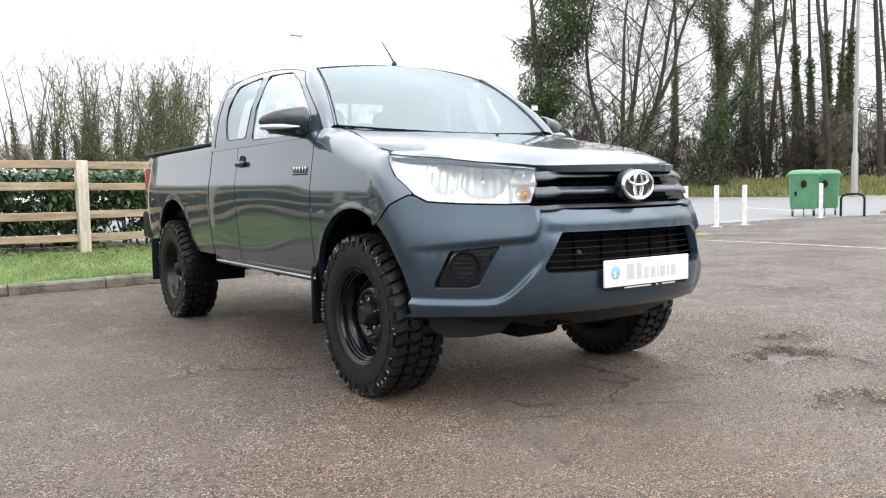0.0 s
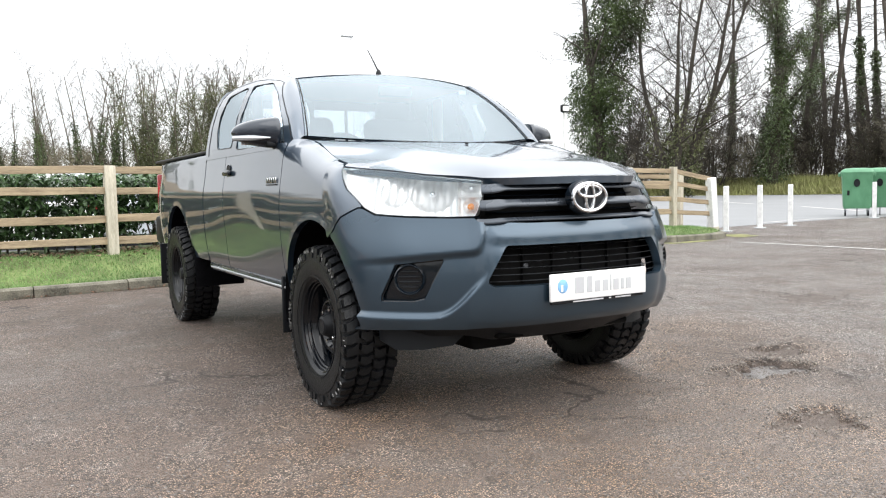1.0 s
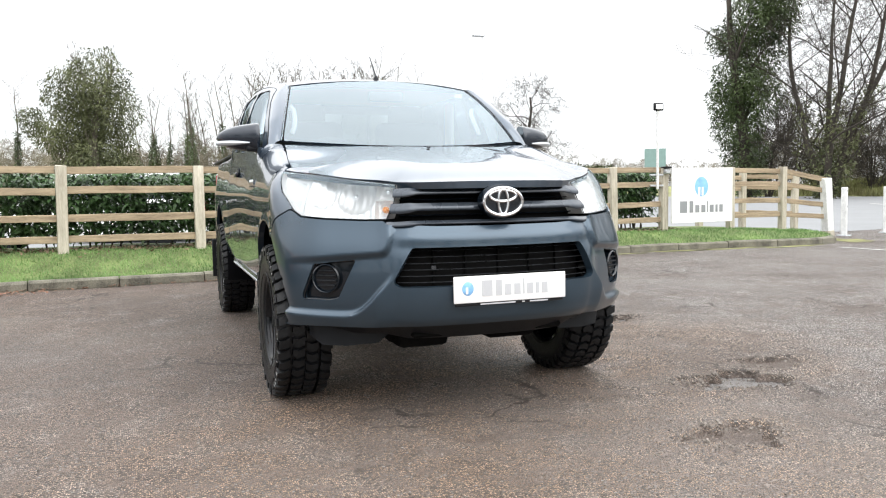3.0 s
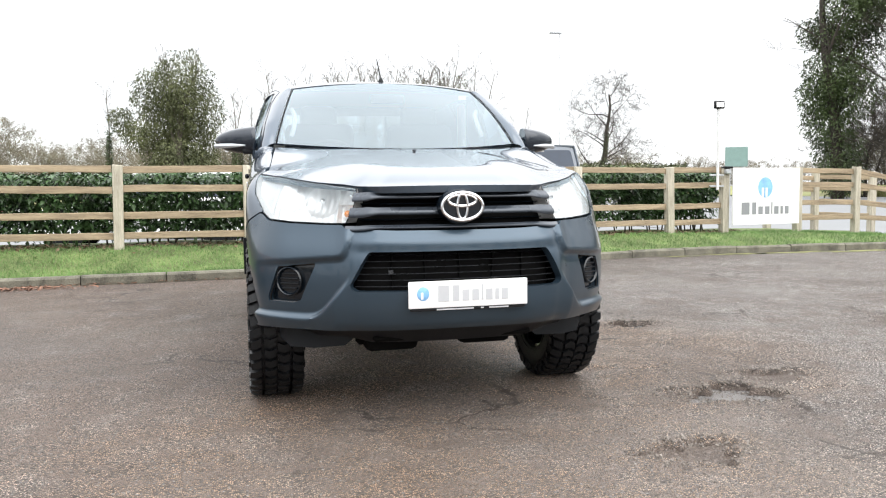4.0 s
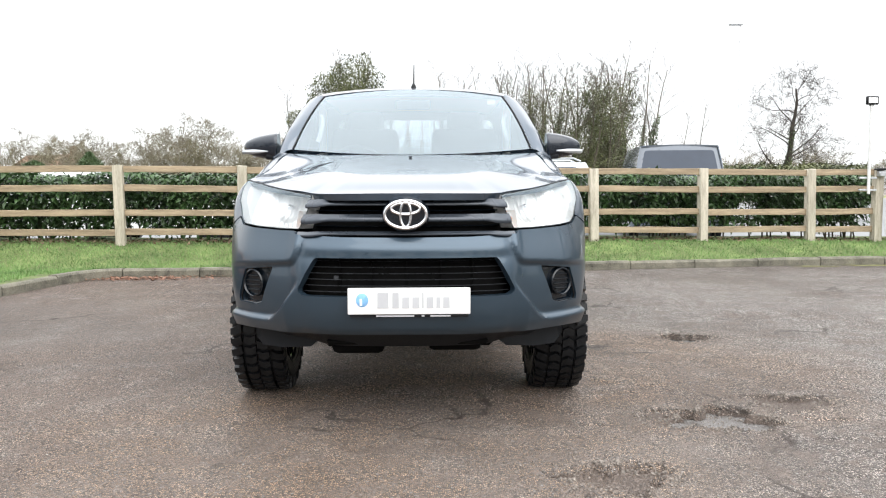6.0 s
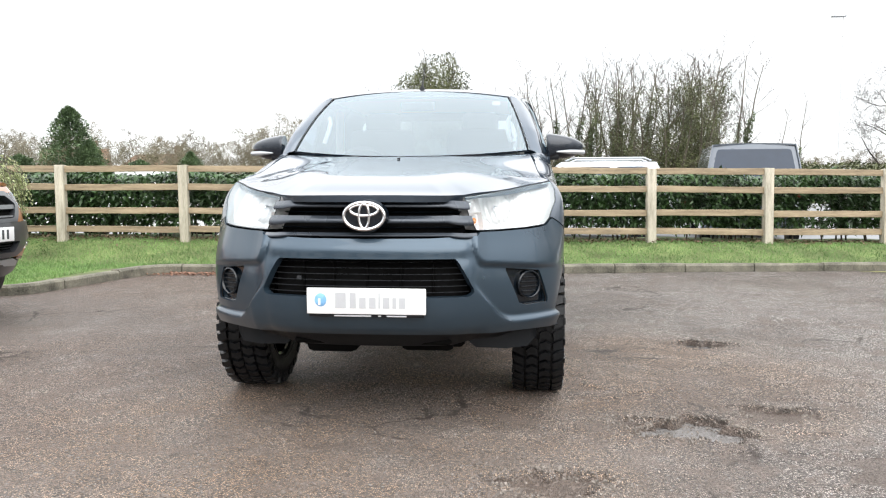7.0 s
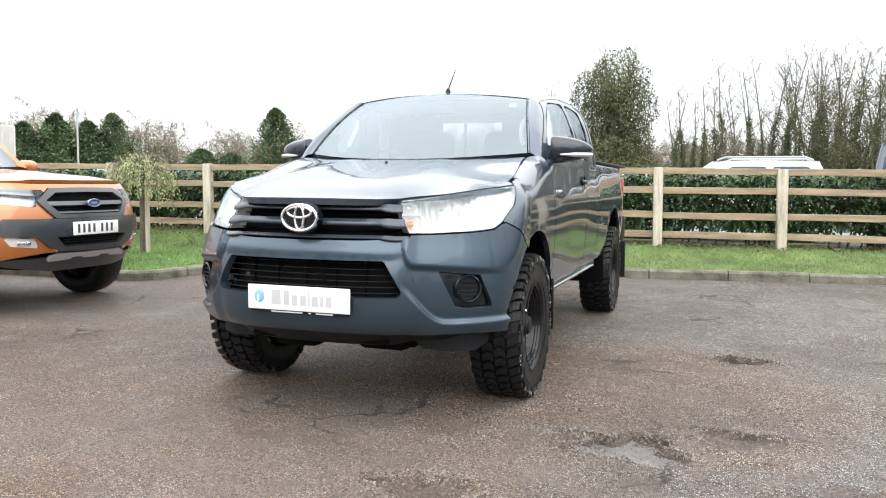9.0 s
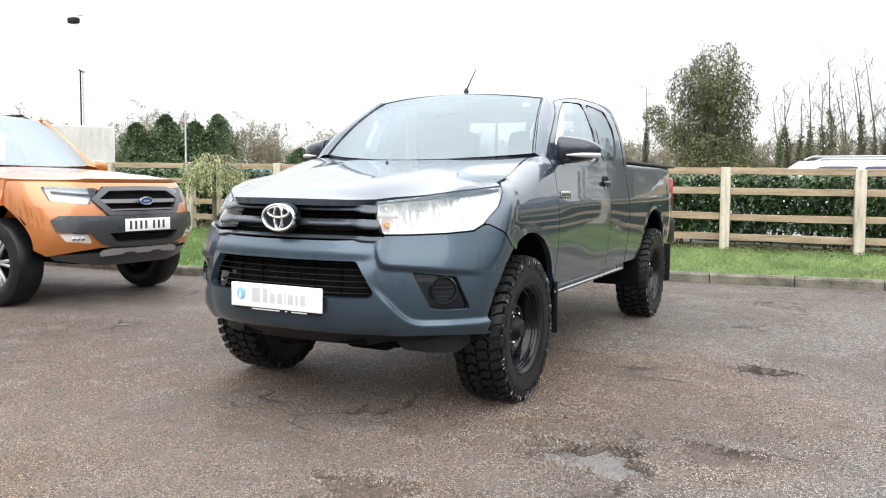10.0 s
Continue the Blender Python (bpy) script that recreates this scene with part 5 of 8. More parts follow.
def door_mirror(s):
    verts, faces = [], []
    n, m = 18, 20
    for i in range(n + 1):
        t = i / n
        x = 0.815 + 0.228 * t
        k = (1 - t ** 3.2) ** 0.5
        hgt = 0.078 * (0.80 + 0.2 * (1 - t)) * (k if t > 0.05 else 0.93)
        dep = 0.085 * (k if t > 0.05 else 0.9)
        for j in range(m):
            a = 2 * math.pi * j / m
            c, sn = math.cos(a), math.sin(a)
            yy = 0.66 + 0.06 * t + dep * (abs(c) ** 0.7) * (1 if c > 0 else -1) * (0.55 if c > 0 else 1.0)
            zz = 1.318 + 0.005 * t + hgt * (abs(sn) ** 0.75) * (1 if sn > 0 else -1) + (0.012 * (1 - t) if sn > 0 else 0)
            verts.append((s * x, yy, zz))
    for i in range(n):
        for j in range(m):
            a, b = i * m + j, i * m + (j + 1) % m
            faces.append((a, b, b + m, a + m))
    faces.append(tuple(range(m)))
    faces.append(tuple(range(n * m, n * m + m)))
    mirror = link_mesh("door_mirror", verts, faces, M_MIRROR_CAP, truck, "dark door mirror with a bright repeater strip", angle=50)
    pts = []
    for k in range(9):
        t = 0.25 + 0.72 * k / 8
        kk = (1 - t ** 3.2) ** 0.5
        pts.append((s * (0.815 + 0.231 * t), 0.66 + 0.06 * t - 0.088 * kk, 1.292))
    link_mesh("repeater", *tube(pts, [0.004 + 0.010 * min(1, k / 4) for k in range(9)], 8), M_GALV, mirror, "silver repeater lamp strip")
    part("foot", box_bm(s * 0.835, 0.63, 1.262, 0.11, 0.06, 0.035, 0.012, 2), M_BLACK, mirror, "black mirror foot")
    part("glass", box_bm(s * 0.905, 0.722, 1.318, 0.17, 0.006, 0.115, 0.002), M_CHROME, mirror, "mirror glass")


for s in (-1, 1):
    door_mirror(s)

# cabin
part("dashboard", box_bm(0, 0.66, 1.11, 1.50, 0.42, 0.22, 0.06, 3), M_DASH, truck, "dark dashboard")
part("cabin_floor", box_bm(0, 1.35, 0.60, 1.45, 1.45, 0.10, 0.02), M_UNDER, truck)
part("rear_trim", box_bm(0, 2.02, 0.98, 1.36, 0.06, 0.58, 0.02), M_SEAT, truck)
for xx in (-0.36, 0.36):
    seat = part("seat", box_bm(xx, 1.22, 0.86, 0.50, 0.52, 0.18, 0.06, 3), M_SEAT, truck, "dark cloth front seat")
    bm = box_bm(0, 0, 0.30, 0.48, 0.14, 0.62, 0.06, 3)
    bmesh.ops.transform(bm, matrix=Matrix.Translation((xx, 1.46, 0.90)) @ Matrix.Rotation(-0.22, 4, "X"), verts=bm.verts[:])
    part("seat_back", bm, M_SEAT, seat)
    part("headrest", box_bm(xx, 1.63, 1.545, 0.26, 0.10, 0.16, 0.045, 3), M_SEAT, seat)
for s in (-1, 1):
    part("pillar_trim", box_bm(s * 0.655, 1.50, 1.45, 0.05, 0.10, 0.38, 0.02), M_CREAM, truck, "pale pillar trim")
    pts = [(s * 0.60, 0.80, 1.36), (s * 0.585, 0.80, 1.40), (s * 0.575, 0.83, 1.45), (s * 0.575, 0.87, 1.50), (s * 0.59, 0.90, 1.53)]
    link_mesh("grab_handle", *tube(pts, 0.014, 8), M_CREAM, truck, "pale grab handle on the pillar")
wheel_at = Matrix.Translation((-0.36, 0.92, 1.17)) @ Matrix.Rotation(radians(-65), 4, "X")
sw = link_mesh("steering_wheel", *[([tuple(wheel_at @ Vector((x, z, y))) for x, y, z in ring_mesh(0.18, 0.18, 0.013, 0.016)[0]]), ring_mesh(0.18, 0.18, 0.013, 0.016)[1]], M_DASH, truck, "dark steering wheel")
part("hub", box_bm(0, 0, 0, 0.30, 0.06, 0.04, 0.015, 2, m=wheel_at), M_DASH, sw)
part("rear_view_mirror", box_bm(0, 0.86, 1.595, 0.22, 0.03, 0.06, 0.015, 2), M_DASH, truck)
part("tax_sticker", box_bm(0.50, 0.905, 1.615, 0.05, 0.003, 0.025, 0, m=None), M_WHITE_PLATE, truck, "small white windscreen sticker", smooth=False)

# load bed and tail
part("bed_floor", box_bm(0, 3.05, 0.80, 1.50, 1.88, 0.06, 0.01), M_BLACK, truck, "black load bed liner")
part("bed_front", box_bm(0, 2.135, 1.03, 1.52, 0.04, 0.50, 0.01), M_PAINT, truck)
part("tailgate", box_bm(0, 3.985, 1.04, 1.46, 0.06, 0.50, 0.02, 2), M_PAINT, truck, "blue-grey tailgate")
for s in (-1, 1):
    part("bed_inner", box_bm(s * 0.71, 3.05, 1.05, 0.03, 1.86, 0.48, 0.008), M_BLACK, truck)
rb = part("rear_bumper", box_bm(0, 4.06, 0.66, 1.60, 0.16, 0.16, 0.04, 3), M_BLACK, truck, "dark rear bumper")
for s in (-1, 1):
    part("corner", box_bm(s * 0.80, 3.93, 0.70, 0.07, 0.34, 0.24, 0.03, 2), M_BLACK, rb)
# chassis
for s in (-1, 1):
    part("chassis_rail", box_bm(s * 0.42, 1.65, 0.50, 0.09, 4.5, 0.12, 0.01), M_UNDER, truck)
for yy in (0.0, 3.085):
    link_mesh("axle", *tube([(-0.66, yy, 0.375), (-0.12, yy, 0.375), (0, yy, 0.375), (0.12, yy, 0.375), (0.66, yy, 0.375)], [0.045, 0.05, 0.12, 0.05, 0.045], 12), M_UNDER, truck)
part("engine_tray", box_bm(0, -0.15, 0.62, 0.94, 0.9, 0.36, 0.03), M_UNDER, truck)
part("gearbox", box_bm(0, 1.1, 0.50, 0.36, 1.3, 0.16, 0.05), M_UNDER, truck)
part("fuel_tank", box_bm(0.25, 1.7, 0.47, 0.28, 0.9, 0.14, 0.03), M_UNDER, truck)
link_mesh("exhaust", *tube([(-0.25, 0.7, 0.45), (-0.25, 2.2, 0.45), (-0.55, 2.5, 0.47), (-0.55, 3.9, 0.5)], 0.035, 8), M_UNDER, truck)


# ---- wheels ----
def tyre_mesh(r=0.378, w=0.256):
    h = w / 2
    prof = [(-h * 0.80, 0.215), (-h * 0.90, 0.228), (-h * 0.98, 0.27), (-h * 1.0, 0.305), (-h * 0.97, 0.335), (-h * 0.90, r - 0.034), (-h * 0.72, r - 0.022),
            (0, r - 0.019), (h * 0.72, r - 0.022), (h * 0.90, r - 0.034), (h * 0.97, 0.335), (h * 1.0, 0.305), (h * 0.98, 0.27), (h * 0.90, 0.228), (h * 0.80, 0.215)]
    pieces = [lathe(prof, 72, "x")]

    def lug(a0, pts, low, high):
        """A tread block: outline of (axial, angle) pairs, raised from radius low to high."""
        verts = []
        n = len(pts)
        for k, sc in ((low, 1.0), (high, 0.93)):
            ca = sum(p[0] for p in pts) / n
            cb = sum(p[1] for p in pts) / n
            for a, b in pts:
                aa, bb = ca + (a - ca) * sc, a0 + cb + (b - cb) * sc
                rr = k - 0.010 * max(0, abs(aa) / h - 0.78) / 0.22
                verts.append((aa, rr * math.cos(bb), rr * math.sin(bb)))
        faces = [tuple(range(n, 2 * n))] + [(i, (i + 1) % n, n + (i + 1) % n, n + i) for i in range(n)]
        return verts, faces
    N = 42
    st = 2 * math.pi / N
    for k in range(N):
        a = k * st
        for sd in (-1, 1):
            o = a + (0.5 * st if sd > 0 else 0)
            wide = 0.60 if k % 2 else 0.66
            pieces.append(lug(o, [(sd * h * 0.53, 0.30 * st), (sd * h * 0.74, 0.04 * st), (sd * h * (1.0 if k % 2 else 0.95), -0.06 * st), (sd * h * (1.0 if k % 2 else 0.95), wide * st), (sd * h * 0.78, 0.78 * st), (sd * h * 0.57, 1.02 * st)], r - 0.040, r + 0.001))
            pieces.append(lug(o + 0.25 * st, [(sd * h * 0.03, 0.06 * st), (sd * h * 0.28, -0.20 * st), (sd * h * 0.49, 0.16 * st), (sd * h * 0.46, 0.70 * st), (sd * h * 0.23, 0.56 * st), (sd * h * 0.0, 0.80 * st)], r - 0.028, r + 0.001))
            # sidewall biters
            if k % 2 == 0:
                aa = o + 0.3 * st
                verts = []
                for rr in (0.322, 0.350):
                    for d in (-0.3 * st, 0.3 * st):
                        for x in (h * 0.97, h * 1.03):
                            verts.append((sd * x, rr * math.cos(aa + d), rr * math.sin(aa + d)))
                pieces.append((verts, [(1, 3, 7, 5), (0, 1, 5, 4), (2, 3, 7, 6), (0, 1, 3, 2), (4, 5, 7, 6)]))
    # low rings on the sidewall
    for rr in (0.238, 0.312):
        for sd in (-1, 1):
            q = [(sd * h * 0.995, rr * math.cos(t * math.pi / 32), rr * math.sin(t * math.pi / 32)) for t in range(65)]
            pieces.append(tube(q, 0.003, 4, cap=False))
    return joined(pieces)


TYRE = tyre_mesh()


def make_wheel(at, s, turn):
    prof = [(0.112, 0.2205), (0.118, 0.217), (0.114, 0.211), (0.101, 0.2075), (0.098, 0.203), (0.087, 0.2005), (0.083, 0.194), (0.070, 0.1915), (0.064, 0.1865), (0.030, 0.1835), (0.014, 0.178), (0.010, 0.170),
            (0.024, 0.158), (0.040, 0.145), (0.056, 0.128), (0.062, 0.116), (0.060, 0.108), (0.048, 0.100), (0.040, 0.092), (0.040, 0.070), (0.040, 0.0)]
    v, f = lathe([(a * 0.90, q) for a, q in prof], 64, "x")
    rot = Matrix.Rotation(math.pi, 4, "Z") if s < 0 else Matrix.Identity(4)
    place = Matrix.Translation(at) @ rot @ Matrix.Rotation(turn, 4, "X")
    rim = link_mesh("wheel", v, f, M_STEEL_BLACK, truck, "black steel wheel with chunky mud tyre", at=place, angle=40)
    back = [(-0.106, 0.2205), (-0.10, 0.205), (0.0, 0.182), (0.01, 0.17), (0.02, 0.0)]
    link_mesh("rim_barrel", *lathe(back, 48, "x"), M_STEEL_BLACK, rim)
    link_mesh("tyre", *TYRE, M_RUBBER, rim, "black mud-terrain tyre with chunky tread", angle=30)
    link_mesh("hub_cap", *lathe([(0.036, 0.062), (0.060, 0.060), (0.072, 0.052), (0.092, 0.044), (0.097, 0.034), (0.094, 0.024), (0.096, 0.0)], 32, "x"), M_BLACK, rim, "black plastic hub cap")
    nut = lathe([(0.036, 0.011), (0.058, 0.011), (0.066, 0.007), (0.068, 0.0)], 6, "x")
    for k in range(6):
        a = 2 * math.pi * k / 6
        link_mesh("wheel_nut", nut[0], nut[1], M_CHROME, rim, at=Matrix.Translation((0, 0.078 * math.cos(a), 0.078 * math.sin(a))))
    hole = lathe([(0.004, 0.0), (0.004, 0.0125), (0.0, 0.0145), (-0.004, 0.0125)], 14, "x")
    for k in range(12):
        a = 2 * math.pi * k / 12
        link_mesh("vent_hole", hole[0], hole[1], M_UNDER, rim, at=Matrix.Translation((0.031, 0.155 * math.cos(a), 0.155 * math.sin(a))))
    part("valve", box_bm(0.10, 0.20, 0.0, 0.03, 0.007, 0.007, 0.002), M_BLACK, rim)
    # worn pale nibs round the shoulder
    rng = random.Random(int(at[1] * 10) + (3 if s > 0 else 7))
    pieces = []
    for k in range(64):
        a = rng.uniform(0, 2 * math.pi)
        r0 = rng.choice((0.356, 0.354, 0.345)) + rng.uniform(-0.004, 0.004)
        ln = rng.uniform(0.003, 0.011)
        c, sn = math.cos(a), math.sin(a)
        t = Vector((0, -sn, c))
        o = Vector((0.1265, r0 * c, r0 * sn))
        n = Vector((0, c, sn))
        wdt = rng.uniform(0.0009, 0.0018)
        vv = [o - t * wdt - n * ln, o + t * wdt - n * ln, o + t * wdt + n * ln, o - t * wdt + n * ln]
        vv += [p + Vector((0.0035, 0, 0)) for p in vv]
        pieces.append((vv, [(4, 5, 6, 7), (0, 1, 5, 4), (1, 2, 6, 5), (2, 3, 7, 6), (3, 0, 4, 7)]))
    nibs = tagged(link_mesh("pale_nibs", *joined(pieces), M_RUBBER_MARK, rim, smooth=False), kind="stuff")
    return rim


for (xx, yy), turn in (((-0.757, 0.0), 0.3), ((0.757, 0.0), 1.1), ((-0.752, 3.085), 0.7), ((0.752, 3.085), 2.0)):
    make_wheel((xx, yy, 0.376), -1 if xx < 0 else 1, turn)

# ---- orange pickup beside the grass: nose surface (own frame, front to -y) ----
ORANGE_AT = Matrix.Translation((-4.36, 1.47, 0)) @ Matrix.Rotation(radians(90), 4, "Z")
NOSE2 = np.array([(0, -0.965), (0.28, -0.952), (0.50, -0.905), (0.66, -0.83), (0.78, -0.72), (0.86, -0.58), (0.905, -0.42), (0.92, -0.25)])
BACK2 = np.array([0.10, 0.04, 0.0, 0.0, 0.02, 0.06, 0.13, 0.24])


def nose2(u, z):
    u, z = np.asarray(u, float), np.asarray(z, float)
    back = spline(BACK2[:, None], (z - 0.36) / 0.12)[..., 0]
    q = spline(np.vstack([NOSE2[1] * (-1, 1), NOSE2]), np.abs(u) + 1)
    x = q[..., 0] * (1 - 0.35 * np.maximum(0, back - 0.03)) * np.where(u < 0, -1, 1)
    return x, q[..., 1] + back * (1 - 0.5 * np.clip((np.abs(u) - 4) / 3, 0, 1)), z + 0 * u

M_ORANGE = mat("metallic_orange_paint", (0.44, 0.145, 0.030), rough=0.3, metal=0.4, vary=0.06, scale=3, bscale=700, coat=1.0, coat_ior=1.7, rvary=0.03)
M_GUNMETAL = mat("gunmetal_bumper", (0.058, 0.062, 0.068), rough=0.30, metal=0.5, vary=0.08, scale=4, coat=0.6)
M_GREYBAR = mat("satin_grey_bar", (0.15, 0.155, 0.16), rough=0.36, metal=0.5, vary=0.05)
M_SILVER = mat("satin_silver", (0.42, 0.43, 0.44), rough=0.35, metal=0.6, vary=0.05)
M_PALE_SCREEN = glass_mat("pale_windscreen_glass", (0.84, 0.90, 0.92), clear=3.6)
M_LAMP_GREY = mat("grey_lamp_reflector", (0.66, 0.67, 0.68), rough=0.36, metal=0.2, vary=0.15, scale=14)
M_OVAL = mat("blue_enamel", (0.04, 0.10, 0.28), rough=0.2, vary=0.1, coat=0.5)
orange = thing("pickup_truck", "metallic orange pickup truck with dark grey bumper on the car park", "pickup truck", at=ORANGE_AT)


def nose2_out(u, z, d):
    e = 0.02
    x1, y1, _ = nose2(u + e, z)
    x0, y0, _ = nose2(u - e, z)
    tx, ty = x1 - x0, y1 - y0
    k = np.maximum(np.hypot(tx, ty), 1e-9)
    x, y, zz = nose2(u, z)
    return x + ty / k * d, y - tx / k * d, zz


def both(half):
    return list(half) + [(-u, z) for u, z in half[::-1] if u > 1e-6]


LAMP2 = rounded([(1.62, 1.035), (2.12, 0.895), (4.02, 0.928), (4.30, 1.04), (3.9, 1.052)], 0.04, 2)
HEX = both([(0, 0.802), (1.44, 0.802), (2.05, 0.945), (1.40, 1.052), (0, 1.058)])
HEX_IN = both([(0, 0.835), (1.22, 0.835), (1.72, 0.945), (1.22, 1.015), (0, 1.02)])
FOG2 = rounded([(3.77, 0.654), (2.36, 0.642), (2.12, 0.560), (3.40, 0.583)], 0.03, 2)
BAND = both([(0, 0.515), (1.30, 0.525), (1.74, 0.56), (2.28, 0.648), (3.86, 0.666), (4.10, 0.763), (3.65, 0.804), (1.90, 0.800), (0, 0.800)])
LOW2 = both([(0, 0.562), (1.12, 0.562), (1.48, 0.646), (0, 0.650)])
us2, zs2 = span(-7, 7, 0.08), np.concatenate([span(0.40, 1.09, 0.012)])
arch2 = [(float(np.interp(-y, [0.25, 0.42, 0.58, 0.72], [7, 6, 5, 4])), z) for y, z in [(-0.07 - 0.53 * math.cos(radians(a)), 0.40 + 0.53 * math.sin(radians(a))) for a in range(0, 66, 6)]]
shell = both([(0, 0.515), (1.30, 0.52), (1.77, 0.52), (3.0, 0.49), (4.2, 0.455)] + [(min(7.2, a), b) for a, b in arch2 if b > 0.46] + [(7.2, 0.95), (7.2, 1.10), (4.3, 1.10), (2, 1.085), (0, 1.085)])
v, f = patch(nose2, us2, zs2, holes=[LAMP2, flipped(LAMP2), HEX, BAND, FOG2, flipped(FOG2)], keep=shell, rim=0.03)
link_mesh("front_panel", v, f, M_ORANGE, orange, "metallic orange nose and wings", angle=40)
v, f = patch(lambda u, z: nose2_out(u, z, 0.018), us2, zs2, holes=[LOW2], keep=BAND, rim=0.05)
link_mesh("front_bumper", v, f, M_GUNMETAL, orange, "dark gunmetal bumper band", angle=40)
v, f = patch(lambda u, z: nose2_out(u, z, 0.022), us2, zs2, holes=[HEX_IN], keep=HEX, rim=0.05)
g2 = link_mesh("grille", v, f, M_GUNMETAL, orange, "dark grey hexagonal grille surround", angle=40)
v, f = patch(lambda u, z: nose2_out(u, z, -0.03), us2, zs2, keep=both([(0, 0.55), (2.0, 0.55), (2.0, 1.04), (0, 1.04)]))
link_mesh("grille_backing", v, f, M_UNDER, g2)
for zc, h in ((0.925, 0.034), (0.850, 0.014)):
    v, f = patch(lambda u, z: nose2_out(u, z, 0.012), span(-1.66, 1.66, 0.2), span(zc - h / 2, zc + h / 2, h / 3), rim=0.03)
    link_mesh("bar", v, f, M_GREYBAR, g2, "satin grey grille bar")
for k in range(4):
    v, f = patch(lambda u, z: nose2_out(u, z, -0.008), span(-1.1, 1.1, 0.2), [0.575 + 0.02 * k, 0.580 + 0.02 * k], rim=0.02)
    link_mesh("slat", v, f, M_BLACK, g2)
badge2 = link_mesh("badge", *disc_mesh(0.072, 0.034, 0.02, 0, 0.925, -0.955), M_OVAL, orange, "blue oval badge with silver rim")
link_mesh("rim", *ring_mesh(0.070, 0.032, 0.005, 0.006, 0, 0.925, -0.976), M_SILVER, badge2)
part("print_bar", box_bm(0, -0.977, 0.925, 0.07, 0.003, 0.016, 0), M_SILVER, badge2, smooth=False)
plate2 = part("number_plate", box_bm(0.0, -0.992, 0.712, 0.52, 0.012, 0.112, 0.004, 2), M_WHITE_PLATE, orange, "white number plate with dark bars")
x_at = -0.225
for w in (0.05, 0.05, 0.05, 0.05, 0, 0.05, 0.05, 0.05):
    if w:
        part("print_bar", box_bm(x_at + 0.02, -0.999, 0.712, 0.024, 0.002, 0.074, 0), M_DARK_PRINT, plate2, smooth=False)
    x_at += 0.058 if w else 0.034
for s in (-1, 1):
    fl = (lambda p: p) if s > 0 else flipped
    v, f = patch(lambda u, z: nose2_out(u, z, -0.05), us2, zs2, keep=fl(LAMP2))
    lamp = link_mesh("headlight", v, f, M_LAMP_GREY, orange, "clear swept-back headlight")
    v, f = patch(lambda u, z: nose2_out(u, z, 0.003), us2, zs2, keep=fl(LAMP2), rim=0.05)
    g = link_mesh("lens", v, f, M_LENS, lamp)
    g.visible_shadow = False
    v, f = patch(lambda u, z: nose2_out(u, z, -0.02), us2, span(0.88, 1.07, 0.012), keep=fl([(1.95, 0.985), (2.0, 0.972), (3.9, 0.998), (4.0, 1.012)]), rim=0.02)
    link_mesh("lamp_divider", v, f, M_BLACK, lamp)
    v, f = patch(lambda u, z: nose2_out(u, z, -0.012), us2, zs2, keep=fl(FOG2), rim=0.02)
    fogl = link_mesh("fog_lamp", v, f, M_REFLECTOR, orange, "silver fog lamp panel")
    for k in range(3):
        x, y, _ = nose2_out(np.array(s * (2.6 + 0.22 * k)), np.array(0.605), 0.0)
        part("led", box_bm(float(x), float(y), 0.605, 0.03, 0.02, 0.03, 0.008, 2), M_CHROME, fogl)
    # lower dark lip and silver skid tab
v, f = patch(lambda u, z: nose2_out(u, z, -0.02), span(-4.3, 4.3, 0.1), span(0.35, 0.47, 0.02), rim=0.03, keep=both([(0, 0.355), (1.4, 0.355), (3.8, 0.42), (4.2, 0.468), (0, 0.468)]))
link_mesh("lower_lip", v, f, M_GUNMETAL, orange, "dark grey lower lip")
v, f = patch(lambda u, z: nose2_out(u, z, 0.012), span(-1.9, 1.9, 0.08), span(0.43, 0.53, 0.012), rim=0.03,
             keep=both([(0, 0.452), (0.3, 0.452), (0.38, 0.468), (0.7, 0.468), (0.8, 0.452), (1.2, 0.445), (1.72, 0.440), (1.60, 0.482), (1.25, 0.505), (0, 0.505)]))
link_mesh("skid_tab", v, f, M_SILVER, orange, "silver skid tab with notches")


def side2(s, y0, y1, z0, z1, name, material, hole=None):
    def sheet(y, z):
        x = 0.925 - 0.06 * np.clip((z - 0.75) / 0.45, 0, 1) ** 2 - 0.03 * np.clip((0.6 - z) / 0.2, 0, 1) ** 2
        for yc in (-0.10, 3.22):
            d = np.hypot(y - yc, z - 0.40)
            x = x + 0.02 * smooth01(1 - (d - 0.52) / 0.12)
        return s * x, y, z + 0 * y
    v, f = patch(sheet, span(y0, y1, 0.03), span(z0, z1, 0.02), holes=[hole] if hole else [], rim=0.03, flip=s < 0)
    return link_mesh(name, v, f, material, orange, angle=32)


def arch_hole(yc):
    return [(yc + 0.52 * math.cos(radians(a)), 0.40 + 0.52 * math.sin(radians(a))) for a in range(190, -11, -8)] + [(yc + 0.52, 0.1), (yc - 0.52, 0.1)]


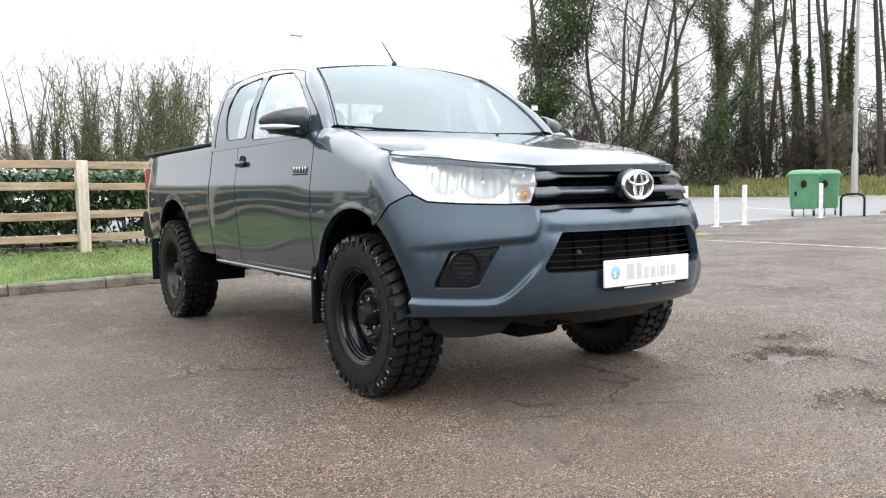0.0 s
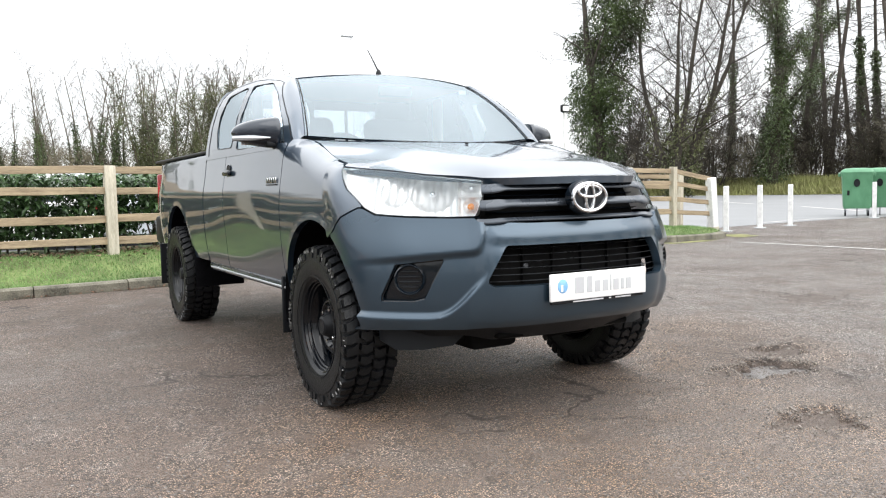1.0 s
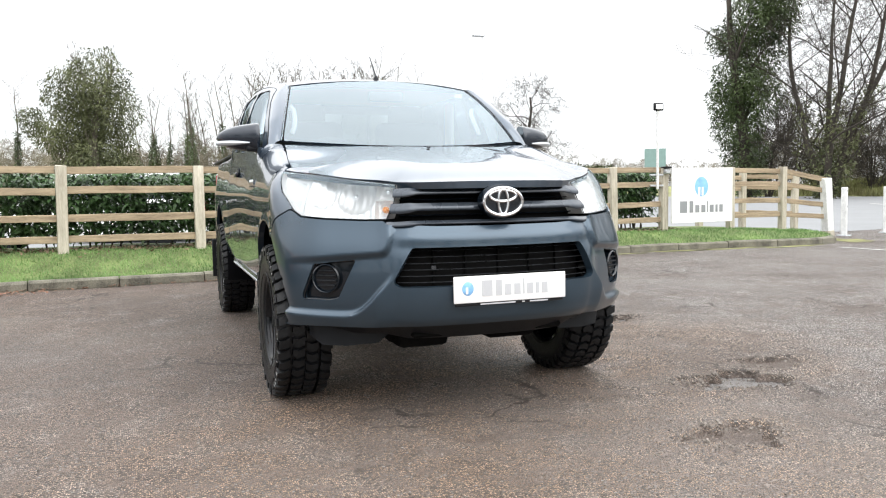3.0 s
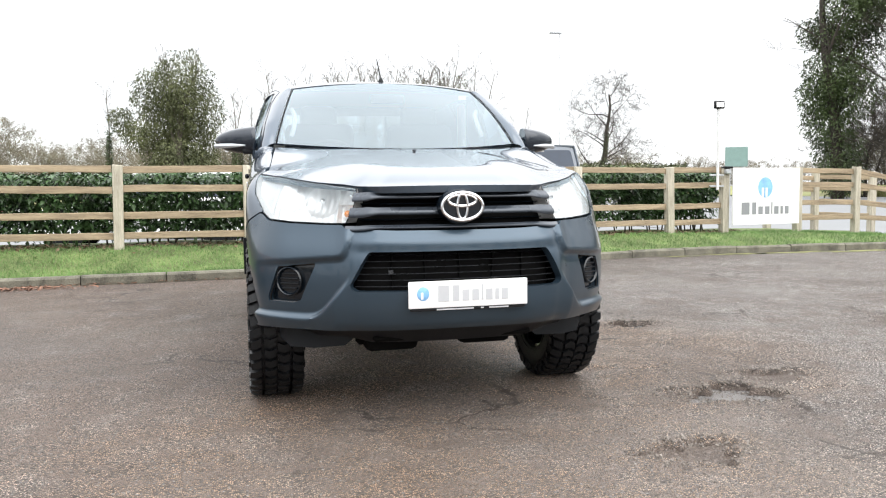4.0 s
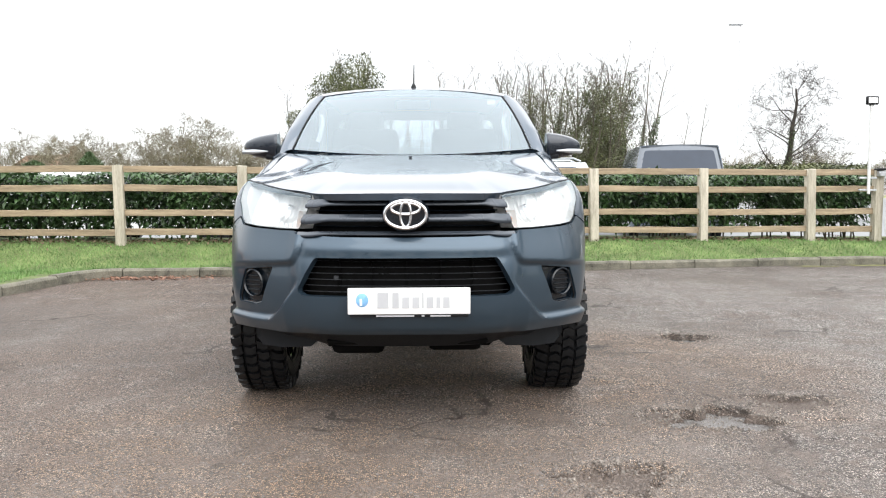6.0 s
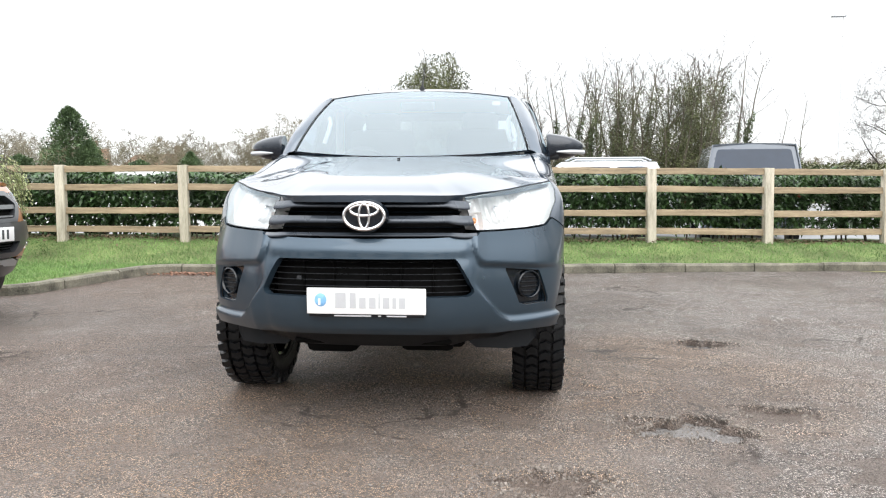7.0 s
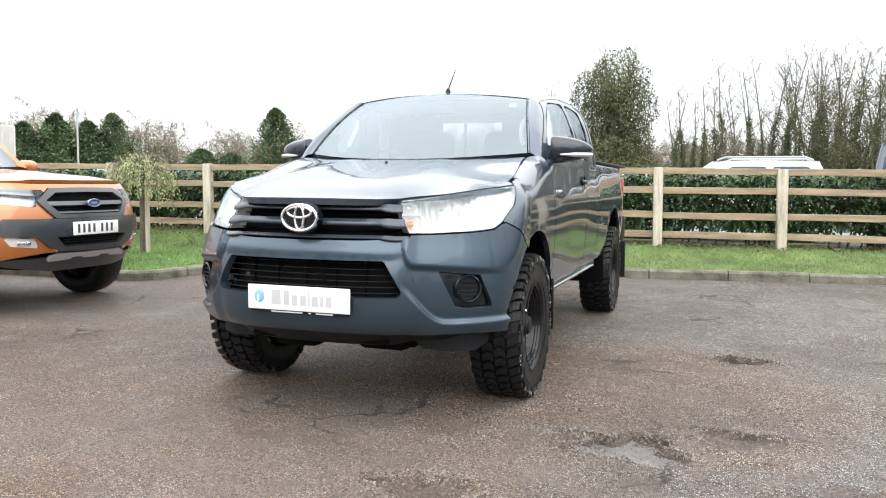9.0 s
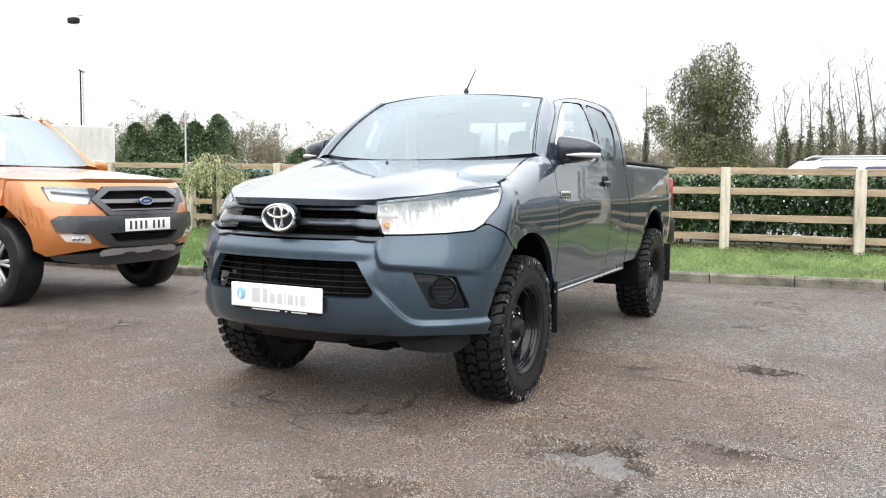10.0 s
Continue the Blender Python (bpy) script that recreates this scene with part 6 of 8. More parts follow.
for s in (-1, 1):
    side2(s, -0.27, 0.62, 0.42, 1.10, "front_wing", M_ORANGE, arch_hole(-0.08))
    side2(s, 0.63, 1.72, 0.46, 1.20, "front_door", M_ORANGE)
    side2(s, 1.73, 2.55, 0.46, 1.22, "rear_door", M_ORANGE)
    side2(s, 2.57, 4.25, 0.50, 1.26, "bed_side", M_ORANGE, arch_hole(3.22))
    for yc in (-0.10, 3.22):
        prof = [(0.10, 0.235), (0.105, 0.23), (0.085, 0.222), (0.03, 0.21), (-0.10, 0.21)]
        at = Matrix.Translation((s * 0.80, yc, 0.385)) @ (Matrix.Rotation(math.pi, 4, "Z") if s < 0 else Matrix.Identity(4))
        w = link_mesh("wheel", *lathe(prof, 40, "x"), M_SILVER, orange, "dark multi-spoke alloy wheel", at=at)
        h = 0.13
        tp = [(-h * 0.8, 0.225), (-h, 0.26), (-h, 0.32), (-h * 0.9, 0.365), (-h * 0.7, 0.383), (0, 0.385), (h * 0.7, 0.383), (h * 0.9, 0.365), (h, 0.32), (h, 0.26), (h * 0.8, 0.225)]
        link_mesh("tyre", *lathe(tp, 56, "x"), M_RUBBER, w, "black road tyre")
        link_mesh("hub", *lathe([(0.0, 0.215), (0.01, 0.2), (0.02, 0.05), (0.07, 0.045), (0.075, 0.0)], 32, "x"), M_UNDER, w)
        for k in range(12):
            a = 2 * math.pi * (k // 2) / 6 + (0.13 if k % 2 else -0.13)
            m = Matrix.Rotation(a, 4, "X")
            part("spoke", box_bm(0.075, 0.13, 0, 0.03, 0.18, 0.028, 0.008, 1, m=m), M_SILVER, w)
    for yc in (-0.10, 3.22):
        verts = []
        for k in range(19):
            a = radians(-8 + (196 if yc > 0 else 150) * k / 18)
            for xx in (0.90, 0.52):
                verts.append((s * xx, yc + 0.53 * math.cos(a), 0.40 + 0.53 * math.sin(a)))
        link_mesh("arch_liner", verts, [(2 * k, 2 * k + 1, 2 * k + 3, 2 * k + 2) for k in range(18)], M_LINER, orange)
    part("door_mirror", box_bm(s * 1.02, 0.86, 1.24, 0.22, 0.14, 0.17, 0.06, 3), M_ORANGE, orange, "orange door mirror")
    part("sill", box_bm(s * 0.84, 1.6, 0.44, 0.14, 1.9, 0.06, 0.015), M_BLACK, orange)
    part("roof_rail", box_bm(s * 0.60, 1.98, 1.80, 0.04, 0.9, 0.03, 0.012, 2), M_BLACK, orange, "black roof rail")


def bonnet2(x, y):
    a = np.abs(x) / 0.86
    mid = np.interp(y, [-0.93, -0.85, -0.75, -0.5, 0.0, 0.55], [1.085, 1.115, 1.135, 1.165, 1.205, 1.235])
    return x, y, mid - 0.055 * a ** 3 - 0.01 * smooth01((a - 0.55) / 0.1) * (a < 2)


cols2 = [nose2(np.array(float(u)), np.array(1.085)) for u in np.linspace(0, 6.8, 16)]
half2 = [(float(c[0]), float(c[1])) for c in cols2] + [(0.86, 0.1), (0.85, 0.62), (0.5, 0.55), (0, 0.52)]
v, f = patch(bonnet2, span(-0.92, 0.92, 0.03), span(-0.94, 0.63, 0.03), keep=half2 + [(-x, y) for x, y in half2[::-1] if x > 1e-6], rim=0.03)
link_mesh("bonnet", v, f, M_ORANGE, orange, "metallic orange bonnet", angle=50)


def screen2(a, b):
    bx, by, bz = 0.76 * a, 0.45 + 0.24 * a ** 2, 1.235 + 0.02 * a ** 2
    tx, ty, tz = 0.60 * a, 1.13 + 0.08 * a ** 2, 1.755 - 0.03 * a ** 2
    return bx + (tx - bx) * b, by + (ty - by) * b - 0.07 * b * (1 - b), bz + (tz - bz) * b + 0.10 * b * (1 - b)


v, f = patch(screen2, span(-1, 1, 0.1), span(0, 1, 0.1))
g = link_mesh("windscreen", v, f, M_PALE_SCREEN, orange)
g.visible_shadow = False
for s in (-1, 1):
    def cab2(t, z, s=s):
        y = np.interp(z, [1.2, 1.74], [0.66, 1.24]) + (np.interp(z, [1.2, 1.74], [2.62, 2.45]) - np.interp(z, [1.2, 1.74], [0.66, 1.24])) * t
        return s * np.interp(z, [1.2, 1.5, 1.7, 1.76], [0.86, 0.75, 0.66, 0.60]), y, z
    win = [(0.16, 1.25), (0.52, 1.25), (0.52, 1.66), (0.16, 1.66), (0.06, 1.5)]
    win2 = [(0.56, 1.25), (0.92, 1.27), (0.90, 1.64), (0.56, 1.66)]
    v, f = patch(cab2, span(0, 1, 0.02), span(1.19, 1.76, 0.02), holes=[win, win2], rim=0.03, flip=s < 0)
    link_mesh("cab_side", v, f, M_ORANGE, orange)
    for w in (win, win2):
        v, f = patch(cab2, span(0, 1, 0.02), span(1.19, 1.76, 0.02), keep=w, flip=s < 0)
        g = link_mesh("side_window", v, f, M_SIDE_GLASS, orange)
        g.visible_shadow = False
    vs_, fs_ = [], []
    for k in range(13):
        b = k / 12
        X = [float(c) for c in screen2(np.array(s * 1.0), np.array(b))]
        Y = [float(c) for c in cab2(np.array(0.0), np.array(1.2 + 0.555 * b))]
        vs_ += [X, [(p + q) / 2 + d for p, q, d in zip(X, Y, (s * 0.015, -0.02, 0.012))], Y]
    for k in range(12):
        for j in range(2):
            a = k * 3 + j
            fs_.append((a, a + 1, a + 4, a + 3))
    link_mesh("windscreen_pillar", vs_, fs_, M_ORANGE, orange, angle=60)
v, f = patch(lambda a, b: (0.60 * a, 1.13 + 0.08 * a ** 2 + (2.45 - 1.13 - 0.08 * a ** 2) * b, 1.755 - 0.03 * a ** 2 + 0.04 * np.sin(math.pi * b)), span(-1, 1, 0.1), span(0, 1, 0.1), rim=0.02)
link_mesh("roof", v, f, M_ORANGE, orange)
part("cab_back", box_bm(0, 2.56, 1.1, 1.5, 0.04, 1.1, 0.02), M_ORANGE, orange)
part("dashboard", box_bm(0, 0.9, 1.12, 1.5, 0.5, 0.22, 0.06, 2), M_DASH, orange)
for xx in (-0.38, 0.38):
    st = part("seat", box_bm(xx, 1.75, 1.22, 0.5, 0.16, 0.62, 0.07, 3), M_SEAT, orange)
    part("headrest", box_bm(xx, 1.80, 1.60, 0.26, 0.1, 0.16, 0.04, 3), M_SEAT, st)
part("paper", box_bm(-0.30, 0.80, 1.42, 0.34, 0.004, 0.26, 0, m=None), M_WHITE_PLATE, orange, "white sheet behind the windscreen", smooth=False)
for x0, x1 in ((-0.55, 0.0), (0.05, 0.6)):
    link_mesh("wiper", *tube([(x0, 0.50 + 0.24 * (x0 / 0.76) ** 2, 1.255), (x1, 0.50 + 0.24 * (x1 / 0.76) ** 2, 1.262)], 0.009, 6), M_BLACK, orange)
part("underbody", box_bm(0, 1.6, 0.48, 1.1, 4.6, 0.22, 0.03), M_UNDER, orange)
part("bed_floor", box_bm(0, 3.4, 0.85, 1.6, 1.6, 0.05, 0.01), M_BLACK, orange)
part("tailgate", box_bm(0, 4.24, 1.0, 1.6, 0.06, 0.5, 0.02), M_ORANGE, orange)

# ---- trees ----
def grow(seed, height, radius, levels=4, spread=0.9, first=0.25, fork=0, twig=0.006, count=(16, 6, 5, 4), up=0.25, lean=0.0, crook=0.12, reach=0.42, taper=0.2, limb=1.0):
    """A bare tree: tapered trunk with limbs, branches and twigs. Gives verts, faces, and points along the wood for ivy."""
    rng = random.Random(seed)
    V, F, spots = [], [], []

    def add(pts, radii, sides):
        v, f = tube(pts, radii, sides, cap=False)
        o = len(V)
        V.extend(v)
        F.extend([tuple(i + o for i in q) for q in f])

    def branch(p, d, length, r, level):
        n = (9, 6, 4, 3, 2)[min(level, 4)]
        pts, rad = [p.copy()], [r]
        q, dirn = p.copy(), d.copy()
        for k in range(n):
            dirn = (dirn + Vector((rng.gauss(0, crook), rng.gauss(0, crook), rng.gauss(0, crook) + up * 0.12 * (level > 0)))).normalized()
            q = q + dirn * length / n
            pts.append(q.copy())
            rad.append(max(twig * 0.6, r * (1 - (1 - taper) * (k + 1) / n)))
        add(pts, rad, (8, 6, 4, 3, 3)[min(level, 4)])
        if level <= 1:
            for k in range(n):
                spots.append((pts[k], pts[k + 1], rad[k], level))
        if level >= levels:
            return
        m = count[min(level, len(count) - 1)]
        for j in range(m):
            t = (first if level == 0 else 0.2) + (1 - (first if level == 0 else 0.2)) * (j + rng.random()) / m
            i = min(n - 1, int(t * n))
            at = pts[i].lerp(pts[i + 1], t * n - i)
            base = (pts[i + 1] - pts[i]).normalized()
            side = base.orthogonal().normalized()
            side.rotate(Matrix.Rotation(rng.uniform(0, 2 * math.pi), 3, base))
            ang = rng.uniform(0.55, 1.0) * spread
            nd = (base * math.cos(ang) + side * math.sin(ang) + Vector((0, 0, up * 0.4))).normalized()
            ln = length * reach * rng.uniform(0.6, 1.15) * (1.15 - 0.55 * t if level == 0 else 1 - 0.35 * t) * (1 if level == 0 else 1.25)
            branch(at, nd, ln, max(twig, rad[i] * rng.uniform(0.25, 0.42) * (limb if level == 0 else 1.0)), level + 1)

    stems = max(1, fork)
    for sidx in range(stems):
        a = 2 * math.pi * sidx / stems + seed
        d = Vector((math.cos(a) * (0.22 if fork else lean), math.sin(a) * (0.22 if fork else 0), 1)).normalized()
        branch(Vector((0.12 * math.cos(a) * (fork > 0), 0.12 * math.sin(a) * (fork > 0), -0.15)), d, height * rng.uniform(0.9, 1.05), radius, 0)
    return V, F, spots


def ivy_on(spots, seed, n, thick, size, zmax, zmin=0.0, level1=True, hang=0.35):
    """Clumped leaves round the wood up to zmax."""
    rng = random.Random(seed)
    use = [s for s in spots if s[0].z < zmax and (level1 or s[3] == 0)]
    wts = [(s[1] - s[0]).length * (1.0 if s[3] == 0 else 0.45) * (1.15 - 0.5 * min(1, s[0].z / zmax)) for s in use]

    def where():
        s = rng.choices(use, wts)[0]
        t = rng.random()
        c = s[0].lerp(s[1], t)
        lump = 0.75 + 0.55 * noise.noise(c * 0.9 + Vector((seed, 0, 0)))
        k = thick * lump * (1.0 if s[3] == 0 else 0.62) * (1.25 - 0.6 * min(1, c.z / zmax))
        d = Vector((rng.gauss(0, 1), rng.gauss(0, 1), rng.gauss(0, 0.7)))
        d = d.normalized() * k * rng.random() ** 0.35
        return c + d, d
    return leaf_cloud(n, where, size, rng, droop=hang)


TREE_KINDS = {}
M_SCRUB = mat("dry_brown_scrub_leaves", (0.115, 0.102, 0.066), rough=0.8, vary=0.45, scale=0.5, bscale=5, tint=(0.18, 0.17, 0.10))


def tree_kind(key, wood, ivy=None, bark=None, ivy_mat=None):
    """Keeps a tree's meshes for reuse."""
    me = bpy.data.meshes.new("trunk")
    me.from_pydata([tuple(p) for p in wood[0]], [], wood[1])
    me.materials.append(bark or M_BARK)
    me.shade_smooth()
    iv = None
    if ivy:
        iv = bpy.data.meshes.new("ivy")
        iv.from_pydata(ivy[0], [], ivy[1])
        iv.materials.append(ivy_mat or M_IVY)
    TREE_KINDS[key] = (me, iv)


def put_tree(key, x, y, turn=0.0, scale=1.0, label="bare winter tree with fine twigs", z=0.0, tall=1.0, group=""):
    root = thing("tree", label, "tree", at=Matrix.Translation((x, y, z)) @ Matrix.Rotation(turn, 4, "Z"), group=group)
    me, iv = TREE_KINDS[key]
    o = new("trunk", me)
    o.parent = root
    o.scale = (scale, scale, scale * tall)
    if iv:
        o = new("ivy", iv)
        o.parent = root
        o.scale = (scale, scale, scale * tall)
    return root


def lumps_of(lumps, seed, n, size, depth=0.7):
    """Leaves over a heap of rounded masses: (x, y, z, radius)."""
    rng = random.Random(seed)
    wts = [q[3] ** 2 for q in lumps]

    def where():
        x, y, z, r = rng.choices(lumps, wts)[0]
        d = Vector((rng.gauss(0, 1), rng.gauss(0, 1), rng.gauss(0, 1))).normalized()
        k = r * (1 - depth * rng.random() ** 2.2) * (1 + 0.30 * noise.noise(d * 2.6 + Vector((x, seed, z))))
        return Vector((x, y, z)) + d * k, d
    return leaf_cloud(n, where, size, rng, droop=0.45)


# tall woodland trees over the road
w = grow(1, 21, 0.20, 4, 1.45, 0.12, count=(42, 7, 5, 3), up=-0.05, reach=0.17, twig=0.009, crook=0.022, limb=0.5)
tree_kind("tall_a", w, bark=M_DARKBARK)
w = grow(2, 22, 0.19, 4, 1.5, 0.18, count=(40, 7, 5, 3), up=-0.15, reach=0.15, twig=0.009, crook=0.022, limb=0.5)
tree_kind("tall_b", w, ivy_on(w[2], 5, 5200, 0.45, 0.20, 10.0, level1=False), bark=M_DARKBARK)
w = grow(3, 21, 0.36, 4, 0.9, 0.12, count=(24, 7, 6, 3), up=0.15, reach=0.22, twig=0.011, crook=0.05)
tree_kind("tall_ivy", w, ivy_on(w[2], 6, 30000, 1.15, 0.17, 20), bark=M_DARKBARK)
w = grow(14, 15.0, 0.34, 4, 0.85, 0.3, count=(12, 6, 5, 3), up=0.3, reach=0.24, twig=0.012, crook=0.08, lean=0.03)
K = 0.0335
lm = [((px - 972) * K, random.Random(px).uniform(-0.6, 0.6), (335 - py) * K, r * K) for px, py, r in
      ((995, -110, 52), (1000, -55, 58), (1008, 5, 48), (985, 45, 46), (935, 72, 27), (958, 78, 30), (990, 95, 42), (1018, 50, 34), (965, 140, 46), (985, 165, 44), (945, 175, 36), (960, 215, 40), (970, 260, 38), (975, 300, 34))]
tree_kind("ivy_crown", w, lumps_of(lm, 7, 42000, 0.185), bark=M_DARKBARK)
w = grow(5, 13, 0.17, 4, 1.15, 0.10, fork=5, count=(11, 8, 7, 4), up=0.15, reach=0.44, twig=0.008, crook=0.09)
tree_kind("spreading", w, ivy_on(w[2], 8, 3800, 0.9, 0.2, 4.0, level1=False), bark=M_DARKBARK, ivy_mat=M_IVY_DRY)
# smaller bare trees behind the car park
w = grow(6, 8.6, 0.085, 4, 1.0, 0.12, count=(26, 7, 6, 3), up=0.30, reach=0.24, twig=0.006, crook=0.05)
tree_kind("slim_a", w, ivy_on(w[2], 9, 2200, 0.34, 0.16, 4.8, level1=False))
w = grow(7, 9.2, 0.075, 4, 0.95, 0.15, count=(26, 7, 6, 3), up=0.35, reach=0.20, twig=0.006, crook=0.045)
tree_kind("slim_b", w, ivy_on(w[2], 19, 1100, 0.22, 0.14, 4.0, level1=False))
w = grow(8, 8.2, 0.075, 4, 1.0, 0.10, fork=3, count=(14, 7, 6, 4), up=0.3, reach=0.30, twig=0.006, crook=0.07)
tree_kind("bushy", w, ivy_on(w[2], 10, 8000, 0.8, 0.13, 6.6), ivy_mat=M_IVY_DRY)
w = grow(9, 7.6, 0.26, 4, 1.40, 0.24, count=(16, 8, 7, 5), up=0.15, reach=0.52, twig=0.007, crook=0.15, taper=0.2)
tree_kind("oak", w, ivy_on(w[2], 11, 1800, 0.42, 0.15, 4.2, level1=False), bark=M_DARKBARK)
w = grow(10, 7.2, 0.20, 4, 0.8, 0.1, fork=3, count=(12, 6, 5, 3), up=0.5, reach=0.36, twig=0.008, crook=0.1)
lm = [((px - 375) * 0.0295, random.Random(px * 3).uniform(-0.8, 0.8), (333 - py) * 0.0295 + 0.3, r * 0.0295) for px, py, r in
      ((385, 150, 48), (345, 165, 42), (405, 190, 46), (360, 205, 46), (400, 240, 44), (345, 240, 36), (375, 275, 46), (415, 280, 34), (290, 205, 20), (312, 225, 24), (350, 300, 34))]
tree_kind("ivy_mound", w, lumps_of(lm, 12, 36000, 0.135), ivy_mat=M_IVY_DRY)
w = grow(15, 4.8, 0.06, 4, 1.25, 0.04, fork=6, count=(10, 7, 6, 4), up=0.12, reach=0.46, twig=0.008, crook=0.12)
tree_kind("scrub", w, ivy_on(w[2], 13, 2600, 0.9, 0.16, 4.6), bark=M_TWIG, ivy_mat=M_SCRUB)

M_THICKET = mat("dark_thicket_leaves", (0.040, 0.036, 0.026), rough=0.85, vary=0.5, scale=0.5, bscale=5, tint=(0.085, 0.078, 0.050))
w = grow(16, 7.0, 0.07, 4, 1.1, 0.05, fork=5, count=(12, 7, 6, 4), up=0.25, reach=0.40, twig=0.011, crook=0.10)
tree_kind("thicket", w, ivy_on(w[2], 23, 2200, 0.8, 0.15, 5.0), bark=M_DARKBARK, ivy_mat=M_THICKET)
WOOD_LABEL = "tall dark bare woodland tree beside the road"
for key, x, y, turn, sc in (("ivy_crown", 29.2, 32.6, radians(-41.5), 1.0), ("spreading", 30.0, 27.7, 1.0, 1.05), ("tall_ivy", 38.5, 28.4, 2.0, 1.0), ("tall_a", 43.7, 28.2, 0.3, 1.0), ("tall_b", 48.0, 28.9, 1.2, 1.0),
                            ("tall_a", 42.2, 23.1, 2.4, 1.0), ("tall_b", 49.6, 26.2, 3.3, 1.05), ("tall_a", 41.7, 19.9, 4.1, 1.0), ("tall_b", 43.2, 35.4, 5.0, 0.9), ("tall_a", 47.6, 33.0, 5.7, 1.0),
                            ("tall_ivy", 52.0, 36.0, 0.8, 0.9), ("tall_b", 45.6, 25.4, 0.1, 1.0), ("tall_a", 52.5, 24.0, 1.8, 1.1), ("tall_b", 46.0, 21.0, 2.8, 1.0), ("tall_b", 40.6, 16.0, 2.2, 1.0),
                            ("tall_a", 44.5, 14.0, 0.9, 1.0), ("tall_ivy", 46.0, 9.0, 1.9, 1.0), ("tall_a", 50.0, 4.0, 3.0, 1.0), ("tall_b", 55.0, 30.0, 4.0, 1.0), ("tall_a", 50.5, 21.5, 0.5, 1.0), ("tall_b", 53.5, 19.0, 1.5, 1.0), ("tall_a", 56.0, 26.5, 2.5, 1.05), ("tall_a", 54.0, 33.5, 3.5, 1.0), ("tall_b", 58.0, 22.0, 4.5, 1.0), ("tall_a", 48.5, 18.0, 5.5, 0.95), ("tall_a", 57.0, 17.0, 0.2, 1.0), ("tall_b", 51.5, 30.0, 1.1, 0.95), ("tall_a", 46.8, 30.5, 2.1, 0.95), ("tall_a", 59.0, 35.0, 3.1, 1.0)):
    ivied = key in ("ivy_crown", "tall_ivy")
    x, y, sc = -2.6 + (x + 2.6) * 1.32, -3.3 + (y + 3.3) * 1.32, sc * 1.32
    put_tree(key, x, y, turn, sc, "tall tree smothered in dark green ivy" if ivied else WOOD_LABEL, group="" if ivied else "woodland trees by the road")
LABEL_ROW = "slim bare winter tree in the row beyond the car park"
for key, x, y, turn, sc in (("slim_a", 2.7, 46.4, 0, 0.98), ("slim_b", 5.0, 48.1, 1, 0.98), ("bushy", 6.2, 43.9, 2, 1.0), ("slim_a", 8.4, 47.5, 3, 1.05), ("bushy", 8.6, 40.3, 4, 0.95), ("slim_b", 11.1, 44.8, 5, 1.06),
                            ("slim_b", 14.0, 49.1, 6, 1.12), ("slim_a", 0.2, 40.8, 0.6, 0.80), ("slim_b", 2.1, 50.8, 1.4, 0.95), ("slim_a", 4.5, 45.7, 2.2, 0.98), ("slim_a", 6.4, 45.6, 3.4, 0.95), ("bushy", 7.4, 41.4, 4.4, 0.98),
                            ("bushy", 10.0, 41.0, 5.3, 1.02), ("slim_b", 12.0, 44.7, 0.9, 0.95), ("bushy", 12.9, 49.1, 1.9, 1.1), ("slim_a", 8.4, 55.1, 2.9, 1.12), ("slim_b", 19.1, 52.5, 3.9, 0.8), ("slim_b", 17.2, 51.0, 4.9, 0.72),
                            ("slim_a", -1.5, 46.0, 2.7, 0.85), ("slim_b", -3.0, 49.0, 1.7, 0.85), ("slim_b", 9.2, 46.0, 0.3, 0.95), ("slim_a", 10.2, 47.5, 1.3, 1.02), ("slim_b", 3.6, 43.8, 2.3, 0.9), ("slim_b", 5.6, 50.0, 3.3, 1.0), ("slim_a", 1.2, 44.5, 4.3, 0.85), ("bushy", 11.6, 52.0, 5.3, 1.15), ("slim_b", 7.4, 49.0, 0.2, 1.05), ("slim_b", 15.4, 51.0, 1.1, 0.95), ("slim_a", 12.8, 42.5, 2.0, 0.92), ("slim_b", 25.5, 50.0, 0.7, 0.62), ("scrub", 27.0, 52.0, 0.7, 0.8)):
    sc *= 0.92 if x < 3 else 1.0
    put_tree(key, x, y, turn, sc, "multi-stemmed bare tree with olive ivy" if key == "bushy" else LABEL_ROW, group="tree row beyond the car park")
put_tree("oak", 22.1, 46.0, 0.6, 1.0, "spreading bare oak with an ivy-clad trunk")
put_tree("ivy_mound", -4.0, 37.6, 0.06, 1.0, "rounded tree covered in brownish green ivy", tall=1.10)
put_tree("slim_a", -7.6, 39.0, 0.9, 0.72, LABEL_ROW)


# conifers
def conifer(seed, height, width, n):
    rng = random.Random(seed)

    def where():
        t = rng.random() ** 0.8
        a = rng.uniform(0, 2 * math.pi)
        rr = width * 0.95 * (1 - t) ** 0.6 * (0.75 + 0.5 * smooth01(t / 0.35)) * (0.75 + 0.75 * noise.noise(Vector((math.cos(a) * 2, math.sin(a) * 2, t * 7 + seed))))
        k = rng.random() ** 0.4
        d = Vector((math.cos(a), math.sin(a), 0.5))
        return Vector((math.cos(a) * rr * k, math.sin(a) * rr * k, 0.25 + t * height)), d
    V, F = leaf_cloud(n, where, 0.27, rng, droop=-0.5)
    return tube([(0, 0, -0.1), (0, 0, height * 0.5), (0, 0, height * 0.97)], [0.2, 0.12, 0.02], 7), (V, F)


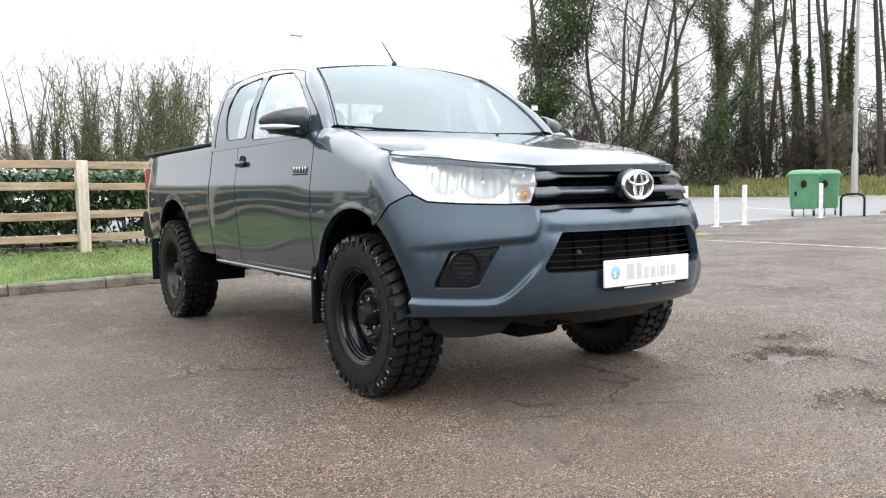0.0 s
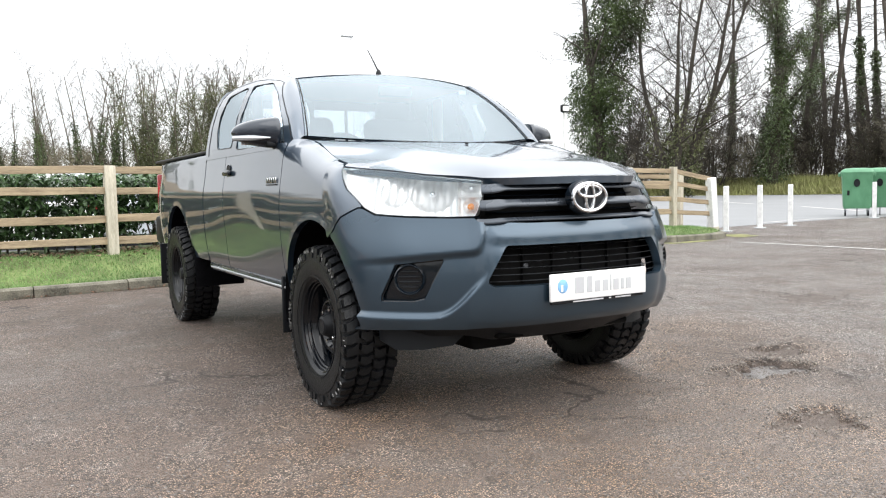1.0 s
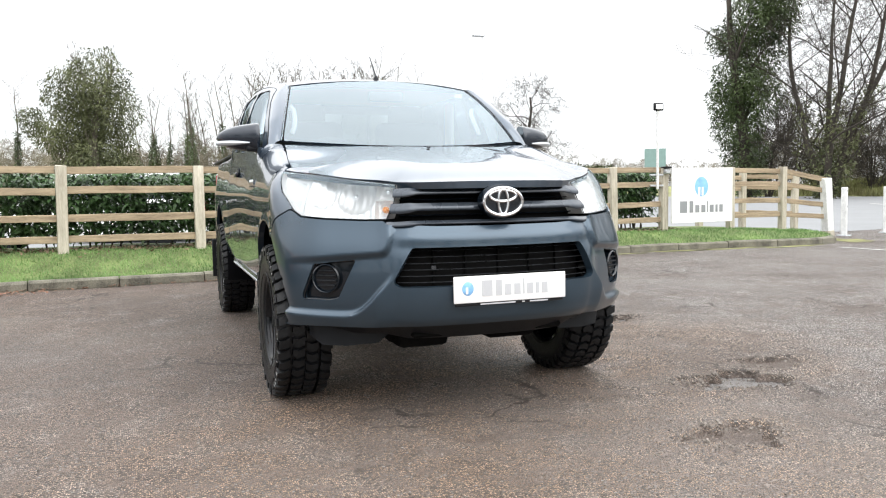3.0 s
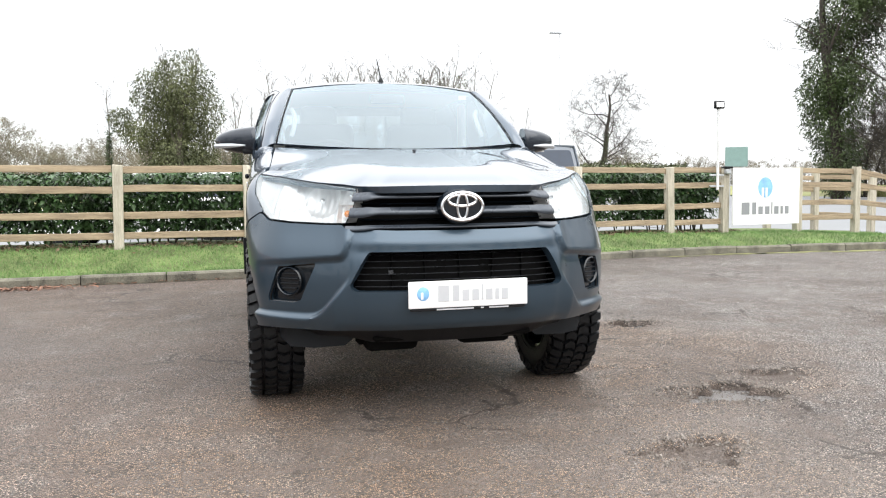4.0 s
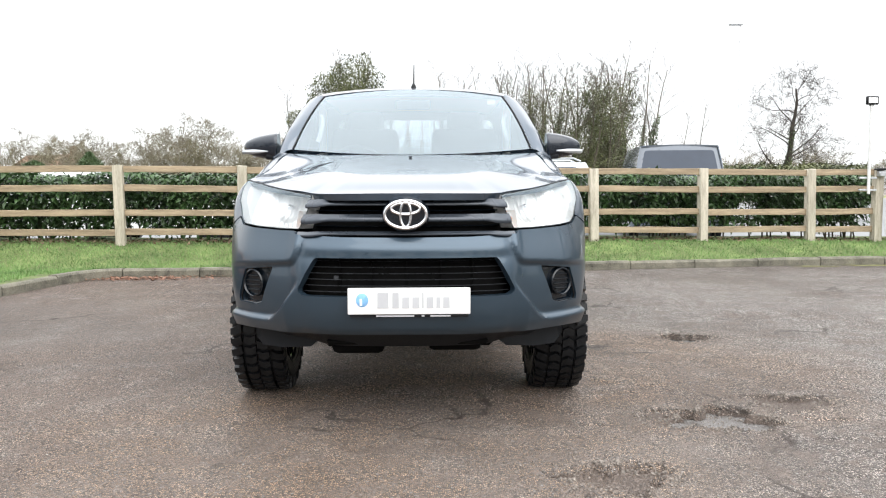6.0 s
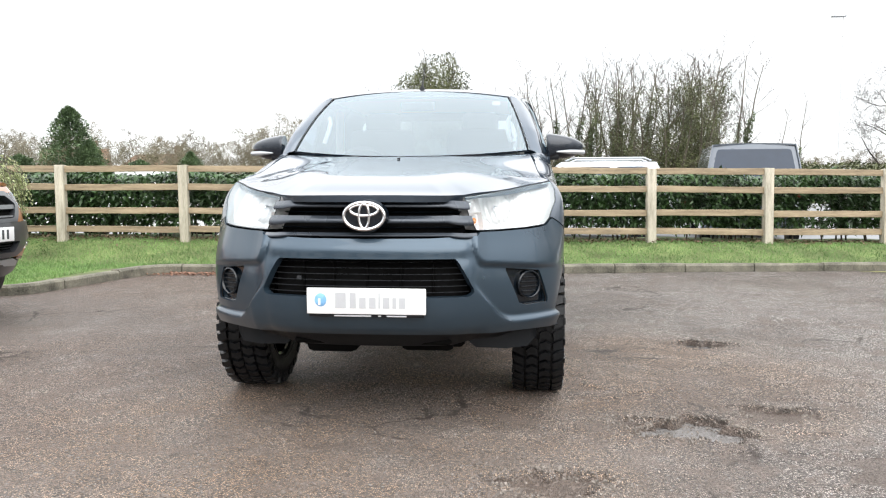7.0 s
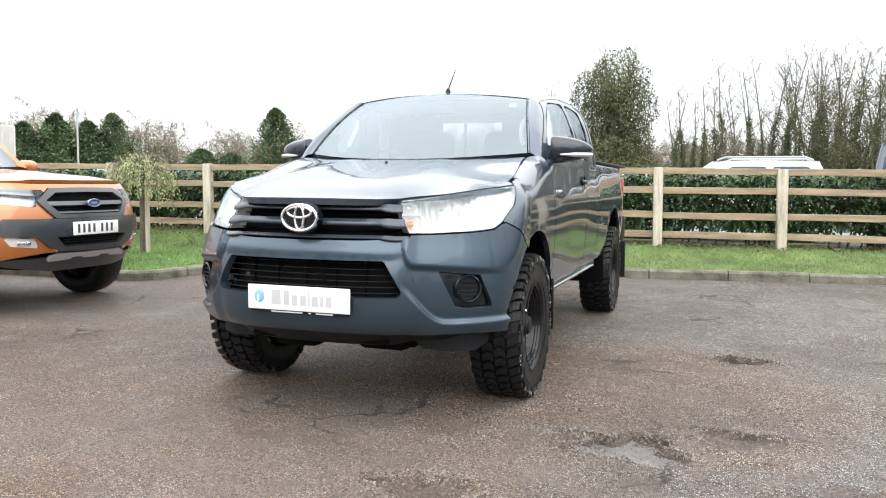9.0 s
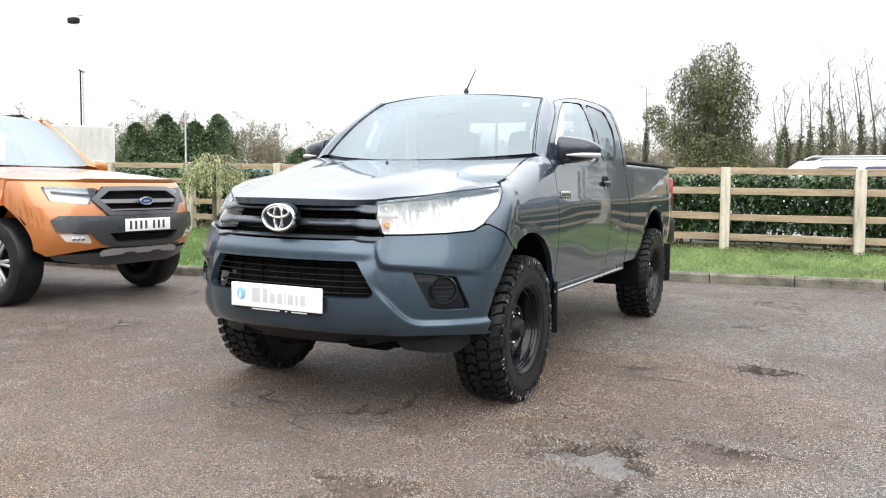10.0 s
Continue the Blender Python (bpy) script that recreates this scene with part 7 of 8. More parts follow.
for key, sd, h, wd in (("conifer_a", 3, 7.0, 3.1), ("conifer_b", 4, 5.5, 2.8), ("conifer_low", 5, 4.3, 3.8)):
    wood, fol = conifer(sd, h, wd, 9500)
    tree_kind(key, wood, fol, ivy_mat=M_CONIFER)
for key, x, y, sc in (("conifer_b", -43.3, 38.0, 0.86), ("conifer_b", -42.0, 39.5, 0.97), ("conifer_b", -40.6, 40.9, 0.90), ("conifer_a", -39.4, 42.0, 0.80), ("conifer_low", -34.6, 45.6, 0.75), ("conifer_low", -33.2, 47.2, 0.7),
                      ("conifer_a", -34.6, 55.8, 1.0), ("conifer_b", -32.6, 55.0, 0.8), ("conifer_low", -30.0, 58.0, 0.7), ("conifer_b", -27.5, 62.0, 0.7), ("conifer_b", -58.0, 40.0, 1.0)):
    put_tree(key, x, y, x, sc, "dark green conifer in the distant garden row", group="distant conifers")
put_tree("slim_a", -38.4, 42.8, 0.4, 0.66, LABEL_ROW)
put_tree("slim_b", -36.9, 52.0, 0.4, 0.5, LABEL_ROW)
rng = random.Random(78)
for k in range(18):
    put_tree(("slim_a", "slim_b", "slim_a")[k % 3], -5.5 + 0.85 * k + rng.gauss(0, 0.5), rng.uniform(46, 55), rng.uniform(0, 6), rng.uniform(0.78, 1.0) * (0.85 if k < 8 else 1.05), LABEL_ROW, group="tree row beyond the car park")
for k in range(14):
    put_tree("scrub", -7 + 1.5 * k, rng.uniform(47, 56), rng.uniform(0, 6), rng.uniform(0.55, 0.9), "brown scrub under the tree row", group="scrub under the trees")
rng = random.Random(77)
for k in range(34):
    a = radians(92 + 52 * k / 33)
    dd = rng.uniform(76, 100)
    put_tree("scrub", dd * math.cos(a) + 2, dd * math.sin(a) - 4, rng.uniform(0, 6), rng.uniform(1.05, 1.5), "hazy brown bare tree on the skyline", group="skyline trees")
for k in range(16):
    a = radians(50 + 26 * k / 15)
    dd = rng.uniform(95, 120)
    put_tree("scrub", dd * math.cos(a), dd * math.sin(a), rng.uniform(0, 6), rng.uniform(0.75, 1.1), "hazy brown bare tree on the skyline", group="skyline trees")
for k in range(40):
    a = radians(6 + 42 * k / 39)
    dd = rng.uniform(66, 80)
    put_tree(("scrub", "thicket", "thicket")[k % 3], dd * math.cos(a), dd * math.sin(a), rng.uniform(0, 6), rng.uniform(0.85, 1.3), "brown undergrowth at the woodland edge", group="woodland undergrowth")
# unseen trees, added to close the horizon behind the view and in reflections
for k in range(26):
    a = radians(160 + 200 * k / 25)
    dd = rng.uniform(40, 60)
    put_tree(("bushy", "scrub", "spreading")[k % 3], dd * math.cos(a), dd * math.sin(a), rng.uniform(0, 6), rng.uniform(0.9, 1.3), "added unseen bare tree closing the horizon behind the view", group="trees round the car park")


# small weeping tree on the bank
def weeping():
    rng = random.Random(41)
    x0, y0 = -6.15, 5.35
    z0 = float(bank_z(np.array(x0), np.array(y0)))
    root = thing("weeping_tree", "small grafted weeping tree with drooping pale green twigs", "tree", at=Matrix.Translation((x0, y0, z0)))
    pieces = [tube([(0, 0, -0.05), (0.01, 0, 0.6), (0, 0.01, 1.05), (0, 0, 1.2)], [0.04, 0.035, 0.035, 0.03], 8)]
    spots = []
    for k in range(90):
        a = rng.uniform(0, 2 * math.pi)
        r = rng.uniform(0.18, 0.46)
        top = rng.uniform(1.22, 1.42)
        drop = rng.uniform(0.22, 0.75) * (0.35 + r)
        pts = [Vector((0, 0, 1.15)), Vector((math.cos(a) * r * 0.45, math.sin(a) * r * 0.45, top)), Vector((math.cos(a) * r * 0.85, math.sin(a) * r * 0.85, top - 0.08))]
        for j in range(1, 4):
            pts.append(Vector((math.cos(a) * (r + 0.02 * j), math.sin(a) * (r + 0.02 * j), top - 0.08 - drop * j / 3)))
        pieces.append(tube(pts, [0.010, 0.007, 0.005, 0.004, 0.003, 0.002], 4))
        spots += list(zip(pts[1:], pts[2:]))
    link_mesh("trunk", *joined(pieces), M_BARK, root)

    def where():
        a, b = rng.choice(spots)
        p = a.lerp(b, rng.random())
        return p + Vector((rng.gauss(0, 0.02), rng.gauss(0, 0.02), rng.gauss(0, 0.02))), Vector((p.x, p.y, -1))
    V, F = leaf_cloud(6500, where, 0.036, rng, droop=0.9)
    link_mesh("foliage", V, F, mat("pale_catkins", (0.20, 0.25, 0.10), rough=0.6, vary=0.35, scale=5, tint=(0.36, 0.39, 0.20)), root, smooth=False)
    part("stake", box_bm(0.14, -0.05, 0.45, 0.05, 0.05, 1.0, 0.005), M_POSTWOOD, root, "square tree stake")


weeping()

# ---- road, lines, verge ----
def flat(name, outline, z, material, step=1.0, lift=None):
    xs, ys = [p[0] for p in outline], [p[1] for p in outline]
    v, f = patch(lambda x, y: (x, y, z + (lift(x, y) if lift else 0) + 0 * x), span(min(xs), max(xs), step), span(min(ys), max(ys), step), keep=outline)
    return link_mesh(name, v, f, material)


ROAD = [(10.5, 8.75), (14, 9.15), (17, 9.35), (20, 8.7), (34, 4), (62, -6), (62, 8), (52.0, 22.0), (49.6, 26), (48.2, 34), (46.5, 48), (43, 75), (20, 75), (9.5, 40), (9.0, 14), (9.6, 9.9)]
tagged(flat("road", ROAD, 0.006, M_ROAD, 1.2), "pale grey wet road beyond the bollards", "road", kind="structure")
REAR_PARK = [(-30, 9.4), (-16, 8.2), (7.2, 10.3), (8.9, 10.0), (8.9, 14), (9.3, 38), (-30, 34)]
tagged(flat("rear_car_park", REAR_PARK, 0.005, M_ROAD, 1.2), "pale grey car park behind the hedge", "car park", kind="structure")


def strip(name, pts, w, z, material, label):
    verts, faces = [], []
    for i, p in enumerate(pts):
        a, b = Vector(pts[max(0, i - 1)]), Vector(pts[min(len(pts) - 1, i + 1)])
        t = (b - a).normalized()
        for s in (-1, 1):
            q = Vector(p) + Vector((-t.y, t.x)) * s * w / 2
            verts.append((q.x, q.y, z))
    faces = [(2 * i, 2 * i + 2, 2 * i + 3, 2 * i + 1) for i in range(len(pts) - 1)]
    return tagged(link_mesh(name, verts, faces, material, smooth=False), label, "road marking", kind="structure")


strip("bay_line", [(8.72, 5.75), (8.82, 4.8), (8.86, 3.6), (8.84, 2.2), (8.8, 0.5)], 0.09, 0.008, M_LINE, "worn white parking bay line")
strip("road_line", [(22.0, 12.0), (25.3, 16.5)], 0.18, 0.012, M_LINE, "white dashed road line")
strip("road_line", [(28.0, 21.0), (31.0, 25.5)], 0.18, 0.012, M_LINE, "white dashed road line")
strip("road_line", [(14.2, 9.6), (17.0, 9.75), (20.4, 9.0)], 0.10, 0.012, M_LINE, "worn white edge line")

VERGE = [(62, 6.5), (52.0, 22.0), (49.6, 26), (48.2, 34), (46.5, 48), (43, 75), (75, 75), (110, 40), (110, -30), (80, -30)]


def verge_z(x, y):
    d = np.interp(y, [-30, 6.5, 22, 26, 34, 48, 75], [75, 62, 52, 49.6, 48.2, 46.5, 43])
    return 0.9 * smooth_np((x - d) / 7) + 0.10 * np.sin(x * 1.3) * np.sin(y * 0.9 + x)


tagged(flat("verge", VERGE, 0.01, M_DRYGRASS, 1.2, verge_z), "rough dry grass verge under the trees", "verge", kind="structure")
FIELD = [(-140, 36), (-30, 34.5), (9.3, 38.5), (18, 75), (20, 140), (-140, 140)]
tagged(flat("field", FIELD, 0.004, M_DRYGRASS, 5, None), "rough grass land behind the car park", "field", kind="structure")
RACK_GREEN = [(20.6, 8.75), (22.5, 8.15), (30, 5.5), (30, 3.0), (22.0, 7.2), (20.4, 8.2)]
tagged(flat("road_grass", RACK_GREEN, 0.02, M_SOIL, 0.4, lambda x, y: 0.03 * np.sin(x * 3) * np.sin(y * 4) + 0.03), "grass strip beside the road", "grass", kind="structure")
rng = random.Random(61)
pv, pf = [], []
for k in range(26000):
    if k % 5 == 0:
        x = rng.uniform(20.5, 29)
        y = np.interp(x, [20.4, 22.2, 30], [8.5, 7.7, 4.3]) + rng.uniform(-0.4, 0.4)
        z, h = 0.04, rng.uniform(0.05, 0.12)
    else:
        y = rng.uniform(8, 50)
        x = np.interp(y, [6.5, 22, 26, 34, 48], [62, 52, 49.6, 48.2, 46.5]) + rng.uniform(0.2, 9)
        z, h = float(verge_z(np.array(x), np.array(y))), rng.uniform(0.25, 0.7)
    a, w = rng.uniform(0, 6.28), h * 0.12
    o = len(pv)
    pv += [(x - math.cos(a) * w, y - math.sin(a) * w, z), (x + math.cos(a) * w, y + math.sin(a) * w, z), (x + rng.gauss(0, 0.3) * h, y + rng.gauss(0, 0.3) * h, z + h)]
    pf.append((o, o + 1, o + 2))
tagged(link_mesh("verge_grass", pv, pf, M_DRYGRASS, smooth=False), "tufts of dry yellow-green verge grass", "grass", kind="stuff")

# moss on the tarmac beside the kerb
M_MOSS = mat("yellow_green_moss", (0.105, 0.108, 0.042), rough=0.95, vary=0.55, scale=6, bscale=60, bump=0.6, tint=(0.185, 0.182, 0.075))


def blot(name, cx, cy, rx, ry, z, material, label, category, seed, turn=0.0):
    rng = random.Random(seed)
    n = 40
    ph = [rng.uniform(0, 6.28) for _ in range(4)]
    verts = [(cx, cy, z)]
    for k in range(n):
        a = 2 * math.pi * k / n
        r = 1 + 0.22 * math.sin(2 * a + ph[0]) + 0.16 * math.sin(5 * a + ph[1]) + 0.10 * math.sin(9 * a + ph[2])
        x, y = rx * r * math.cos(a), ry * r * math.sin(a)
        verts.append((cx + x * math.cos(turn) - y * math.sin(turn), cy + x * math.sin(turn) + y * math.cos(turn), z))
    return tagged(link_mesh(name, verts, [(0, 1 + k, 1 + (k + 1) % n) for k in range(n)], material, smooth=False), label, category, kind="structure")


for k, (x, y, rx, ry) in enumerate(((6.3, 6.44, 0.5, 0.11), (7.2, 6.39, 0.6, 0.12), (8.3, 6.27, 0.6, 0.11), (5.3, 6.38, 0.35, 0.05), (10.1, 6.85, 0.35, 0.4))):
    blot("moss", x, y, rx, ry, 0.006, M_MOSS, "patch of yellow-green moss by the kerb", "moss", 50 + k)

# ---- fence beyond the sign ----
side_fence = thing("fence", "weathered four-rail timber fence running to the gateway", "fence")
SIDE_POSTS = [(8.33, 7.83), (9.65, 8.0)]
for x, y in SIDE_POSTS:
    base = float(bank_z(np.array(x), np.array(y)))
    p = part("post", post_mesh(0.12, 0.11, 1.33 - base, rngf), M_POSTWOOD, side_fence)
    p.matrix_basis = pose(x, y, base, rngf.gauss(0, 0.6), rngf.gauss(0, 0.6), 8)
for (xa, ya, da), (xb, yb, db) in (((8.39, 7.84, 0), (9.60, 8.0, 0.02)), ((9.70, 8.0, 0.02), (10.50, 7.80, 0.20))):
    for zr in (1.27, 1.03, 0.72, 0.46):
        rail(xa, ya, zr - da, xb, yb, zr - db * (zr / 1.27), side_fence)
back_fence = thing("fence", "weathered timber fence returning beside the road", "fence")
BACK_POSTS = [(8.9, 9.45), (10.10, 9.62), (10.92, 9.05)]
for x, y in BACK_POSTS:
    p = part("post", post_mesh(0.12, 0.11, 1.24, rngf), M_POSTWOOD, back_fence)
    p.matrix_basis = pose(x, y, 0.02, 0, rngf.gauss(0, 0.8), 8)
for (xa, ya), (xb, yb) in zip(BACK_POSTS, BACK_POSTS[1:]):
    for zr in (1.18, 0.96, 0.70, 0.44):
        rail(xa + 0.05, ya, zr, xb - 0.05, yb, zr - 0.03, back_fence)
M_CHALK = mat("flaking_white_paint", (0.62, 0.63, 0.63), rough=0.7, vary=0.2, scale=9, bscale=60, bump=0.2, tint=(0.72, 0.72, 0.71))
gp = thing("gate_post", "leaning white-painted gate post at the fence end", "post", at=pose(10.56, 7.80, 0.0, 1, -5, 0))
bm = box_bm(0, 0, 0.55, 0.16, 0.16, 1.12, 0.012)
part("shaft", bm, M_CHALK, gp)
part("base_band", box_bm(0, 0, 0.06, 0.17, 0.17, 0.14, 0.01), M_POSTWOOD, gp, "bare timber foot")


# ---- bollards ----
def bollard(x, y, turn):
    b = thing("bollard", "pale square steel bollard with bolt holes", "bollard", at=pose(x, y, 0, 0, 0, turn), group="bollards at the gateway")
    part("post", box_bm(0, 0, 0.465, 0.10, 0.10, 0.93, 0.008), M_CHALK, b)
    part("base_plate", box_bm(0, 0, 0.008, 0.24, 0.24, 0.016, 0.003), M_GALV, b)
    for z in (0.86, 0.56):
        v, f = lathe([(-0.002, 0.016), (0.003, 0.016), (0.003, 0.0)], 10, "y")
        v = [(x_, -y_ - 0.050, z_ + z) for x_, y_, z_ in v]
        link_mesh("bolt_hole", v, f, M_BLACK, b)


for x, y in ((11.05, 7.90), (12.42, 8.17), (13.55, 8.26), (17.77, 8.94)):
    bollard(x, y, 32)


# ---- wheeled bins, cycle hoop ----
M_BIN = mat("green_bin_plastic", (0.075, 0.215, 0.115), rough=0.45, vary=0.15, scale=3, bscale=40, tint=(0.10, 0.25, 0.14))


def wheelie(x, y, turn):
    b = thing("waste_bin", "large green four-wheeled waste bin with domed lid", "bin", at=pose(x, y, 0, 0, 0, turn), group="bins by the road")
    b.scale = (0.60, 0.60, 0.98)
    bm = bmesh.new()
    for z, w, d in ((0.22, 1.06, 0.80), (0.30, 1.12, 0.86), (0.70, 1.18, 0.92), (1.10, 1.24, 0.98), (1.16, 1.30, 1.04), (1.20, 1.30, 1.04)):
        r = 0.06
        ring = []
        for cx, cy, a0 in ((1, 1, 0), (-1, 1, 90), (-1, -1, 180), (1, -1, 270)):
            for k in range(4):
                a = radians(a0 + 30 * k)
                ring.append(bm.verts.new((cx * (w / 2 - r) + r * math.cos(a), cy * (d / 2 - r) + r * math.sin(a), z)))
        if z > 0.22:
            for k in range(16):
                bm.faces.new((prev[k], prev[(k + 1) % 16], ring[(k + 1) % 16], ring[k]))
        else:
            bm.faces.new(ring[::-1])
        prev = ring
    part("body", bm, M_BIN, b)
    bm = bmesh.new()
    prev = None
    for z, w, d in ((1.19, 1.34, 1.08), (1.23, 1.35, 1.09), (1.29, 1.24, 0.98), (1.33, 0.98, 0.74), (1.345, 0.5, 0.4)):
        ring = [bm.verts.new((w / 2 * sx, d / 2 * sy, z)) for sx, sy in ((1, 0.85), (0.85, 1), (-0.85, 1), (-1, 0.85), (-1, -0.85), (-0.85, -1), (0.85, -1), (1, -0.85))]
        if prev:
            for k in range(8):
                bm.faces.new((prev[k], prev[(k + 1) % 8], ring[(k + 1) % 8], ring[k]))
        prev = ring
    bm.faces.new(prev)
    part("lid", bm, M_BIN, b, "green domed lid")
    for s in (-1, 1):
        part("lift_arm", box_bm(s * 0.70, 0.0, 1.16, 0.14, 0.10, 0.10, 0.02), M_BIN, b)
        for t in (-1, 1):
            v, f = lathe([(-0.022, 0.0), (-0.022, 0.09), (0.022, 0.09), (0.022, 0.0)], 18, "x")
            wh = link_mesh("wheel", [(x_ + s * 0.46, y_ + t * 0.33, z_ + 0.09) for x_, y_, z_ in v], f, M_RUBBER, b, "black castor wheel")
            part("fork", box_bm(s * 0.46, t * 0.33, 0.17, 0.07, 0.05, 0.12, 0.005), M_GALV, wh)
    part("brake_bar", box_bm(0.0, -0.40, 0.12, 0.04, 0.03, 0.22, 0.005), M_BLACK, b)
    v, f = disc_mesh(0.13, 0.11, 0.03, -0.02, 0.93, -0.485)
    link_mesh("lock_plate", v, f, M_BLACK, b, "black round lock plate")
    part("badge", box_bm(-0.36, -0.472, 0.66, 0.10, 0.02, 0.13, 0.01), M_BLACK, b, "small black label holder")


wheelie(18.62, 9.98, -54)
wheelie(19.60, 9.92, -58)
hoop = thing("cycle_hoop", "black tubular steel hoop set in the ground", "cycle stand")
pts = [(18.98, 9.08, -0.05), (18.98, 9.08, 0.50), (19.0, 9.04, 0.58), (19.05, 8.96, 0.62), (19.2, 8.70, 0.62), (19.25, 8.62, 0.58), (19.27, 8.58, 0.50), (19.27, 8.58, -0.05)]
link_mesh("tube", *tube(pts, 0.032, 10), M_BLACK, hoop)

# ---- sign board ----
M_GREY_PRINT = mat("grey_print", (0.24, 0.25, 0.26), rough=0.5, vary=0.05)
sign = thing("sign_board", "white sign board with blue disc and dark bars on fence", "sign", at=pose(7.555, 7.60, 0.845, 0, 0, 5.8))
part("panel", box_bm(0, 0, 0, 1.37, 0.02, 0.94, 0.002), M_WHITE_PLATE, sign)
link_mesh("disc", *disc_mesh(0.15, 0.17, 0.003, -0.03, 0.145, -0.0105), M_BLUE_PRINT, sign, "pale blue printed disc")
for dx, w in ((-0.085, 0.045), (-0.01, 0.04)):
    part("disc_notch", box_bm(dx, -0.0145, 0.065, w, 0.002, 0.15, 0), M_WHITE_PLATE, sign, smooth=False)
x_at = -0.53
for w, h in ((0.20, 0.20), (0.105, 0.20), (0.115, 0.13), (0.115, 0.13), (0.03, 0.20), (0.115, 0.13), (0.065, 0.13), (0.10, 0.13)):
    part("print_bar", box_bm(x_at + w / 2, -0.0115, -0.30 + h / 2, w * 0.80, 0.002, h, 0), M_GREY_PRINT, sign, smooth=False)
    x_at += w + 0.022

# ---- floodlight on its pole ----
lamp = thing("floodlight", "black floodlight on a white pole clamped to the fence", "lamp", at=pose(6.60, 7.54, 0.0))
link_mesh("pole", *tube([(0, 0, 0.96), (0, 0, 1.6), (0, 0, 2.27)], 0.022, 10), M_CHALK, lamp, "white steel pole")
for z in (1.02, 1.20):
    part("clamp", box_bm(0.0, 0.03, z, 0.26, 0.04, 0.03, 0.005), M_GALV, lamp)
hd = part("head", box_bm(0, -0.02, 2.33, 0.18, 0.05, 0.125, 0.012), M_BLACK, lamp, "black lamp housing")
part("lens", box_bm(0, -0.050, 2.33, 0.135, 0.006, 0.08, 0.002), M_WHITE_PLATE, hd, "white lamp glass")
part("bracket", box_bm(0, 0.0, 2.27, 0.06, 0.03, 0.03, 0.004), M_BLACK, hd)
box = thing("post_camera", "small grey camera box on a fence post", "camera box", at=pose(6.80, 7.60, 1.26))
part("housing", box_bm(0, -0.02, 0, 0.10, 0.12, 0.09, 0.015), M_GALV, box)
part("cap", box_bm(0, -0.02, 0.065, 0.13, 0.15, 0.03, 0.008), M_BLACK, box, "black cap")

# ---- masts and poles ----
M_MAST = mat("pale_grey_mast", (0.62, 0.63, 0.64), rough=0.6, vary=0.06)
mast = thing("lamp_mast", "tall thin pale lamp mast with flat head", "mast", at=pose(17.71, 41.76, 0))
link_mesh("pole", *tube([(0, 0, -0.1), (0, 0, 5), (0, 0, 10.2)], [0.06, 0.04, 0.028], 8), M_MAST, mast)
part("head", box_bm(-0.25, 0, 10.25, 0.75, 0.30, 0.10, 0.03), M_GALV, mast, "flat grey lantern head")
mast = thing("lamp_mast", "tall thin pale mast with a dark floodlight", "mast", at=pose(-24.71, 18.10, 0))
link_mesh("pole", *tube([(0, 0, -0.1), (0, 0, 3.5), (0, 0, 7.2)], [0.045, 0.035, 0.022], 8), M_MAST, mast)
hd = part("head", box_bm(-0.12, -0.05, 7.18, 0.42, 0.30, 0.22, 0.04, m=None), M_BLACK, mast, "dark floodlight head")
part("arm", box_bm(0.22, 0, 7.36, 0.30, 0.05, 0.05, 0.01), M_GALV, hd)
frame_ = thing("twin_pole", "pair of thin grey poles with a crossbar", "pole", at=pose(-28.8, 21.6, 0, 0, 0, -55))
for s in (-1, 1):
    link_mesh("pole", *tube([(s * 0.20, 0, -0.1), (s * 0.20, 0, 3), (s * 0.17, 0, 5.9)], 0.035, 7), M_STEEL_BLACK if s > 0 else M_GALV, frame_)
part("crossbar", box_bm(0, 0, 5.9, 0.75, 0.07, 0.07, 0.01), M_STEEL_BLACK, frame_)
pole = thing("telegraph_pole", "distant thin grey telegraph pole with a crossarm", "pole", at=pose(-39.64, 38.99, 0, 0, 0, -40))
link_mesh("shaft", *tube([(0, 0, -0.1), (0, 0, 6.0)], [0.075, 0.06], 8), M_GALV, pole)
part("crossarm", box_bm(0, 0, 5.85, 1.4, 0.06, 0.06, 0.01), M_GALV, pole)
M_COLUMN = mat("dull_lamp_column", (0.30, 0.30, 0.28), rough=0.6, vary=0.15)
column = thing("street_lamp", "tall grey tapered street lamp column on the verge", "street lamp", at=pose(47.2, 24.42, 0.3, 0, 0.4, 0))
link_mesh("column", *tube([(0, 0, -0.4), (0, 0, 2.4), (0, 0, 2.5), (0, 0, 9), (0, 0, 15)], [0.20, 0.19, 0.13, 0.11, 0.08], 10), M_COLUMN, column)
part("lantern", box_bm(-0.8, 0, 15.0, 1.6, 0.3, 0.18, 0.05), M_GALV, column)
M_SIGNGREEN = mat("grey_green_sign_back", (0.20, 0.30, 0.27), rough=0.5, vary=0.1)
rs = thing("road_sign", "back of a grey-green road sign on two posts", "road sign", at=pose(21.4, 29.2, 0, 0, 0, -35))
part("panel", box_bm(0, 0, 2.35, 1.0, 0.03, 0.92, 0.02), M_SIGNGREEN, rs)
for s in (-1, 1):
    link_mesh("post", *tube([(s * 0.3, 0.04, -0.1), (s * 0.3, 0.04, 2.7)], 0.045, 8), M_GALV, rs)
for z in (2.1, 2.35, 2.6):
    part("rail", box_bm(0, 0.03, z, 1.0, 0.03, 0.03, 0.005), M_GALV, rs)


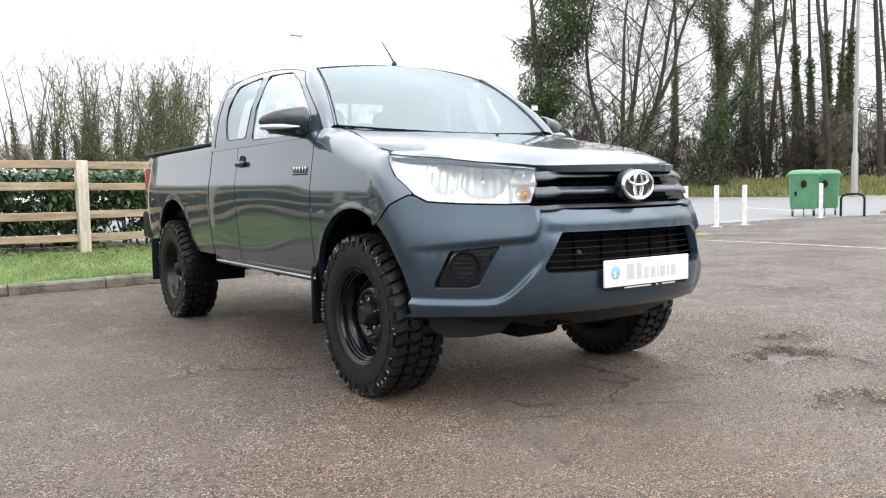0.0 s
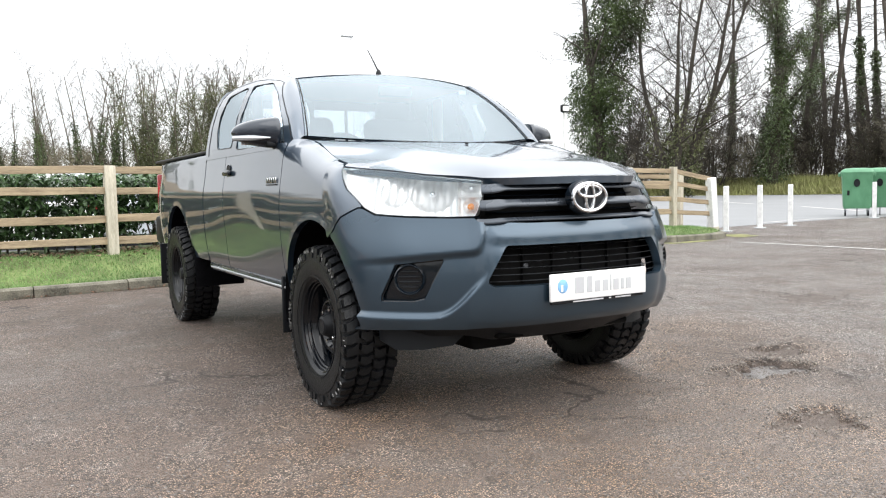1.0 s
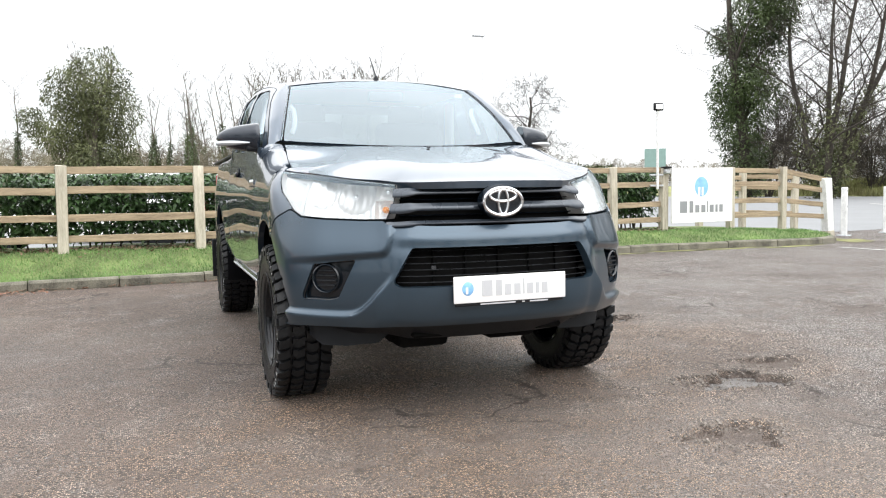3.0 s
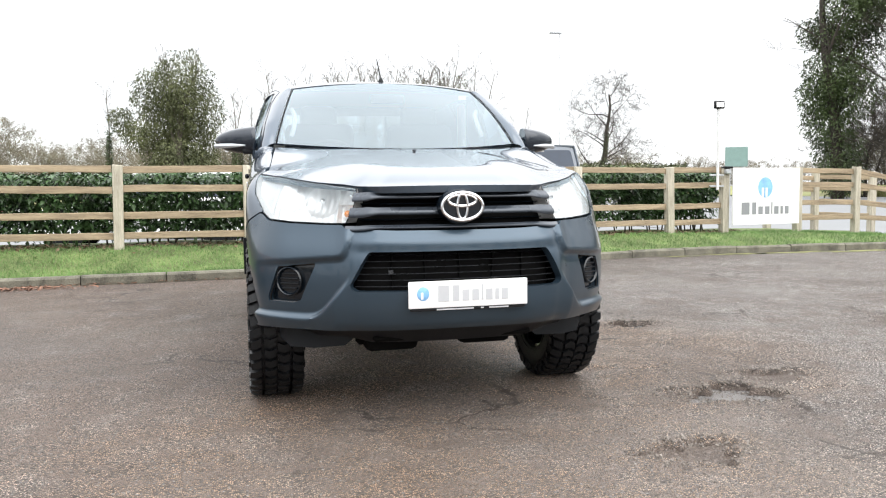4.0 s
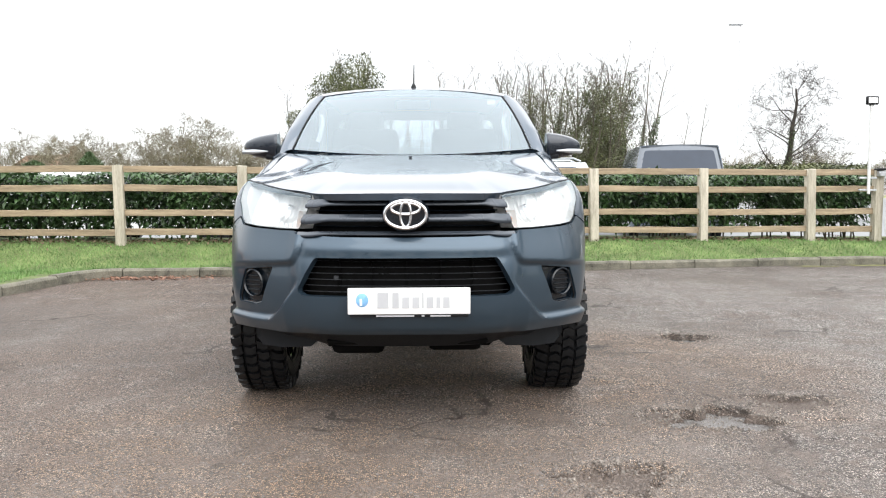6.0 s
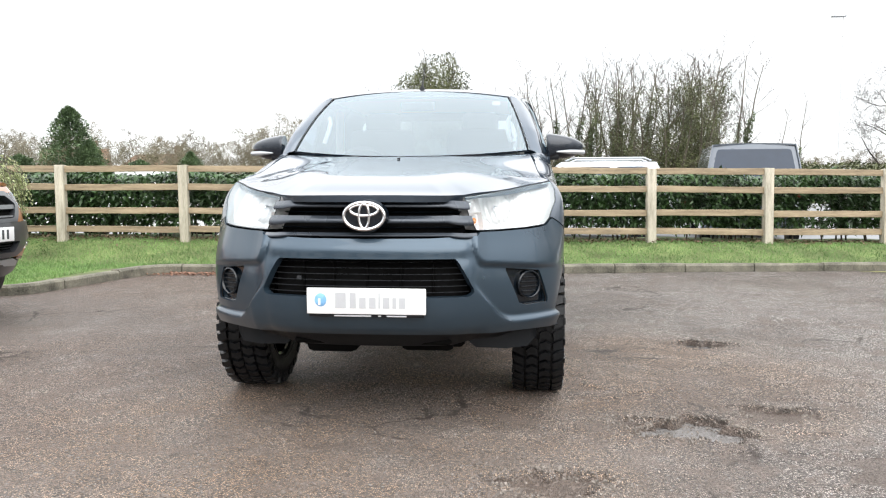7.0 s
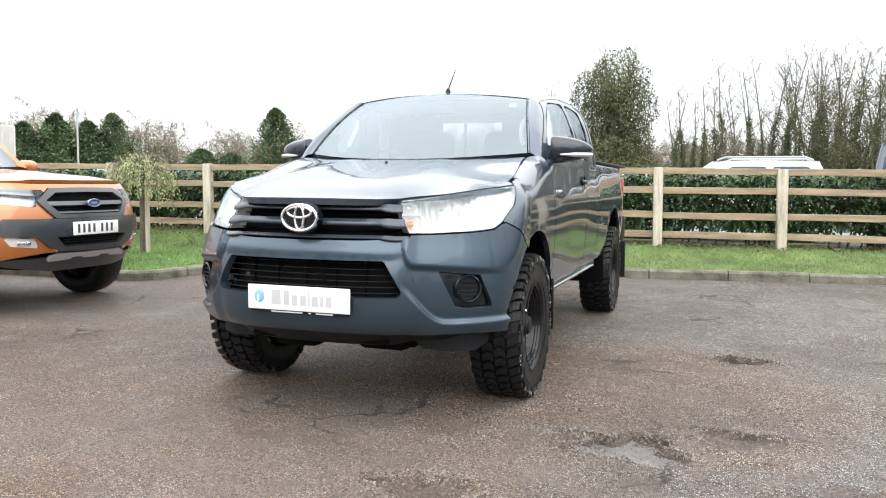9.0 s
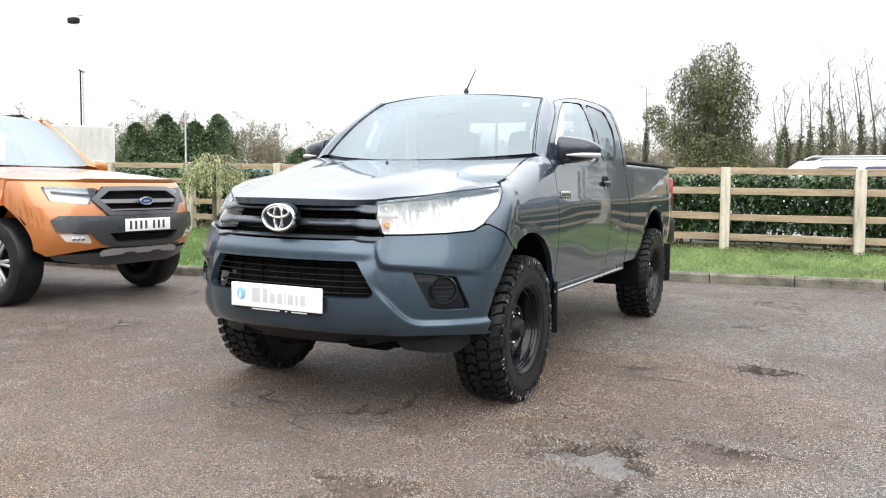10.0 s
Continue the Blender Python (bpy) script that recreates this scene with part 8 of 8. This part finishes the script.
# ---- vehicles behind the hedge ----
M_NAVY = mat("dark_navy_paint", (0.10, 0.12, 0.15), rough=0.3, metal=0.3, vary=0.06, coat=1.0)
M_SILVERCAR = mat("silver_paint", (0.52, 0.56, 0.60), rough=0.3, metal=0.4, vary=0.04, coat=1.0)
M_WHITECAR = mat("white_paint", (0.78, 0.80, 0.80), rough=0.3, vary=0.03, coat=1.0)
M_BLUECAR = mat("light_blue_paint", (0.22, 0.42, 0.55), rough=0.3, metal=0.2, vary=0.05, coat=1.0)


def parked_car(x, y, turn, paint, label, length, width, height, nose_len, tail_len, rails=False, slope=0.32, top=0.74):
    """A parked car: rounded lower body, tapered cabin with windows, wheels. Its rear points to -y."""
    car = thing("car", label, "car", at=pose(x, y, 0, 0, 0, turn))
    belt = height * 0.60
    hl, hw = length / 2, width / 2

    def hull(u, w):
        ly = np.sign(u) * hl * (np.abs(u) ** 0.9)
        end = np.clip((np.abs(ly) - (hl - 0.35)) / 0.35, 0, 1)
        a = math.pi * w
        xx = hw * (1 - 0.10 * end ** 2) * np.sign(np.cos(a)) * np.abs(np.cos(a)) ** 0.35
        zz = 0.28 + (belt - 0.28 - 0.22 * np.clip((ly - (hl - nose_len)) / nose_len, 0, 1) ** 1.5) * np.sin(a) ** 0.35 * (1 - 0.06 * end)
        return xx, ly * (1 - 0.03 * np.sin(a) ** 3), zz
    v, f = patch(hull, span(-1, 1, 0.04), span(0.0, 1.0, 0.03))
    body = link_mesh("body", v, f, paint, car, angle=40)
    for s in (-1, 1):
        part("end_panel", box_bm(0, s * (hl - 0.06), 0.55, width * 0.86, 0.10, 0.52, 0.05, 2), paint, body)
    y0, y1 = -hl + tail_len, hl - nose_len
    r0, r1 = y0 + slope, y1 - 0.85

    tw = hw * top
    bw = hw * 0.93
    for s in (-1, 1):
        def sideglass(t, k, s=s):
            yy = (y0 + (r0 - y0) * k) + ((y1 + (r1 - y1) * k) - (y0 + (r0 - y0) * k)) * t
            return s * (bw + (tw - bw) * k ** 1.3), yy, belt - 0.03 + (height - 0.05 - belt + 0.03) * k
        holes = [rounded([(0.08, 0.16), (0.40, 0.16), (0.40, 0.86), (0.10, 0.86)], 0.05, 2), rounded([(0.45, 0.16), (0.86, 0.16), (0.76, 0.86), (0.45, 0.86)], 0.05, 2)]
        v, f = patch(sideglass, span(0, 1, 0.03), span(0, 1, 0.05), holes=holes, flip=s < 0, rim=0.02)
        link_mesh("cabin_side", v, f, paint, car)
        for h in holes:
            v, f = patch(sideglass, span(0, 1, 0.03), span(0, 1, 0.05), keep=h, flip=s < 0)
            g = link_mesh("side_window", v, f, M_DARKGLASS, car)
    for yb, yt, nm in ((y0, r0, "rear_window"), (y1, r1, "windscreen")):
        def pane(a, k, yb=yb, yt=yt):
            return a * (bw + (tw - bw) * k ** 1.3), yb + (yt - yb) * k + 0.04 * (a ** 2) * (1 if yb < 0 else -1), belt - 0.03 + (height - 0.05 - belt + 0.03) * k
        hole = rounded([(-0.88, 0.12), (0.88, 0.12), (0.86, 0.88), (-0.86, 0.88)], 0.06, 2)
        v, f = patch(pane, span(-1, 1, 0.08), span(0, 1, 0.05), holes=[hole], rim=0.02)
        link_mesh("frame_panel", v, f, paint, car)
        v, f = patch(pane, span(-1, 1, 0.08), span(0, 1, 0.05), keep=hole)
        link_mesh(nm, v, f, M_DARKGLASS, car, "dark tinted window")
    v, f = patch(lambda a, b: (a * tw, r0 + (r1 - r0) * b, height - 0.05 + 0.05 * (1 - a ** 2) * np.sin(math.pi * (0.15 + 0.7 * b))), span(-1, 1, 0.1), span(0, 1, 0.1), rim=0.03)
    link_mesh("roof", v, f, paint, car, angle=60)
    for s in (-1, 1):
        if rails:
            link_mesh("roof_rail", *tube([(s * tw * 0.92, r0 + 0.1, height - 0.02), (s * tw * 0.92, r0 + 0.25, height + 0.04), (s * tw * 0.92, r1 - 0.25, height + 0.04), (s * tw * 0.92, r1 - 0.1, height - 0.02)], 0.018, 6), M_GALV, car)
        part("tail_light", box_bm(s * hw * 0.82, -hl + 0.05, belt - 0.14, 0.16, 0.10, 0.26, 0.03, 2), M_RED_LENS, car, "red tail light")
        for yy in (-hl + 0.85, hl - 0.85):
            tp = [(-0.10, 0.0), (-0.10, 0.24), (-0.09, 0.31), (0.09, 0.31), (0.10, 0.24), (0.10, 0.0)]
            vv, ff = lathe(tp, 28, "x")
            link_mesh("wheel", [(a + s * (hw - 0.12), b + yy, c + 0.31) for a, b, c in vv], ff, M_RUBBER, car)
    part("rear_plate", box_bm(0, -hl - 0.005, 0.62, 0.52, 0.012, 0.11, 0.003), M_WHITE_PLATE, car, "plain plate")
    return car


M_DARKGLASS = mat("dark_tinted_glass", (0.020, 0.034, 0.060), rough=0.06, vary=0.1, coat=0.3, coat_ior=1.5, spec=0.35)
parked_car(5.25, 13.45, -8, M_NAVY, "dark navy people carrier parked behind the hedge", 4.75, 1.85, 1.93, 1.2, 0.10, slope=0.18, top=0.80)
parked_car(1.70, 13.3, 84, M_SILVERCAR, "silver estate car with roof rails behind the hedge", 4.6, 1.80, 1.64, 1.25, 0.25, rails=True)
parked_car(-0.9, 14.6, 70, M_SILVERCAR, "silver hatchback parked behind the hedge", 4.1, 1.75, 1.50, 1.1, 0.3)
parked_car(-2.6, 11.6, 88, M_WHITECAR, "white car parked behind the hedge", 4.3, 1.78, 1.46, 1.2, 0.3)
parked_car(-7.2, 11.4, 92, M_WHITECAR, "white hatchback parked behind the hedge", 4.1, 1.75, 1.42, 1.1, 0.3)
parked_car(-11.8, 11.2, 95, M_BLUECAR, "light blue car parked behind the hedge", 4.2, 1.75, 1.42, 1.1, 0.3)

# ---- container, far hedge, house ----
M_PANEL = mat("pale_weathered_panel", (0.46, 0.45, 0.42), rough=0.8, vary=0.12, scale=2, bscale=20, tint=(0.52, 0.51, 0.48))
cont = thing("storage_container", "pale grey weathered storage container behind the fence", "container", at=pose(-16.15, 10.55, 0.0, 0, 0, 52))
part("shell", box_bm(0, 0, 1.2, 2.4, 4.0, 2.36, 0.03), M_PANEL, cont)
for k in range(14):
    part("rib", box_bm(-1.10 + 0.17 * k, -2.0, 1.2, 0.07, 0.012, 2.2, 0.004), M_PANEL, cont, smooth=False)
    part("rib", box_bm(1.20, -1.9 + 0.29 * k, 1.2, 0.012, 0.12, 2.2, 0.004), M_PANEL, cont, smooth=False)
rng = random.Random(91)


def far_hedge():
    t = rng.random()
    x, y = 7.6 + 6.6 * t, 20.5 + 1.0 * t + rng.gauss(0, 0.3)
    top = 1.78 + 0.10 * noise.noise(Vector((x, 1, 1)))
    return Vector((x, y, top * rng.random() ** 0.4)), Vector((rng.gauss(0, 1), -1, 0.5))


hd2 = thing("hedge", "clipped brownish hedge across the rear car park", "hedge", kind="stuff")
V, F = leaf_cloud(9000, far_hedge, 0.14, rng, droop=0.0)
link_mesh("leaves", V, F, M_IVY_DRY, hd2, smooth=False)
M_TILE = mat("brown_roof_tiles", (0.20, 0.12, 0.08), rough=0.85, vary=0.25, scale=1.0, bscale=12)
M_RENDER = mat("cream_wall", (0.55, 0.50, 0.42), rough=0.9, vary=0.1)
for x, y, wd, ht, turn in ((-54.3, 90.6, 7.0, 5.9, 20), (-44.0, 92.0, 9.0, 5.2, -25), (-70.0, 72.0, 9.0, 5.5, 40)):
    house = thing("house", "distant house with brown tiled roof among trees", "house", at=pose(x, y, 0, 0, 0, turn))
    part("wall", box_bm(0, 0, ht * 0.3, wd, 6, ht * 0.6, 0.02), M_RENDER, house, smooth=False)
    bm = bmesh.new()
    q = [bm.verts.new(p) for p in ((-wd / 2 - 0.3, -3.3, ht * 0.58), (wd / 2 + 0.3, -3.3, ht * 0.58), (wd / 2 + 0.3, 3.3, ht * 0.58), (-wd / 2 - 0.3, 3.3, ht * 0.58), (-wd / 2 - 0.3, 0, ht), (wd / 2 + 0.3, 0, ht))]
    for fc in ((0, 1, 5, 4), (2, 3, 4, 5), (0, 4, 3), (1, 2, 5), (3, 2, 1, 0)):
        bm.faces.new([q[i] for i in fc])
    part("roof", bm, M_TILE, house, "brown tiled gable roof", smooth=False)
    part("chimney", box_bm(wd * 0.3, 0.3, ht + 0.3, 0.7, 0.6, 1.3, 0.02), M_TILE, house, smooth=False)
    for k in (-1, 1):
        wn_ = part("window", box_bm(k * wd * 0.25, -3.02, ht * 0.32, 1.2, 0.08, 1.1, 0.01), M_WHITE_PLATE, house, smooth=False)
        part("pane", box_bm(k * wd * 0.25, -3.07, ht * 0.32, 1.0, 0.03, 0.9, 0.0), M_DARKGLASS, wn_, smooth=False)
